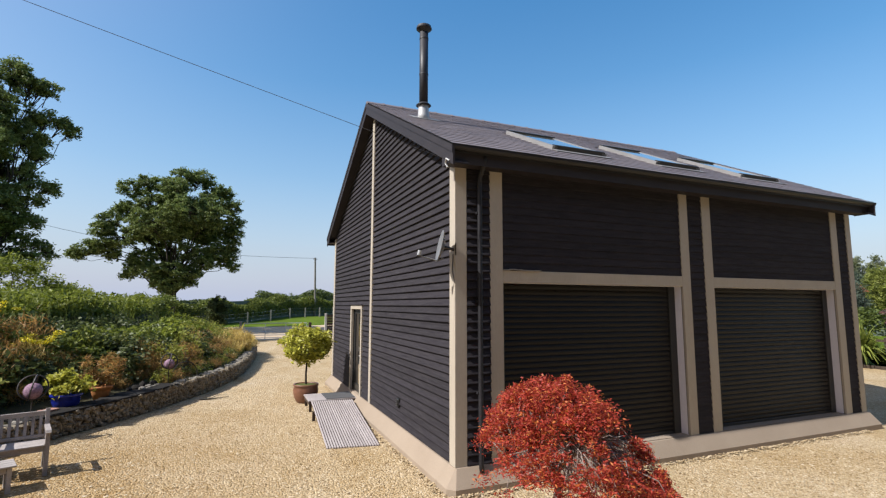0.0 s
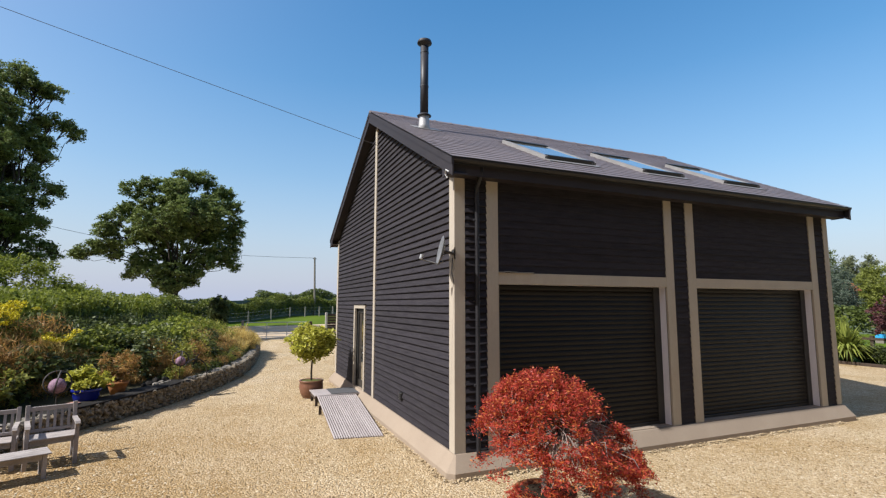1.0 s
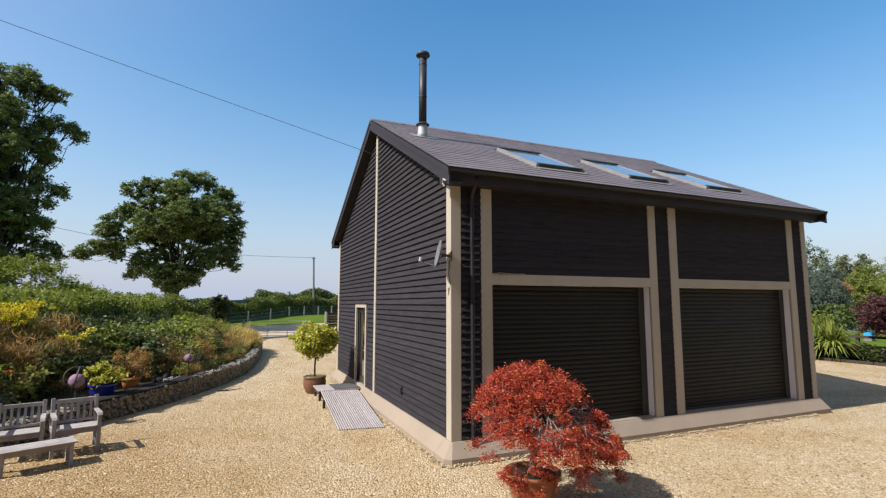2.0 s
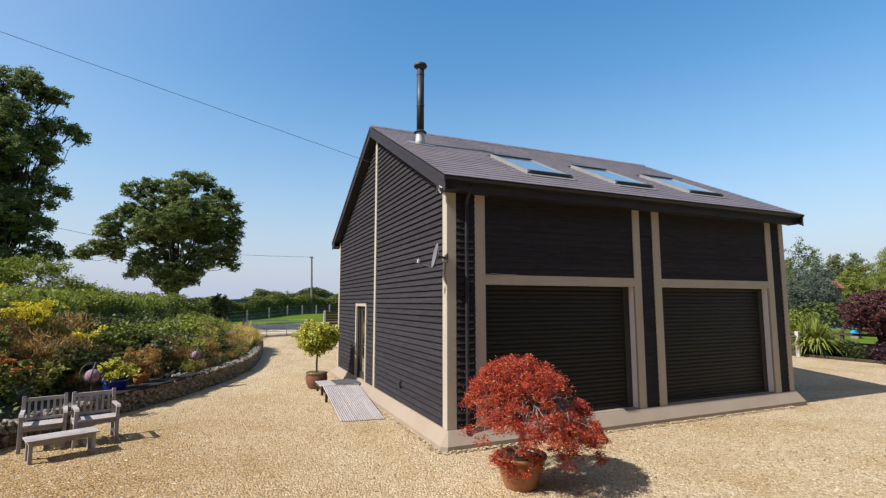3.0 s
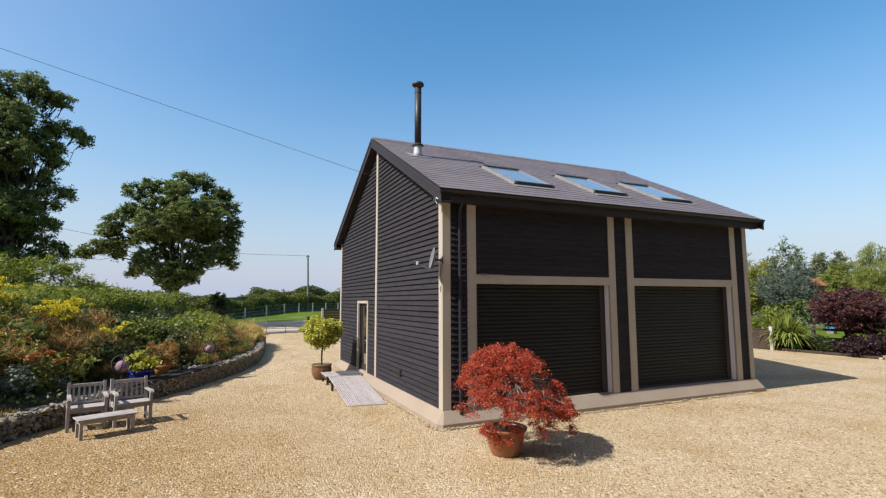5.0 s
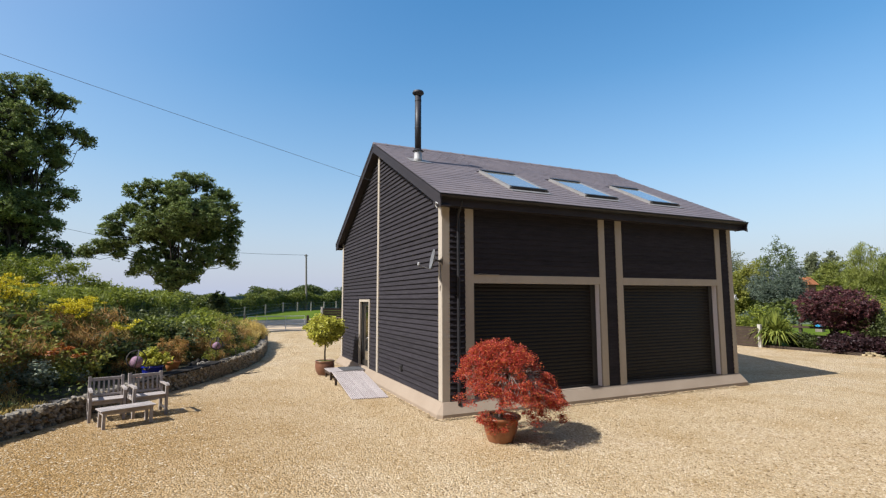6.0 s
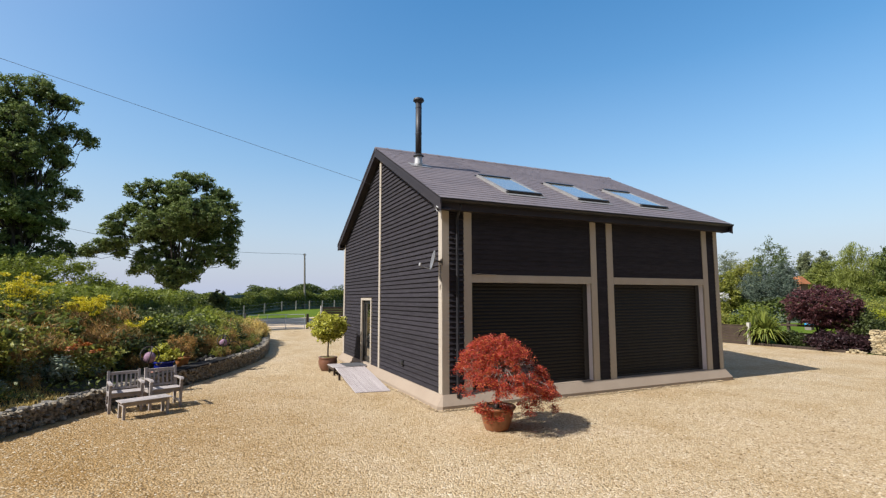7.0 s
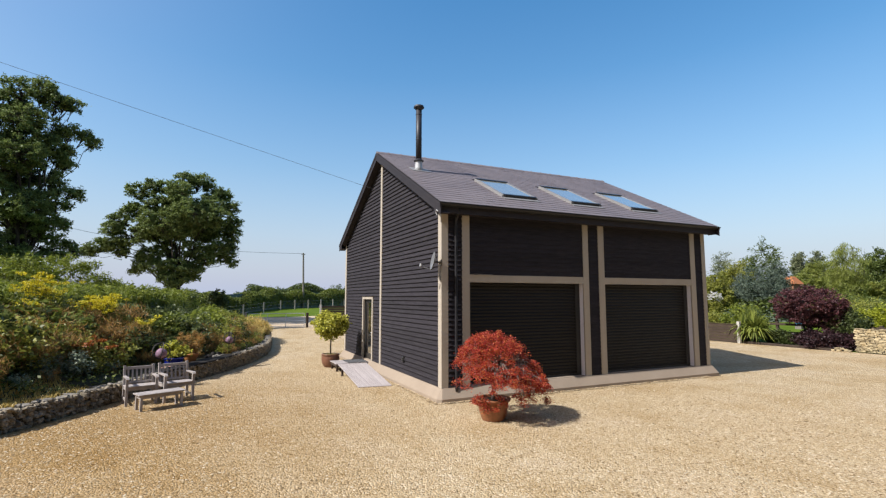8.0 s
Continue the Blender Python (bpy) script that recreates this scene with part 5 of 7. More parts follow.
RAGWORT = [head_mesh("flower_head", L_YELLOW, 0.018, 40 + k) for k in range(3)]
MONTBRETIA = [head_mesh("flower_head", L_ORANGE, 0.026, 50 + k) for k in range(2)]
for count, i0, i1, d0, d1, lo, hi, heads in ((9, 49, 51, 3.6, 4.1, 0.95, 1.4, 11), (4, 46, 48, 3.2, 3.6, 0.6, 0.9, 7), (10, 53, 55.5, 2.8, 3.3, 0.9, 1.2, 10), (3, 56, 58, 2.1, 2.4, 0.6, 0.8, 5)):
    for k in range(count):
        flower_plant("ragwort", rp.uniform(i0, i1), rp.uniform(d0, d1), rp.uniform(lo, hi), rp.randint(heads - 3, heads + 1), RAGWORT, "yellow ragwort in flower on the bank", int(500 + 20 * i0 + k))
for k in range(2):
    flower_plant("montbretia", rp.uniform(43.5, 46.5), rp.uniform(0.8, 1.3), rp.uniform(0.6, 0.8), 5, MONTBRETIA, "orange montbretia in flower among dark leaves", 960 + k)

# pale-leaved bushes at the back of the bank
for k, (x, y, h, r) in enumerate([(-9.0, 25.6, 2.3, 1.7), (-10.6, 24.2, 2.1, 1.6), (-7.4, 26.4, 1.0, 1.2), (-13.4, 22.0, 1.9, 1.6), (-4.6, 30.5, 0.6, 1.5), (-12.0, 25.5, 1.9, 1.5)]):
    rng = np.random.default_rng(640 + k)
    ob = thing("buddleia_bush", (x, y, 2.3), "pale green loose-leaved bush behind the bank", "bush")
    t = cloud(rng, 90, (x, y, 2.4 + h * 0.45), (r, r, h * 0.55), 0.4)
    child("foliage", leaf_data("foliage", clumped(rng, t, 62, (0.16, 0.16, 0.14)), 0.085, L_LIME if k != 4 else L_GREEN, rng, 0.3), ob)
    bm = bmesh.new()
    for q in t[:20]:
        limb(bm, (x, y, 1.9), q, 0.02, 0.006, 0.05, rng, 4)
    tagged(part("stem_tangle", bm, M_TWIG, ob), kind="stuff")


# ---- pots and their plants ----
def pot(name, x, y, z, profile, mat, soil_r, soil_z, soil_mat, label, category="plant pot"):
    ob = thing(name, (x, y, z), label, category)
    part("body", lathe(bmesh.new(), [(r, z + h) for r, h in profile], x, y, 36), mat, ob, "", True)
    part("soil", lathe(bmesh.new(), [(0.001, z + soil_z + 0.012), (soil_r * 0.6, z + soil_z + 0.01), (soil_r, z + soil_z)], x, y, 24), soil_mat, ob, "dark potting soil")
    return ob


MX, MY = 2.98, 4.32
pot("terracotta_pot", MX, MY, 0, [(0.0, 0.0), (0.215, 0.0), (0.235, 0.02), (0.29, 0.18), (0.32, 0.34), (0.325, 0.39), (0.36, 0.395), (0.368, 0.42), (0.36, 0.445), (0.325, 0.44), (0.305, 0.40), (0.29, 0.36)], M_TERRA, 0.305, 0.40, M_SOIL, "large glazed terracotta pot on the gravel")
BX, BY = 1.62, 13.55
pot("stoneware_pot", BX, BY, 0, [(0.0, 0.0), (0.20, 0.0), (0.23, 0.02), (0.295, 0.14), (0.325, 0.27), (0.322, 0.36), (0.30, 0.42), (0.325, 0.435), (0.33, 0.465), (0.315, 0.48), (0.29, 0.47), (0.285, 0.42)], M_BROWNPOT, 0.287, 0.455, M_MOSS, "brown glazed stoneware pot beside the ramp")
PX, PY, PZ = -3.36, 12.55, 0.42
pot("blue_pot", PX, PY, PZ, [(0.0, 0.0), (0.18, 0.0), (0.215, 0.04), (0.25, 0.14), (0.255, 0.23), (0.285, 0.245), (0.29, 0.28), (0.275, 0.30), (0.25, 0.28), (0.24, 0.24)], M_BLUEPOT, 0.25, 0.25, M_SOIL, "wide cobalt blue glazed pot on the wall top")
QX, QY, QZ = -2.93, 13.38, 0.43
pot("small_terracotta_pot", QX, QY, QZ, [(0.0, 0.0), (0.14, 0.0), (0.19, 0.17), (0.20, 0.23), (0.225, 0.235), (0.227, 0.29), (0.205, 0.295), (0.19, 0.25)], M_ORANGEPOT, 0.19, 0.255, M_SOIL, "small orange terracotta pot on the wall top")

# Japanese maple in the terracotta pot: an umbrella of drooping pads
rng = np.random.default_rng(31)
maple = thing("japanese_maple", (MX, MY, 0.40), "red-leaved weeping Japanese maple growing in a pot", "maple tree")
MC = np.array([MX + 0.06, MY - 0.02])
bm = bmesh.new()
pads = []
RIGHT = np.array([0.906, -0.424])
for k in range(520):
    a, rho = rng.uniform(0, 2 * math.pi), math.sqrt(rng.uniform(0.0, 1))
    off = np.array([math.cos(a), math.sin(a)])
    lean = 0.5 + 0.5 * float(off @ RIGHT)
    reach = 0.80 + 0.24 * lean
    z = 1.72 - (0.62 + 0.42 * lean) * rho ** (3.4 - 1.4 * lean) + rng.normal() * 0.035
    if rng.uniform() < 0.34:
        z -= rng.uniform(0.10, 0.42)
    q = (*(MC + off * reach * rho), max(z, 0.80 - 0.25 * lean))
    if noise.noise(Vector(q) * 4.2 + Vector((3, 1, 7))) > 0.005 - 0.24 * (z > 1.4):
        pads.append(q)
for k in range(34):
    a = rng.uniform(-0.7, 0.8) - 0.44
    far = rng.uniform(0.55, 1.14)
    pads.append((MX + 0.05 + math.cos(a) * far, MY + math.sin(a) * far * 0.9, rng.uniform(0.32, 0.85)))
for k in range(24):
    a, far = rng.uniform(2.2, 6.2), rng.uniform(0.18, 0.72)
    pads.append((MX + 0.05 + math.cos(a) * far, MY + math.sin(a) * far, rng.uniform(0.74, 1.02)))
for k in range(11):
    a = rng.uniform(2.6, 4.9)
    pads.append((MX + 0.36 * math.cos(a), MY + 0.37 * math.sin(a), rng.uniform(0.28, 0.52)))
pads = np.array(pads)
hub = Vector((MX + 0.03, MY, 0.86))
limb(bm, (MX, MY, 0.36), hub, 0.045, 0.032, 0.02, rng, 8)
forks = [hub + Vector((0.38 * math.cos(a) + 0.05, 0.38 * math.sin(a), 0.36 + 0.1 * math.sin(3 * a))) for a in (0.2, 1.2, 2.3, 3.3, 4.3, 5.3)]
for f in forks:
    limb(bm, hub, f, 0.026, 0.014, 0.05, rng, 6)
for q in pads[:-11]:
    q = Vector(q)
    f = min(forks, key=lambda w: (w - q).length)
    limb(bm, f, q + Vector((0, 0, -0.03)), 0.009, 0.003, 0.06, rng, 4)
part("trunk", bm, M_MAPLEBARK, maple, "grey twisting trunk and fine branches", True)
pts = clumped(rng, pads, 135, (0.070, 0.070, 0.036))
d = pts - np.repeat(pads, 135, axis=0)
pts[:, 2] -= 2.2 * (d[:, 0] ** 2 + d[:, 1] ** 2)
child("foliage", leaf_data("foliage", pts, 0.0205, L_MAPLE, rng, 0.32, 0.25), maple, "finely cut scarlet leaves")

# clipped bay standard
bay = thing("bay_tree", (BX, BY, 0.45), "clipped yellow-green bay standard in a pot", "tree")
bm = bmesh.new()
limb(bm, (BX, BY, 0.42), (BX + 0.01, BY, 1.28), 0.028, 0.022, 0.012, rng, 8)
t = cloud(rng, 135, (BX, BY, 1.52), (0.65, 0.65, 0.50), 0.4)
for q in t[:34]:
    limb(bm, (BX + 0.01, BY, 1.2), q, 0.012, 0.004, 0.03, rng, 4)
part("trunk", bm, M_BARK, bay, "bare straight stem")
child("foliage", leaf_data("foliage", clumped(rng, t, 34, (0.080, 0.080, 0.075)), 0.058, L_BAY, rng, 0.42), bay, "glossy yellow-green leaves")

for nm, x, y, z, r, h, mt, n, lab, slim, leaf in (("potted_shrub", PX + 0.04, PY, PZ + 0.25, 0.36, 0.46, L_BAY, 1400, "yellow-green shrub growing in the blue pot", 0.5, 0.05), ("potted_grass", QX - 0.05, QY + 0.16, QZ + 0.30, 0.46, 0.74, L_RUST, 2200, "rusty feathery plant growing in the small pot", 0.12, 0.07)):
    ob = thing(nm, (x, y, z), lab, "plant")
    t = cloud(rng, 36, (x, y, z + h * 0.5), (r, r, h * 0.5), 0.3)
    child("foliage", leaf_data("foliage", clumped(rng, t, n // 36, (0.06, 0.06, 0.06)), leaf, mt, rng, slim, 0, 0.4), ob)
    bm = bmesh.new()
    for q in t[:18]:
        limb(bm, (x, y, z - 0.03), q, 0.008, 0.003, 0.02, rng, 4)
    tagged(part("stem_tangle", bm, M_TWIG, ob), kind="stuff")


# ---- globes in iron hoops ----
def globe(x, y, z, r, hoop, foot, label):
    ob = thing("garden_globe", (x, y, foot), label, "garden ornament", "globes in iron hoops")
    bm = bmesh.new()
    bmesh.ops.create_uvsphere(bm, u_segments=28, v_segments=18, radius=r, matrix=Matrix.Translation((x, y, z)))
    for v in bm.verts:
        v.co += (v.co - Vector((x, y, z))) * 0.05 * noise.noise(v.co * 9)
    part("globe", bm, M_ORB, ob, "mauve textured globe", True)
    for ang, tip in ((0.35, 0.25), (1.75, -0.2)):
        u = Vector((math.cos(ang), math.sin(ang), 0))
        w = Vector((-math.sin(ang) * tip, math.cos(ang) * tip, 1)).normalized()
        c = Vector((x, y, z + 0.07))
        bm = bmesh.new()
        tube(bm, [c + hoop * (math.cos(2 * math.pi * k / 28) * u + math.sin(2 * math.pi * k / 28) * w) for k in range(29)], [0.015] * 29, 6, False)
        part("hoop", bm, M_IRON, ob, "black iron hoop")
    part("stake", tube(bmesh.new(), [(x, y, foot - 0.05), (x, y, z + hoop)], [0.012, 0.012], 8), M_IRON, ob, "black iron stake")


globe(-3.62, 11.50, 0.94, 0.150, 0.225, 0.45, "large mauve globe in black iron hoops behind benches")
globe(-1.76, 14.90, 0.99, 0.130, 0.20, 0.42, "mauve globe in black iron hoops staked on the wall top")


# ---- garden seats ----
def bar(bm, a, b, w, t, side=Vector((1, 0, 0))):
    """A squared timber from a to b."""
    a, b = Vector(a), Vector(b)
    way = (b - a).normalized()
    s = (side - way * side.dot(way)).normalized()
    n = way.cross(s)
    ring = lambda p: [p + s * w / 2 + n * t / 2, p - s * w / 2 + n * t / 2, p - s * w / 2 - n * t / 2, p + s * w / 2 - n * t / 2]
    prism(bm, ring(a), ring(b))
    bmesh.ops.bevel(bm, geom=list(bm.edges), offset=0.004, segments=1, affect="EDGES")
    return bm


def garden_chair(width, label):
    chair = tagged(new("garden_chair"), label, "chair", "chairs by the wall")
    hw = width / 2
    loc = lambda nm, bm, lab="": part(nm, bm, M_TEAK, chair, lab, False, False)
    for s in (-1, 1):
        loc("front_leg", bar(bmesh.new(), (s * (hw - 0.03), -0.24, 0), (s * (hw - 0.03), -0.24, 0.60), 0.055, 0.055))
        bm = bmesh.new()
        bar(bm, (s * (hw - 0.03), 0.24, 0), (s * (hw - 0.03), 0.24, 0.42), 0.055, 0.055)
        loc("back_leg", bm)
        loc("back_post", bar(bmesh.new(), (s * (hw - 0.03), 0.24, 0.421), (s * (hw - 0.03), 0.325, 0.845), 0.055, 0.05))
        loc("side_rail", bar(bmesh.new(), (s * (hw - 0.03), -0.212, 0.38), (s * (hw - 0.03), 0.212, 0.36), 0.03, 0.07))
        loc("side_stretcher", bar(bmesh.new(), (s * (hw - 0.03), -0.212, 0.12), (s * (hw - 0.03), 0.212, 0.12), 0.028, 0.05))
        bm = bmesh.new()
        outline = [(-0.33, 0.600), (-0.30, 0.635), (-0.20, 0.642), (0.0, 0.63), (0.262, 0.625), (0.262, 0.60), (0.0, 0.603), (-0.24, 0.602), (-0.30, 0.585)]
        prism(bm, [(s * (hw - 0.03) - 0.031, y, z) for y, z in outline], [(s * (hw - 0.03) + 0.031, y, z) for y, z in outline])
        loc("armrest", bm)
    loc("front_rail", bar(bmesh.new(), (-hw + 0.06, -0.24, 0.375), (hw - 0.06, -0.24, 0.375), 0.03, 0.075, Vector((0, 1, 0))))
    for k in range(5):
        y = -0.245 + k * 0.112
        z = 0.425 - 0.02 * k / 4
        loc("seat_slat", bar(bmesh.new(), (-hw + (0.005 if k else 0.06), y, z), (hw - (0.005 if k else 0.06), y, z), 0.092, 0.022, Vector((0, 1, 0))))
    loc("top_rail", bar(bmesh.new(), (-hw + 0.058, 0.316, 0.782), (hw - 0.058, 0.316, 0.782), 0.03, 0.066, Vector((0, 1, 0))))
    loc("lower_rail", bar(bmesh.new(), (-hw + 0.058, 0.250, 0.462), (hw - 0.058, 0.250, 0.462), 0.03, 0.045, Vector((0, 1, 0))))
    n = 6
    for k in range(n):
        x = -hw + 0.06 + (k + 0.5) * (width - 0.12) / n
        loc("back_slat", bar(bmesh.new(), (x, 0.255, 0.4855), (x, 0.309, 0.748), 0.038, 0.016))
    return chair


seat = garden_chair(0.64, "silver-grey weathered teak garden armchair on the gravel")
GROWN = Matrix.Diagonal((1.04, 1.02, 1.03, 1))
seat.matrix_basis = pose(-3.85, 9.33, 0, 0, 0, 14) @ GROWN
copy_thing(seat, pose(-3.09, 9.40, 0, 0, 0, 18) @ GROWN)

table = tagged(new("low_table"), "low silver-grey teak bench table before the chairs", "table")
for sx in (-1, 1):
    for sy in (-1, 1):
        part("leg", bar(bmesh.new(), (sx * 0.42, sy * 0.15, 0), (sx * 0.42, sy * 0.15, 0.345), 0.055, 0.055), M_TEAK, table, "", False, False)
    part("end_rail", bar(bmesh.new(), (sx * 0.42, -0.12, 0.30), (sx * 0.42, 0.12, 0.30), 0.03, 0.075), M_TEAK, table, "", False, False)
for sy in (-1, 1):
    part("apron", bar(bmesh.new(), (-0.39, sy * 0.15, 0.305), (0.39, sy * 0.15, 0.305), 0.03, 0.075, Vector((0, 1, 0))), M_TEAK, table, "", False, False)
for k in range(4):
    part("top_slat", bar(bmesh.new(), (-0.49, -0.165 + k * 0.11, 0.358), (0.49, -0.165 + k * 0.11, 0.358), 0.10, 0.024, Vector((0, 1, 0))), M_TEAK, table, "", False, False)
table.matrix_basis = Matrix.Translation((-3.37, 8.55, 0)) @ Matrix.Rotation(radians(23), 4, 'Z')


# ---- beyond the drive ----
def bar_between(name, a, b, r, mat, parent, label="", sides=8):
    return part(name, tube(bmesh.new(), [a, b], [r, r], sides), mat, parent, label)


gate = thing("field_gate", (2.5, 38.6, 0), "galvanised steel field gate across the lane, shut", "gate")
GA, GB = Vector((0.35, 38.7, 0)), Vector((4.75, 38.4, 0))
for z in (0.14, 0.34, 0.58, 0.88, 1.20):
    bar_between("rail", GA + Vector((0, 0, z)), GB + Vector((0, 0, z)), 0.022 if z < 1 else 0.028, M_GALV, gate)
for f in (0.0, 0.33, 0.66, 1.0):
    q = GA.lerp(GB, f)
    bar_between("upright", q + Vector((0, 0, -0.05)), q + Vector((0, 0, 1.20)), 0.024, M_GALV, gate)
for x, y, h, r, m, lab in ((0.12, 38.75, 1.35, 0.09, M_GREYWOOD, "weathered timber gate post"), (4.98, 38.35, 1.25, 0.10, M_FENCE, "dark timber gate post")):
    tagged(part("gate_post", boxed(x - r, x + r, y - r, y + r, -0.1, h, 0.02), m), lab + " beside the field gate", "post", "gate posts")

panel = thing("timber_fence", (7.6, 39.6, 0), "dark boarded fence beside the lane", "fence")
part("end_post", boxed(6.28, 6.44, 39.55, 39.71, 0, 1.9, 0.01), M_POST, panel, "pale concrete end post")
for k in range(8):
    part("board", boxed(6.45, 12.0, 39.6, 39.63, 0.12 + k * 0.21, 0.31 + k * 0.21), M_FENCE, panel)

fence = thing("field_fence", (6.2, 67, 0.7), "timber post and wire stock fence round the field", "fence")
line = [Vector((-9, 47)), Vector((0.9, 57.3)), Vector((6.2, 66.9)), Vector((16.6, 73)), Vector((34, 80))]
prev = None
for a, b in zip(line, line[1:]):
    n = max(2, int((b - a).length / (2.1 if a.x > 5 else 4.6)))
    for k in range(n):
        q = a.lerp(b, k / n)
        z = land(q.x, q.y)
        part("post", boxed(q.x - 0.07, q.x + 0.07, q.y - 0.07, q.y + 0.07, z - 0.2, z + 1.35), M_FIELDPOST, fence)
        now = Vector((q.x, q.y, z))
        if prev is not None:
            for h in (0.4, 0.8, 1.2):
                bar_between("wire", prev + Vector((0, 0, h)), now + Vector((0, 0, h)), 0.008, M_GALV, fence, "", 4)
        prev = now

pole_at = Vector((10.2, 72.6, land(10.2, 72.6)))
pole = thing("utility_pole", pole_at, "tall grey timber utility pole at the field edge", "pole")
part("shaft", tube(bmesh.new(), [pole_at - Vector((0, 0, 0.3)), pole_at + Vector((-0.22, 0, 8.45))], [0.17, 0.12], 10), M_GREYWOOD, pole)
part("cross_arm", boxed(pole_at.x - 0.5, pole_at.x + 0.06, pole_at.y - 0.06, pole_at.y + 0.06, pole_at.z + 8.2, pole_at.z + 8.29), M_GREYWOOD, pole)
A, B = pole_at + Vector((-0.22, 0, 8.35)), Vector((-36.0, 62.0, 15.6))
tagged(part("overhead_cable", tube(bmesh.new(), [A.lerp(B, k / 16) - Vector((0, 0, 2.5 * math.sin(math.pi * k / 16))) for k in range(17)], [0.022] * 17, 5), M_CABLE), "distant overhead cable running to the utility pole", "cable")


def hedge(name, points, width, height, mat, seed, n, leaf, label, core=M_HILL):
    """A grown-out hedge: a dark rough core clothed in leaves with an uneven top."""
    rng = np.random.default_rng(seed)
    pts = []
    bm = bmesh.new()
    for (x0, y0), (x1, y1) in zip(points, points[1:]):
        length = math.hypot(x1 - x0, y1 - y0)
        m = int(n * length)
        f = rng.uniform(0, 1, m)
        gx, gy = x0 + (x1 - x0) * f, y0 + (y1 - y0) * f
        bumpy = np.array([0.78 + 0.38 * noise.noise(Vector((a * 0.22, b * 0.22, seed))) for a, b in zip(gx, gy)])
        around = rng.uniform(-1.0, 1.0, m) * math.pi * 0.5
        skin = rng.uniform(0.82, 1.03, m)
        up = 0.12 + 0.88 * np.cos(around) ** 0.55 * skin
        off = np.sin(around) * width * 0.5 * skin
        nx, ny = -(y1 - y0) / length, (x1 - x0) / length
        gz = np.array([land(a, b) for a, b in zip(gx, gy)])
        pts.append(np.stack([gx + nx * off, gy + ny * off, gz + up * height * bumpy], 1))
        steps = max(2, int(length / 3))
        for k in range(steps):
            xa, ya, xb, yb = x0 + (x1 - x0) * k / steps, y0 + (y1 - y0) * k / steps, x0 + (x1 - x0) * (k + 1) / steps, y0 + (y1 - y0) * (k + 1) / steps
            h = height * 0.72
            w = width * 0.34
            prism(bm, [(xa - nx * w, ya - ny * w, land(xa, ya) - 0.1), (xa + nx * w, ya + ny * w, land(xa, ya) - 0.1), (xa, ya, land(xa, ya) + h)], [(xb - nx * w, yb - ny * w, land(xb, yb) - 0.1), (xb + nx * w, yb + ny * w, land(xb, yb) - 0.1), (xb, yb, land(xb, yb) + h)])
    ob = tagged(new(name, leaf_data(name, np.concatenate(pts), leaf, mat, rng, 0.6)), label, "hedge", kind="stuff")
    part("branches", bm, core, ob)
    return ob


hedge("field_hedge", [(-24, 50), (-8, 53), (0.5, 62), (5.5, 71), (16, 77.5), (34, 84), (60, 92)], 3.0, 3.3, L_GREEN, 3, 900, 0.11, "grown-out green hedge beyond the field")
hedge("field_hedge", [(2.5, 75), (9, 78), (17, 83.5), (27, 89)], 3.0, 4.1, L_HEDGE, 5, 620, 0.13, "uneven hedge rising behind the field hedge")
hedge("field_hedge", [(-26, 54), (-12, 59), (-1.5, 65)], 2.8, 3.2, L_DARK, 4, 420, 0.16, "dark shaded hedge behind the oak")


def round_tree(name, x, y, height, r, mat, seed, label, leaf=0.22, tips=150, per=24, low=0.25, slim=0.5, droop=0.0, stretch=1.0, spread=0.30):
    z0 = land(x, y)
    c = height * (low + (1 - low) * 0.5)
    hz = height * (1 - low) * 0.5
    return big_tree(name, (x, y, z0), [((0, 0, c), (r, r, hz), 0.6), ((r * 0.45, 0, c * 0.8), (r * 0.62, r * 0.6, hz * 0.6), 0.2), ((-r * 0.4, r * 0.2, c * 0.9), (r * 0.66, r * 0.6, hz * 0.7), 0.2)],
                    0.05 + height * 0.018, height * max(0.14, low), mat, seed, tips, per, leaf, (spread * r * 0.55, spread * r * 0.55, spread * hz * 0.6 * stretch), label, "tree", None, 0.35, slim, droop, 10)


for k, (x, y, h, r) in enumerate([(-1.9, 52.6, 3.1, 0.8), (8.1, 95.4, 3.9, 2.6), (15.3, 103.1, 4.1, 1.8), (22.6, 103.0, 4.2, 3.2), (3.0, 86.7, 2.8, 2.2), (24.9, 93.0, 3.4, 3.5)]):
    round_tree("field_tree", x, y, h, r, L_DARK if k == 0 else L_HEDGE, 700 + k, "round hedgerow tree on the skyline" if k else "dark round bush beside the field fence", 0.12, 130, 50, 0.05, spread=0.2)

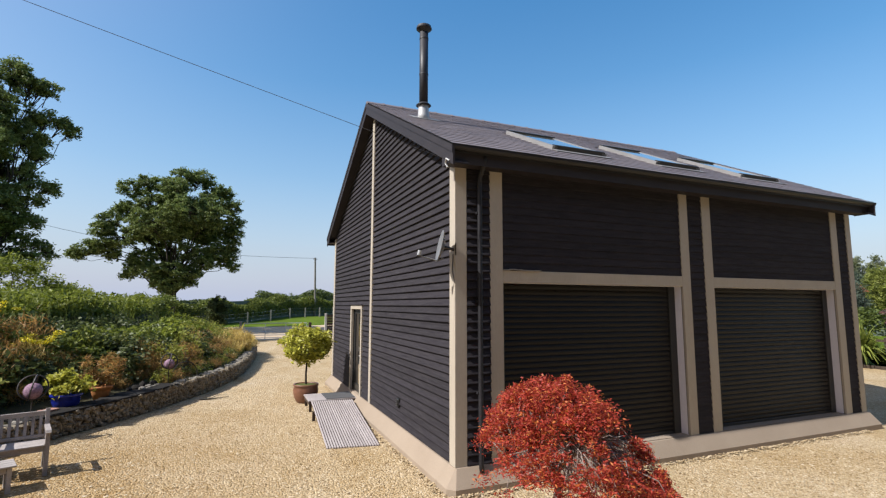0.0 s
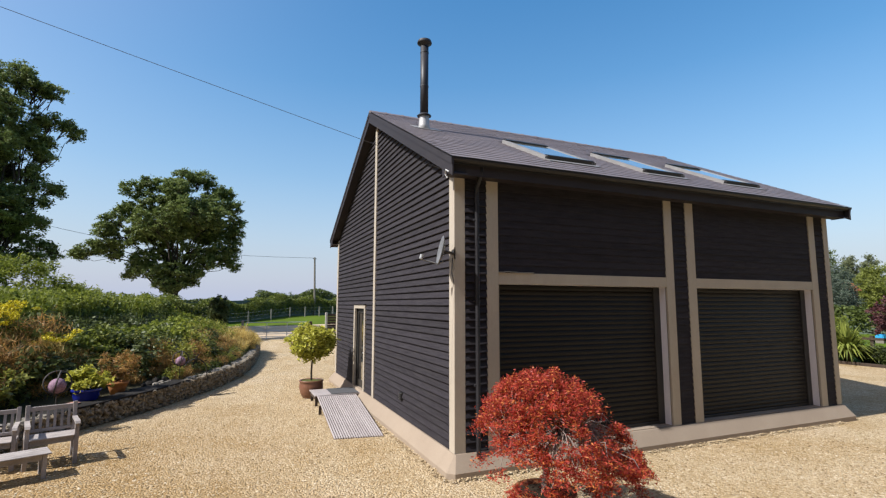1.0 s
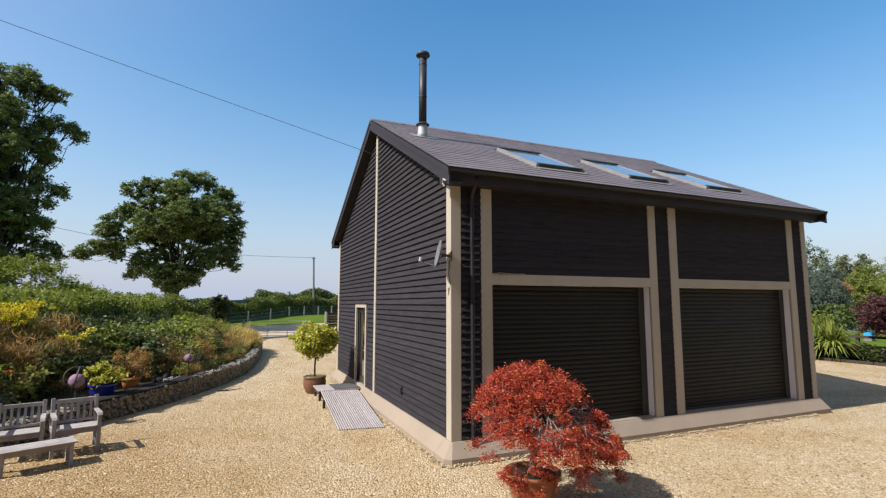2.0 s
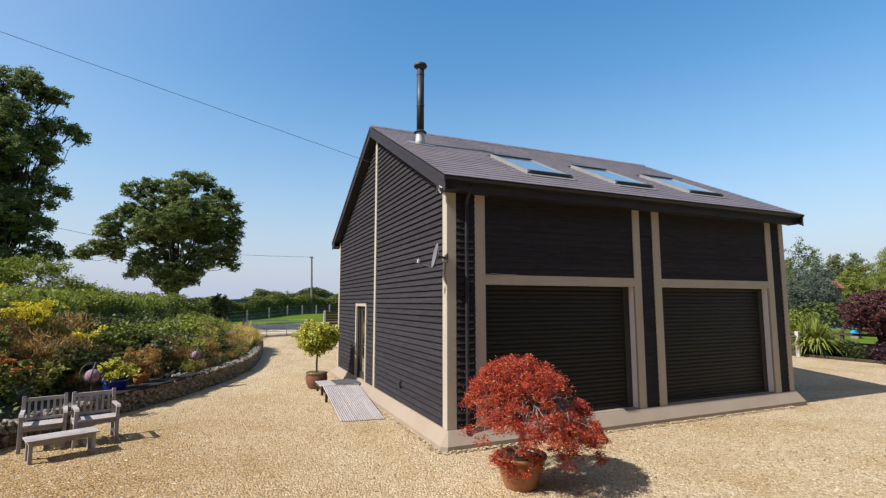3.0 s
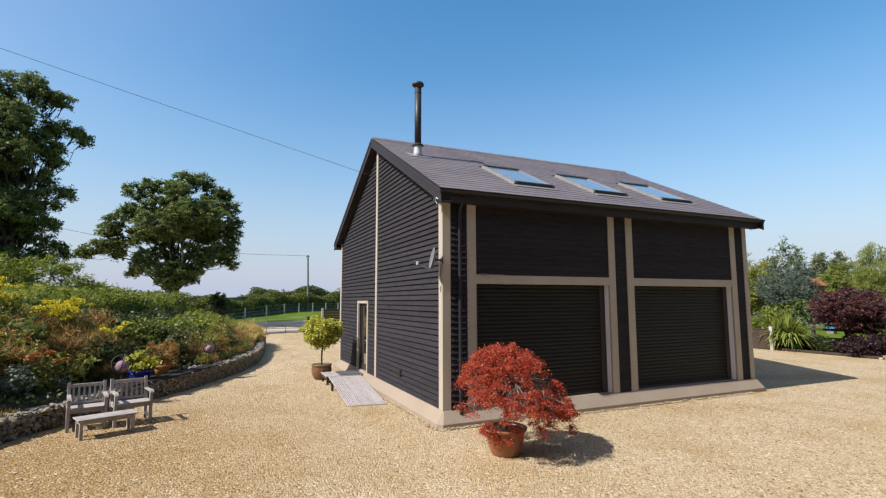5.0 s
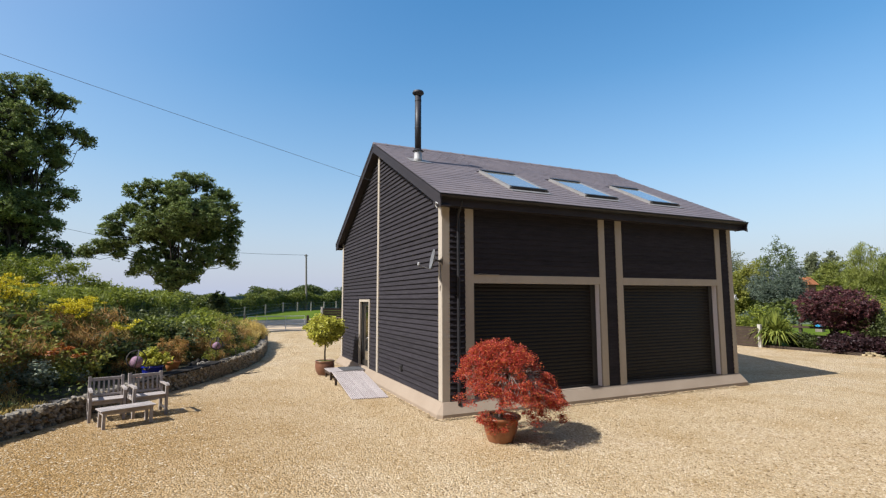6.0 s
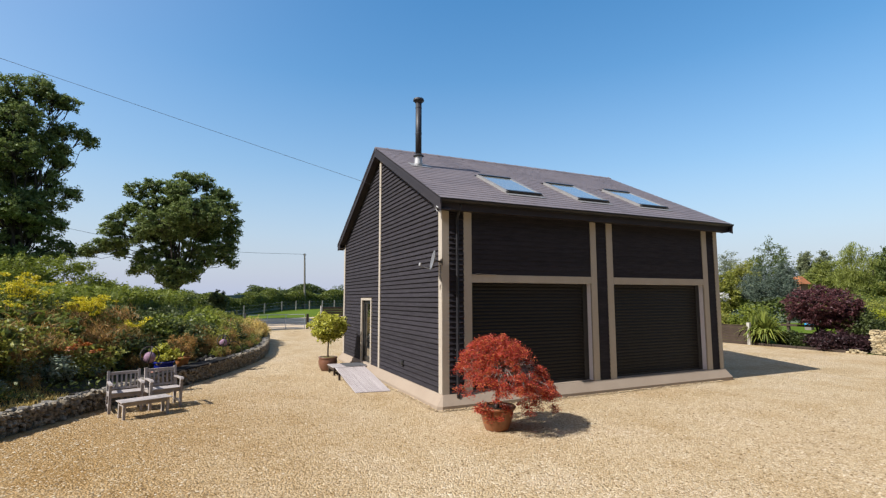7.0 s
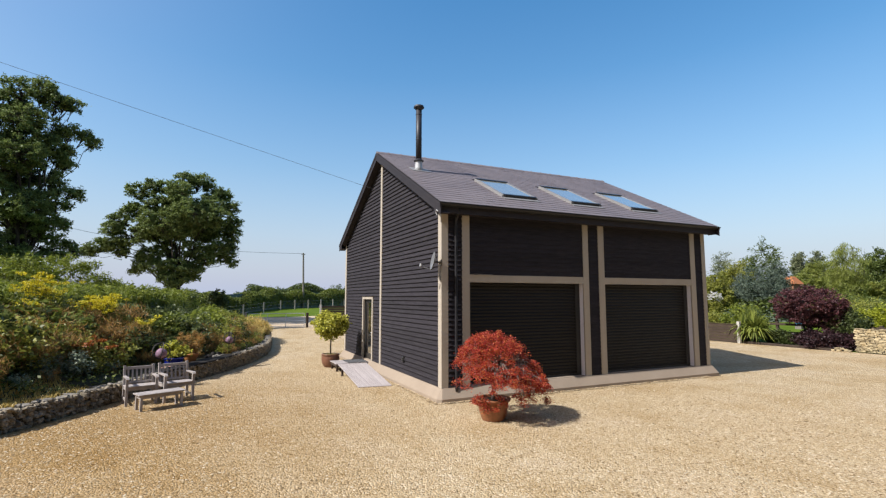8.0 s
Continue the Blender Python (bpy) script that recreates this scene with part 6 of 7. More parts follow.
# ---- right-hand boundary ----
low_fence = thing("boarded_fence", (24.0, 16, 0), "low brown boarded fence at the edge of the gravel", "fence")
FA, FBp = Vector((24.15, 21.5)), Vector((23.95, 13.25))
for k in range(3):
    a, b = FA.lerp(FBp, k / 3), FA.lerp(FBp, (k + 1) / 3)
    for j in range(6):
        z = 0.03 + j * 0.165
        part("board", prism(bmesh.new(), [(a.x, a.y, z), (a.x + 0.025, a.y, z), (a.x + 0.025, a.y, z + 0.155), (a.x, a.y, z + 0.155)], [(b.x, b.y, z), (b.x + 0.025, b.y, z), (b.x + 0.025, b.y, z + 0.155), (b.x, b.y, z + 0.155)]), M_FENCE, low_fence)
    part("capping", prism(bmesh.new(), [(a.x - 0.03, a.y, 1.02), (a.x + 0.06, a.y, 1.02), (a.x + 0.06, a.y, 1.05), (a.x - 0.03, a.y, 1.05)], [(b.x - 0.03, b.y, 1.02), (b.x + 0.06, b.y, 1.02), (b.x + 0.06, b.y, 1.05), (b.x - 0.03, b.y, 1.05)]), M_FENCE, low_fence)
part("end_post", boxed(23.86, 24.02, 13.02, 13.18, -0.05, 1.18, 0.012), M_POST, low_fence, "pale concrete end post")

edging = thing("timber_edging", (24.2, 11, 0), "low dark sleeper edging along the planting bed", "edging")
for k in range(4):
    y0 = 8.75 + k * 1.06
    part("sleeper", boxed(24.06, 24.26, y0, y0 + 1.04, -0.03, 0.12, 0.015), M_FENCE, edging)
rail = thing("post_and_rail_fence", (26.4, 11, 0), "brown post and rail fence behind the planting", "fence")
for k in range(6):
    y = 6.2 + k * 1.6
    part("post", boxed(26.6, 26.74, y, y + 0.14, -0.1, 1.15, 0.01), M_FENCE, rail)
for z in (0.5, 0.95):
    part("rail", boxed(26.56, 26.60, 6.0, 14.6, z, z + 0.12, 0.005), M_FENCE, rail)

# yucca clump
rng = np.random.default_rng(55)
yucca = thing("yucca", (24.75, 12.0, 0), "spiky yellow-green yucca clump at the edge of the gravel", "plant")
for cx, cy, n, ln in ((24.35, 13.05, 140, 1.1), (24.50, 12.55, 160, 1.2), (24.85, 12.85, 160, 1.45)):
    bm = bmesh.new()
    for k in range(n):
        a, e = rng.uniform(0, 2 * math.pi), rng.uniform(0.02, 1.6)
        L = ln * rng.uniform(0.7, 1.1)
        w = Vector((math.cos(a) * math.sin(e), math.sin(a) * math.sin(e), math.cos(e)))
        s = Vector((-math.sin(a), math.cos(a), 0)) * 0.04
        r0 = Vector((cx, cy, 0.60))
        m_, t_ = r0 + w * L * 0.6, r0 + w * L - Vector((0, 0, 0.42 * L * math.sin(e) ** 2))
        vs = [bm.verts.new(p) for p in (r0 - s, r0 + s, m_ + s * 1.1, m_ - s * 1.1, t_)]
        bm.faces.new(vs[:4])
        bm.faces.new((vs[3], vs[2], vs[4]))
    part("rosette", bm, L_YUCCA, yucca)
    part("stem", tube(bmesh.new(), [(cx, cy, -0.05), (cx, cy, 0.62)], [0.09, 0.07], 8), M_BARK, yucca)

# stone wall at the right
swall = thing("limestone_wall", (24.6, 4, 0), "cream dry-stone limestone wall at the edge of the gravel", "wall", kind="structure")
part("wall_core", boxed(24.50, 24.98, -8.0, 7.93, 0, 1.02), M_MORTAR, swall)
rw = random.Random(8)
stones_far = bmesh.new()
count = 0
stone_shapes = []
for v in range(6):
    bm = bmesh.new()
    bmesh.ops.create_cube(bm, size=1.0)
    bmesh.ops.bevel(bm, geom=list(bm.edges), offset=0.16, segments=1, affect="EDGES")
    for q in bm.verts:
        q.co += Vector((rw.uniform(-1, 1), rw.uniform(-1, 1), rw.uniform(-1, 1))) * 0.07
    stone_shapes.append(mesh_of("stone", bm, M_CREAMSTONE))
for row in range(15):
    z = 0.01 + row * 0.0715
    y = 7.98 + rw.uniform(-0.06, 0.05)
    while y > -8:
        L = rw.uniform(0.08, 0.27)
        if y > 4.9:
            piece("stone", stone_shapes[rw.randrange(6)], swall, Matrix.Translation((24.55 - 24.6 + rw.uniform(-0.03, 0.02), y - L / 2 - 4, z + 0.036 + rw.uniform(-0.014, 0.014))) @ Euler((rw.uniform(-0.12, 0.12), 0, 0)).to_matrix().to_4x4() @ Matrix.Diagonal((0.16, L * 0.98, 0.0715 * rw.uniform(0.75, 1.35), 1)))
        else:
            box(stones_far, 24.47 + rw.uniform(-0.03, 0.02), 24.6, y - L * 0.97, y, z, z + 0.067)
        y -= L
tagged(part("stones", stones_far, M_CREAMSTONE, swall), kind="stuff")
for k in range(20):
    a, rr = rw.uniform(0, 6.28), rw.uniform(0.05, 0.5)
    lump = rw.uniform(0.07, 0.14)
    tagged(placed(new("loose_stone", stone_shapes[k % 6]), (24.25 + 0.45 * math.cos(a) * rr, 8.5 + 0.9 * rr * math.sin(a), lump * 0.36 + (0.07 if rr < 0.26 else 0.0))), "loose cream limestone lump at the wall's foot", "stone", "loose stones").scale = (lump, lump * 1.2, lump * 0.75)

# purple plum, low purple shrub, and the garden beyond
big_tree("purple_plum_tree", (25.55, 10.6, 0), [((0, -0.22, 2.12), (1.6, 1.52, 0.92), 0.68), ((0.2, 0.6, 1.75), (1.2, 0.85, 0.5), 0.12), ((0.4, -0.95, 1.45), (1.1, 0.7, 0.65), 0.20)], 0.09, 0.8, L_PLUM, 81, 420, 66, 0.05, (0.13, 0.13, 0.10), "dark purple-leaved plum tree by the gravel", "tree", None, 0.3, 0.5, 0.0, 18)
rng = np.random.default_rng(66)


def bush(name, x, y, r, h, mat, label, n=2200, leaf=0.07, seed=0):
    g = np.random.default_rng(900 + seed)
    z = land(x, y)
    ob = thing(name, (x, y, z), label, "bush")
    t = cloud(g, 80, (x, y, z + h * 0.5), (r, r, h * 0.52), 0.5)
    t[:, 2] = np.maximum(t[:, 2], z + 0.05)
    child("foliage", leaf_data("foliage", clumped(g, t, n // 80, (r * 0.16, r * 0.16, h * 0.12)), leaf, mat, g, 0.5), ob)
    bm = bmesh.new()
    for q in t[:14]:
        limb(bm, (x, y, z - 0.05), q, 0.03, 0.008, 0.06, g, 4)
    tagged(part("stem_tangle", bm, M_TWIG, ob), kind="stuff")


for k, (nm, x, y, r, h, mt, lab) in enumerate([
    ("purple_bush", 25.0, 9.6, 1.1, 0.85, L_PURPLE, "low purple-leaved bush beside the edging"), ("purple_bush", 25.2, 8.8, 0.9, 0.75, L_PURPLE, "low purple-leaved bush beside the stone wall"),
    ("evergreen_bush", 26.2, 8.95, 0.95, 1.75, L_DARK, "dark evergreen bush between plum and stone wall"), ("golden_bush", 32.4, 11.2, 0.9, 1.62, L_GOLD, "yellow-green bush rising behind the stone wall"), ("golden_bush", 33.6, 10.4, 1.0, 1.75, L_GOLD, "bright bush rising behind the stone wall"), ("golden_bush", 34.2, 9.0, 1.3, 1.8, L_GOLD, "bright bush rising behind the stone wall"), ("golden_bush", 28.0, 1.4, 1.8, 2.0, L_GOLD, "bright bush rising behind the stone wall"),
    ("leafy_bush", 25.7, 14.0, 1.15, 2.0, L_LIME, "fresh green bush behind the yucca"), ("evergreen_bush", 25.7, 12.1, 0.65, 0.7, L_DARK, "low dark evergreen bush beside the yucca"), ("evergreen_bush", 25.6, 11.2, 0.55, 0.55, L_DARK, "low dark evergreen bush under the plum"), ("leafy_bush", 26.8, 16.6, 1.2, 1.5, L_OLIVE, "olive bush behind the low fence"),
    ("leafy_bush", 31.5, 18.0, 1.1, 1.7, L_CONIFER, "grey-green bush behind the low fence"), ("leafy_bush", 29.0, 20.5, 1.6, 1.5, L_OLIVE, "olive-green bush behind the low fence"), ("leafy_bush", 28.0, 23.5, 2.0, 2.0, L_HEDGE, "green bush behind the low fence"),
    ("leafy_bush", 33.5, 7.5, 1.6, 2.2, L_OLIVE, "green bush in the garden beyond"), ("leafy_bush", 38.0, 14.5, 2.2, 2.3, L_OLIVE, "green bush in the garden beyond"), ("leafy_bush", 44.0, 18.0, 2.2, 2.6, L_GREEN, "green bush in the garden beyond")]):
    bush(nm, x, y, r, h, mt, lab, 8000, 0.062, seed=k)


def flowering_bush(x, y, r, z0, z1, label, seed):
    """A green bush with white flowers over its crown."""
    g = np.random.default_rng(seed)
    base = land(x, y)
    ob = thing("flowering_bush", (x, y, base), label, "bush")
    t = cloud(g, 60, (x, y, (base + z1) / 2), (r, r, (z1 - base) * 0.5), 0.4)
    child("foliage", leaf_data("foliage", clumped(g, t, 50, (r * 0.17, r * 0.17, 0.12)), 0.06, L_OLIVE, g, 0.5), ob, "green leaves")
    t = cloud(g, 46, (x - 0.1, y - 0.05, (z0 + z1) / 2), (r, r, (z1 - z0) * 0.5), 0.6)
    child("blossom", leaf_data("blossom", clumped(g, t, 13, (0.10, 0.10, 0.07)), 0.05, L_WHITE, g, 0.7), ob, "white blossom")


flowering_bush(38.4, 24.9, 0.55, 2.1, 3.0, "white-flowered bush in the garden beyond", 71)
flowering_bush(50.6, 20.3, 0.6, 0.9, 1.9, "white-flowered bush beyond the plum", 72)
NEAR_TREES = [
    ("birch_tree", 54.3, 35.1, 7.6, 1.5, L_BIRCH, 0.20, "thin grey-green birch behind the garden", 0.40, 0.4, 0.09, 0.55),
    ("garden_tree", 40.5, 26.1, 4.4, 1.25, L_OLIVE, 0.06, "yellow-green garden tree behind the fence", 0.50, 0.1, 0.09, 1.0),
    ("garden_tree", 37.6, 27.2, 3.6, 1.4, L_LIME, 0.06, "bright green garden tree behind the fence", 0.50, 0.1, 0.09, 1.0),
    ("garden_tree", 60.7, 34.3, 8.8, 2.5, L_HEDGE, 0.15, "feathery green tree behind the conifer", 0.40, 0.2, 0.12, 0.8),
    ("blue_conifer", 46.2, 25.6, 5.1, 2.7, L_CONIFER, 0.04, "broad greyish conifer in the garden beyond", 0.22, 0.2, 0.10, 1.5),
    ("blue_conifer", 43.4, 25.0, 3.6, 2.0, L_CONIFER, 0.03, "low spreading greyish conifer in the garden", 0.22, 0.2, 0.10, 1.2),
    ("blue_conifer", 49.9, 26.1, 5.6, 1.0, L_CONIFER, 0.05, "greyish conifer in the garden beyond", 0.22, 0.1, 0.10, 1.0),
    ("garden_tree", 51.0, 31.1, 6.1, 1.8, L_OLIVE, 0.06, "olive-green tree behind the conifer", 0.40, 0.2, 0.10, 1.0)]
FAR_TREES = [
    ("garden_tree", 89.8, 46.1, 9.4, 1.2, L_BIRCH, 0.30, "slim grey tree in the distance", 0.50, 0.1, 0.15, 0.7),
    ("garden_tree", 92.6, 44.8, 9.8, 1.6, L_BIRCH, 0.30, "slim grey tree in the distance", 0.50, 0.1, 0.15, 0.7),
    ("garden_tree", 78.5, 37.1, 6.9, 3.3, L_WILLOW, 0.05, "yellow-green garden tree beyond the plum", 0.40, 0.3, 0.14, 1.4),
    ("willow_tree", 64.6, 27.0, 8.6, 2.0, L_WILLOW, 0.05, "weeping willow behind the purple plum", 0.14, 1.6, 0.17, 1.5),
    ("garden_tree", 86.8, 33.2, 9.0, 1.9, L_HEDGE, 0.20, "dark slender tree at the garden's edge", 0.50, 0.1, 0.15, 1.0),
    ("garden_tree", 69.7, 27.9, 3.6, 1.8, L_OLIVE, 0.05, "green tree beyond the stone wall", 0.50, 0.1, 0.12, 1.0),
    ("garden_tree", 71.7, 27.0, 3.9, 2.3, L_WILLOW, 0.05, "bright tree beyond the stone wall", 0.50, 0.1, 0.12, 1.2),
    ("garden_tree", 44.3, 31.0, 4.7, 2.2, L_OLIVE, 0.06, "green tree beyond the low fence", 0.50, 0.1, 0.11, 1.0)]
for k, (nm, x, y, h, r, mt, low, lab, sl, dr, lf, dense) in enumerate(NEAR_TREES + FAR_TREES):
    round_tree(nm, x, y, h * 0.98, r * 0.87, mt, 800 + k, lab, lf, int(210 * dense), 70, low, sl, dr, 1.0, 0.22)
hedge("garden_hedge", [(33, 44), (42, 26), (52, 12), (60, -10)], 3.0, 2.6, L_HEDGE, 6, 380, 0.16, "mixed green hedge closing the garden")

HX, HY = 68.1, 35.3
house = thing("tiled_cottage", (HX, HY, 0.6), "distant brick garden house with an orange clay tile roof", "house")
part("wall", boxed(HX - 0.8, HX + 0.8, HY - 0.8, HY + 0.8, 0.4, 4.3), M_BRICK, house)
bm = bmesh.new()
prism(bm, [(HX - 1.1, HY - 1.1, 4.28), (HX - 1.1, HY + 1.1, 4.28), (HX + 1.1, HY + 1.1, 4.28), (HX + 1.1, HY - 1.1, 4.28)], [(HX - 0.4, HY - 0.4, 5.3), (HX - 0.4, HY + 0.4, 5.3), (HX + 0.4, HY + 0.4, 5.3), (HX + 0.4, HY - 0.4, 5.3)])
part("roof", bm, M_TILE, house, "orange clay tile hipped roof")
cover = thing("blue_cover", (37.6, 17.6, 0.1), "bright blue plastic cover on a low timber base", "cover")
bm = bmesh.new()
prism(bm, [(37.3, 17.3, 0.35), (37.75, 17.3, 0.35), (37.75, 17.34, 0.72), (37.3, 17.34, 0.72)], [(37.3, 17.8, 0.35), (37.75, 17.8, 0.35), (37.75, 17.76, 0.68), (37.3, 17.76, 0.68)])
bmesh.ops.bevel(bm, geom=list(bm.edges), offset=0.05, segments=2, affect="EDGES")
part("sheet", bm, M_TARP, cover)
part("base", boxed(37.33, 37.72, 17.33, 17.77, -0.02, 0.36), M_GREYWOOD, cover)

bm = bmesh.new()
far = []
for k in range(60):
    x = 200 + 26 * k - 500
    far.append((bm.verts.new((x + 350, 520 - 0.25 * k * k * 0.2, 0)), bm.verts.new((x + 350, 540 - 0.25 * k * k * 0.2, 12 + 36 * math.exp(-((k - 41) / 7) ** 2) + 7 * noise.noise(Vector((k * 0.21, 0, 2))) + 1.4 * noise.noise(Vector((k * 1.7, 5, 2))))), bm.verts.new((x + 350, 760, 0))))
for a, b in zip(far, far[1:]):
    bm.faces.new((a[0], b[0], b[1], a[1]))
    bm.faces.new((a[1], b[1], b[2], a[2]))
tagged(part("far_hill", bm, M_HILL), "low wooded hills far off on the skyline", "hill", kind="structure")

# added behind the camera, unseen: a tall leafy block that cuts the sky light
hedge("unseen_sky_block", [(-36, -15.5), (46, -15.5)], 5.0, 19.0, L_DARK, 9, 420, 0.34, "added unseen dark leafy block cutting sky light off the barn front")

# ---- stones of the retaining wall ----
rw = random.Random(12)
flints = []
for v in range(10):
    bm = bmesh.new()
    bmesh.ops.create_cube(bm, size=0.92)
    bmesh.ops.bevel(bm, geom=list(bm.edges), offset=0.17, segments=1, affect="EDGES")
    sx = Vector((rw.uniform(0, 9), rw.uniform(0, 9), v))
    for q in bm.verts:
        q.co *= 1 + 0.5 * noise.noise(q.co * 2.3 + sx)
    flints.append(mesh_of("stone", bm, M_STONE))
pale = []
for v in range(6):
    me = flints[v].copy()
    me.materials.clear()
    me.materials.append(M_COPING)
    pale.append(me)
base_r = Vector(retaining.location)
loose = bmesh.new()
made = 0
for i in range(8, WAY_LEN - 2):
    p, w = WAY[i]
    n = Vector((-w.y, w.x, 0))
    top = wall_top(i)
    near = 32 <= i <= 50
    for row in range(6):
        h = top / 6
        along = 0.0
        while along < 0.25:
            L = rw.uniform(0.05, 0.125)
            c = p + w * (along + rw.uniform(-0.02, 0.02)) + n * (0.075 + rw.uniform(-0.035, 0.03)) + Vector((0, 0, (row + 0.5) * h + rw.uniform(-0.02, 0.02)))
            m = Matrix.Translation(c) @ Matrix.Rotation(math.atan2(w.y, w.x), 4, "Z") @ Euler((rw.uniform(-0.4, 0.4), rw.uniform(-0.4, 0.4), rw.uniform(-0.4, 0.4))).to_matrix().to_4x4() @ Matrix.Diagonal((L * 1.05, rw.uniform(0.10, 0.18), h * rw.uniform(0.95, 1.4), 1))
            if near and made < 300:
                piece("stone", flints[rw.randrange(10)], retaining, Matrix.Translation(-base_r) @ m)
                made += 1
            else:
                src = flints[rw.randrange(10)]
                vs = [loose.verts.new(m @ q.co) for q in src.vertices]
                for f in src.polygons:
                    loose.faces.new([vs[j] for j in f.vertices])
            along += L
tagged(part("stones", loose, M_STONE, retaining), kind="stuff")
for i in range(14, WAY_LEN - 3):
    if 49 <= i <= 63:
        continue
    for _ in range(2):
        p, w = WAY[i]
        n = Vector((-w.y, w.x, 0))
        q = p + w * rw.uniform(0, 0.25) + n * rw.uniform(0.10, 0.30)
        piece("coping_stone", pale[rw.randrange(6)], retaining, Matrix.Translation(-base_r) @ Matrix.Translation((q.x, q.y, wall_top(i) - 0.015)) @ Matrix.Rotation(rw.uniform(0, 6.28), 4, "Z") @ Matrix.Diagonal((rw.uniform(0.12, 0.24), rw.uniform(0.10, 0.18), rw.uniform(0.07, 0.12), 1)))
for k, i in enumerate(range(49, 65, 2)):
    p, w = WAY[i]
    n = Vector((-w.y, w.x, 0))
    q = p + n * 0.22 + w * 0.25
    bm = boxed(-0.29, 0.29, -0.20, 0.30 + 0.05 * (k % 3), -0.018, 0.018, 0.008)
    slab = mesh_of("slate_slab", bm, M_SLATEROCK)
    piece("slate_slab", slab, retaining, Matrix.Translation(-base_r) @ Matrix.Translation((q.x, q.y, wall_top(i) + 0.02)) @ Matrix.Rotation(math.atan2(w.y, w.x) + rw.uniform(-0.06, 0.06), 4, "Z"), "dark flat slate slab")

# pale stones and a shard lying on the slate shelf
for k, (x, y, r) in enumerate([(-2.22, 14.05, 0.075), (-2.10, 14.18, 0.055), (-2.28, 14.24, 0.07), (-2.02, 14.36, 0.05), (-2.16, 14.46, 0.08), (-1.98, 14.62, 0.055), (-3.48, 11.80, 0.05)]):
    me = pale[k % 6]
    ob = tagged(placed(new("pale_stone", me), (x, y, wall_top(58) + 0.05)), "small white stone lying on the slate slabs", "stone", "pale stones")
    ob.scale = (r * 2, r * 1.6, r * 1.2)

tile = tagged(part("clay_tile", boxed(-0.15, 0.15, -0.10, 0.10, 0.0, 0.03, 0.006), M_PINKTILE), "flat pinkish clay tile lying on the slate shelf", "tile")
tile.matrix_basis = pose(-3.50, 12.02, wall_top(52) + 0.04, 0, 0, 58)

# dark rocks heaped behind the white stones
for k, (x, y, r, h) in enumerate([(-2.38, 14.22, 0.10, 0.07), (-2.28, 14.50, 0.09, 0.10), (-2.08, 14.78, 0.10, 0.08), (-2.48, 13.98, 0.08, 0.06)]):
    rk = random.Random(70 + k)
    bm = bmesh.new()
    bmesh.ops.create_icosphere(bm, subdivisions=2, radius=1.0)
    for v in bm.verts:
        v.co = v.co * (1 + 0.35 * noise.noise(v.co * 1.3 + Vector((k * 5, 2, 1))))
        v.co = Vector((v.co.x * r, v.co.y * r * 0.8, v.co.z * h))
    rock = tagged(placed(new("dark_rock", mesh_of("dark_rock", bm, M_SLATEROCK)), (x, y, wall_top(58) + 0.04 + h * 0.4)), "dark angular slate rock heaped behind the shelf", "rock", "dark rocks")
    rock.rotation_euler = (0, 0, rk.uniform(0, 6.28))

# half-hoop plant support on the bank
prop = thing("plant_support", (-1.42, 15.45, 0.46), "rusty half-hoop plant support above the wall", "plant support")
HOOP = [Vector((-1.42 + 0.30 * math.cos(a), 15.45 + 0.12 * math.cos(a), 0.62 + 0.36 * math.sin(a))) for a in [math.pi * k / 14 for k in range(15)]]
part("hoop", tube(bmesh.new(), HOOP, [0.012] * 15, 6, False), M_IRON, prop)
for p in (HOOP[0], HOOP[-1]):
    part("leg", tube(bmesh.new(), [p, Vector((p.x, p.y, 0.35))], [0.011, 0.011], 6), M_IRON, prop)

# a fallen stick on the drive
rng = np.random.default_rng(17)
stick = thing("fallen_stick", (-0.65, 14.95, 0), "thin dark fallen stick lying on the gravel", "stick")
bm = bmesh.new()
limb(bm, (-0.98, 14.84, 0.015), (-0.27, 15.0, 0.03), 0.014, 0.007, 0.02, rng, 6)
part("stem", bm, M_BARK, stick)
bm = bmesh.new()
limb(bm, (-0.76, 14.9, 0.02), (-0.48, 15.12, 0.08), 0.008, 0.004, 0.015, rng, 5)
part("twig", bm, M_BARK, stick)

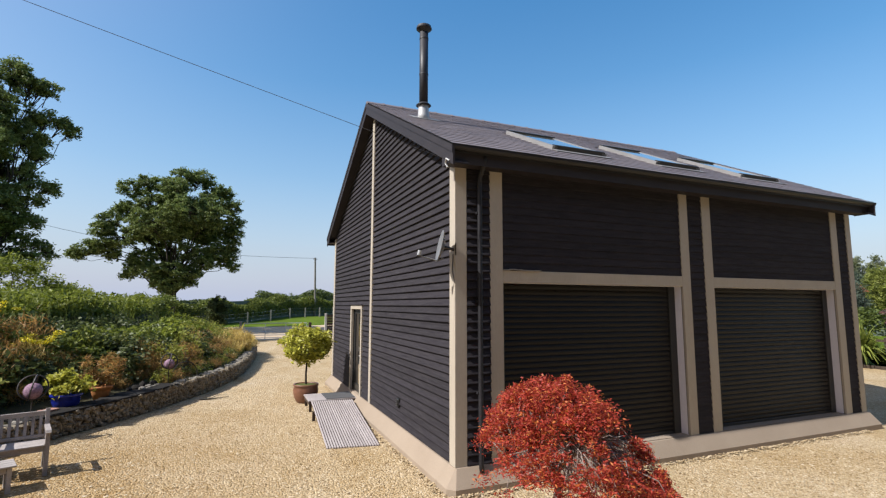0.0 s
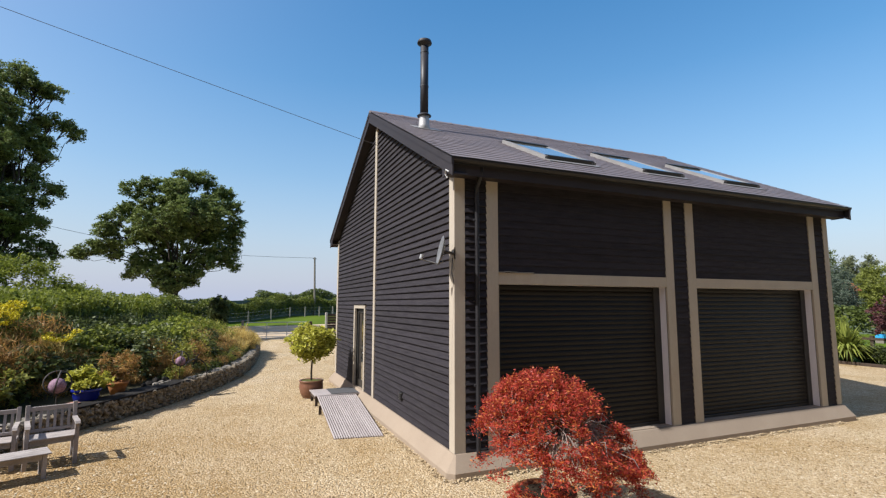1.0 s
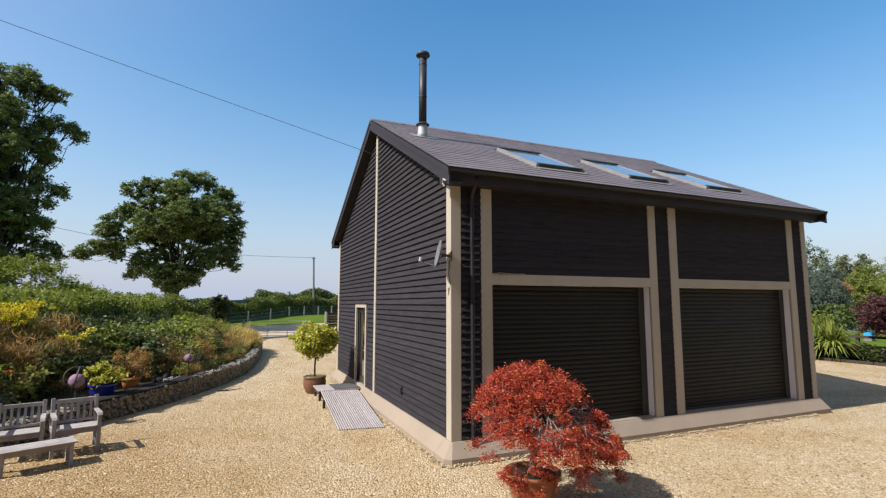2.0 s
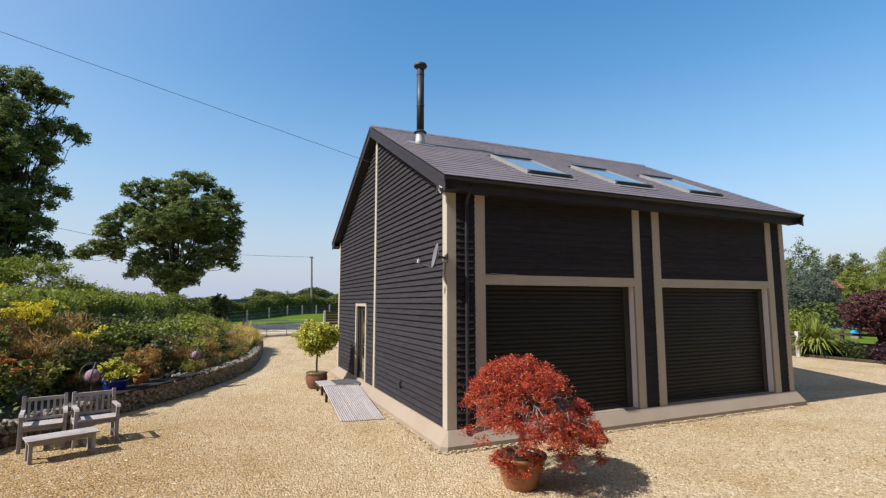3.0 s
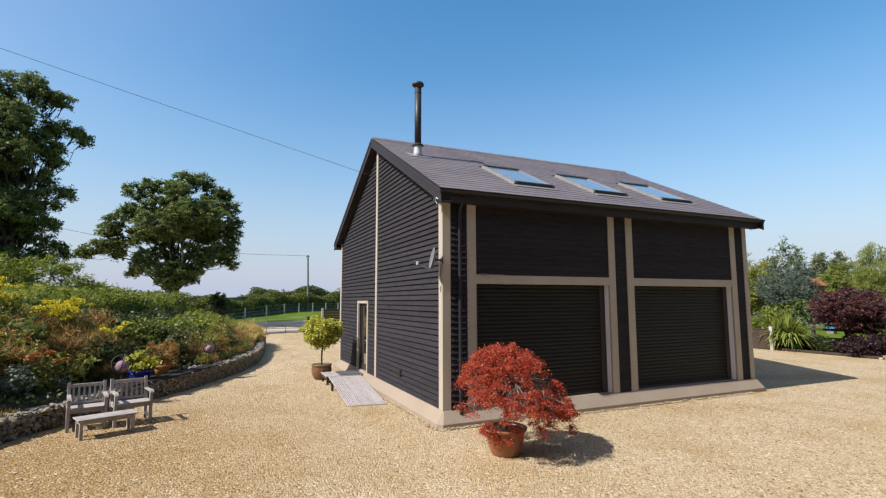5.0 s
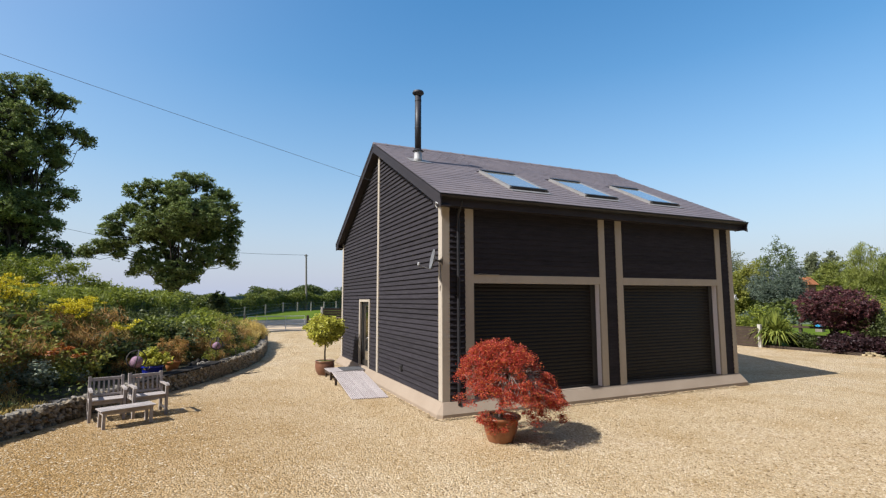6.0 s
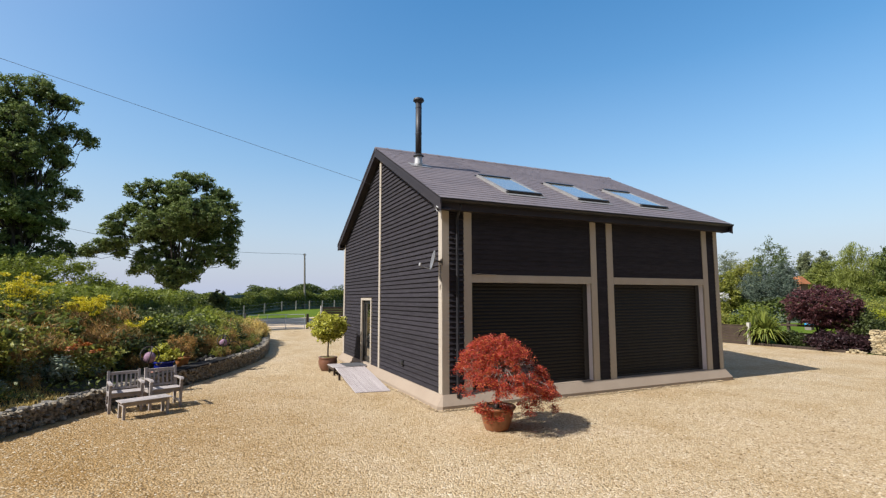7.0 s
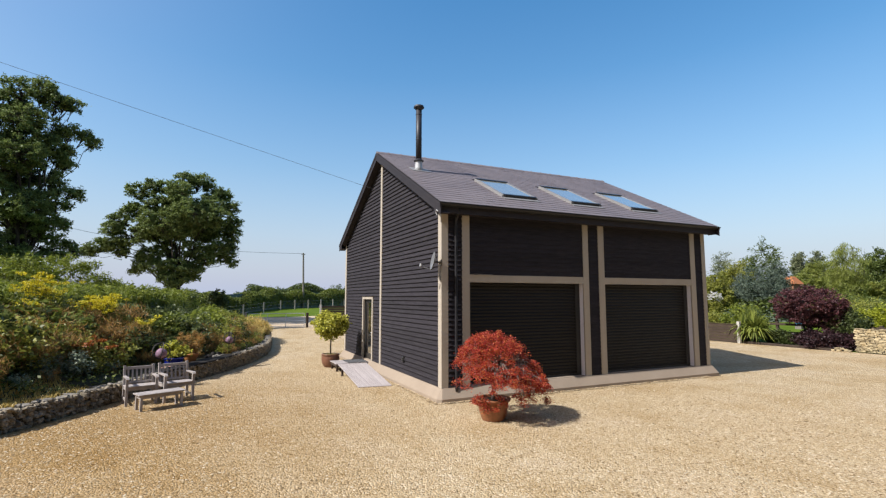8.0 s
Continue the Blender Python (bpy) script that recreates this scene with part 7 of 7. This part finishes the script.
# ---- loose pebbles on the drive ----
rg = np.random.default_rng(404)
N = 84000
gx, gy = rg.uniform(-6.5, 10.5, N), -1.6 + 16.0 * rg.uniform(0, 1, N) ** 1.25
keep = ~((gx > XL - 0.2) & (gy > YF - 0.2))
for i in range(20, 78):
    p, w = WAY[i]
    keep &= ~((gx - p.x) * -w.y + (gy - p.y) * w.x > -0.02) | ((gx - p.x) ** 2 + (gy - p.y) ** 2 > 4)
gx, gy = gx[keep], gy[keep]
# a drift of pebbles against the foot of the plinth
M = 5200
along = rg.uniform(0, 19.2, M)
off = 0.20 + np.abs(rg.normal(size=M)) * 0.055 - 0.012
ex = np.where(along < 9.8, XL - off, XL - 0.2 + along - 9.8)
ey = np.where(along < 9.8, YF - 0.2 + along, YF - off)
gx, gy = np.concatenate([gx, ex]), np.concatenate([gy, ey])
n = len(gx)
size = 0.006 + 0.018 * rg.uniform(0, 1, (n, 1)) ** 2.0
heap = np.where(np.arange(n) < n - M, 0.0, rg.uniform(0.0, 0.035, n))
turn = rg.uniform(0, 6.28, n)
ca, sa = np.cos(turn)[:, None], np.sin(turn)[:, None]
shape = np.array([[1.3, 0, 0.2], [0.1, 1.0, 0.1], [-1.2, 0.1, 0.25], [0, -0.9, 0.15], [0.1, 0, 0.75]])
lx, ly, lz = shape[:, 0][None] * size, shape[:, 1][None] * size, shape[:, 2][None] * size
verts = np.stack([gx[:, None] + lx * ca - ly * sa, gy[:, None] + lx * sa + ly * ca, lz + heap[:, None]], 2).reshape(-1, 3)
tri = np.array([[0, 1, 4], [1, 2, 4], [2, 3, 4], [3, 0, 4]])
loops = (np.arange(n)[:, None, None] * 5 + tri[None]).reshape(-1)
me = bpy.data.meshes.new("pebbles")
me.vertices.add(n * 5)
me.vertices.foreach_set("co", verts.ravel())
me.loops.add(n * 12)
me.loops.foreach_set("vertex_index", loops.astype(np.int32))
me.polygons.add(n * 4)
me.polygons.foreach_set("loop_start", np.arange(0, n * 12, 3, dtype=np.int32))
me.update(calc_edges=True)
me.materials.append(M_PEBBLE)
stuff("gravel_pebbles", me, "loose golden pebbles scattered on the drive", "gravel")
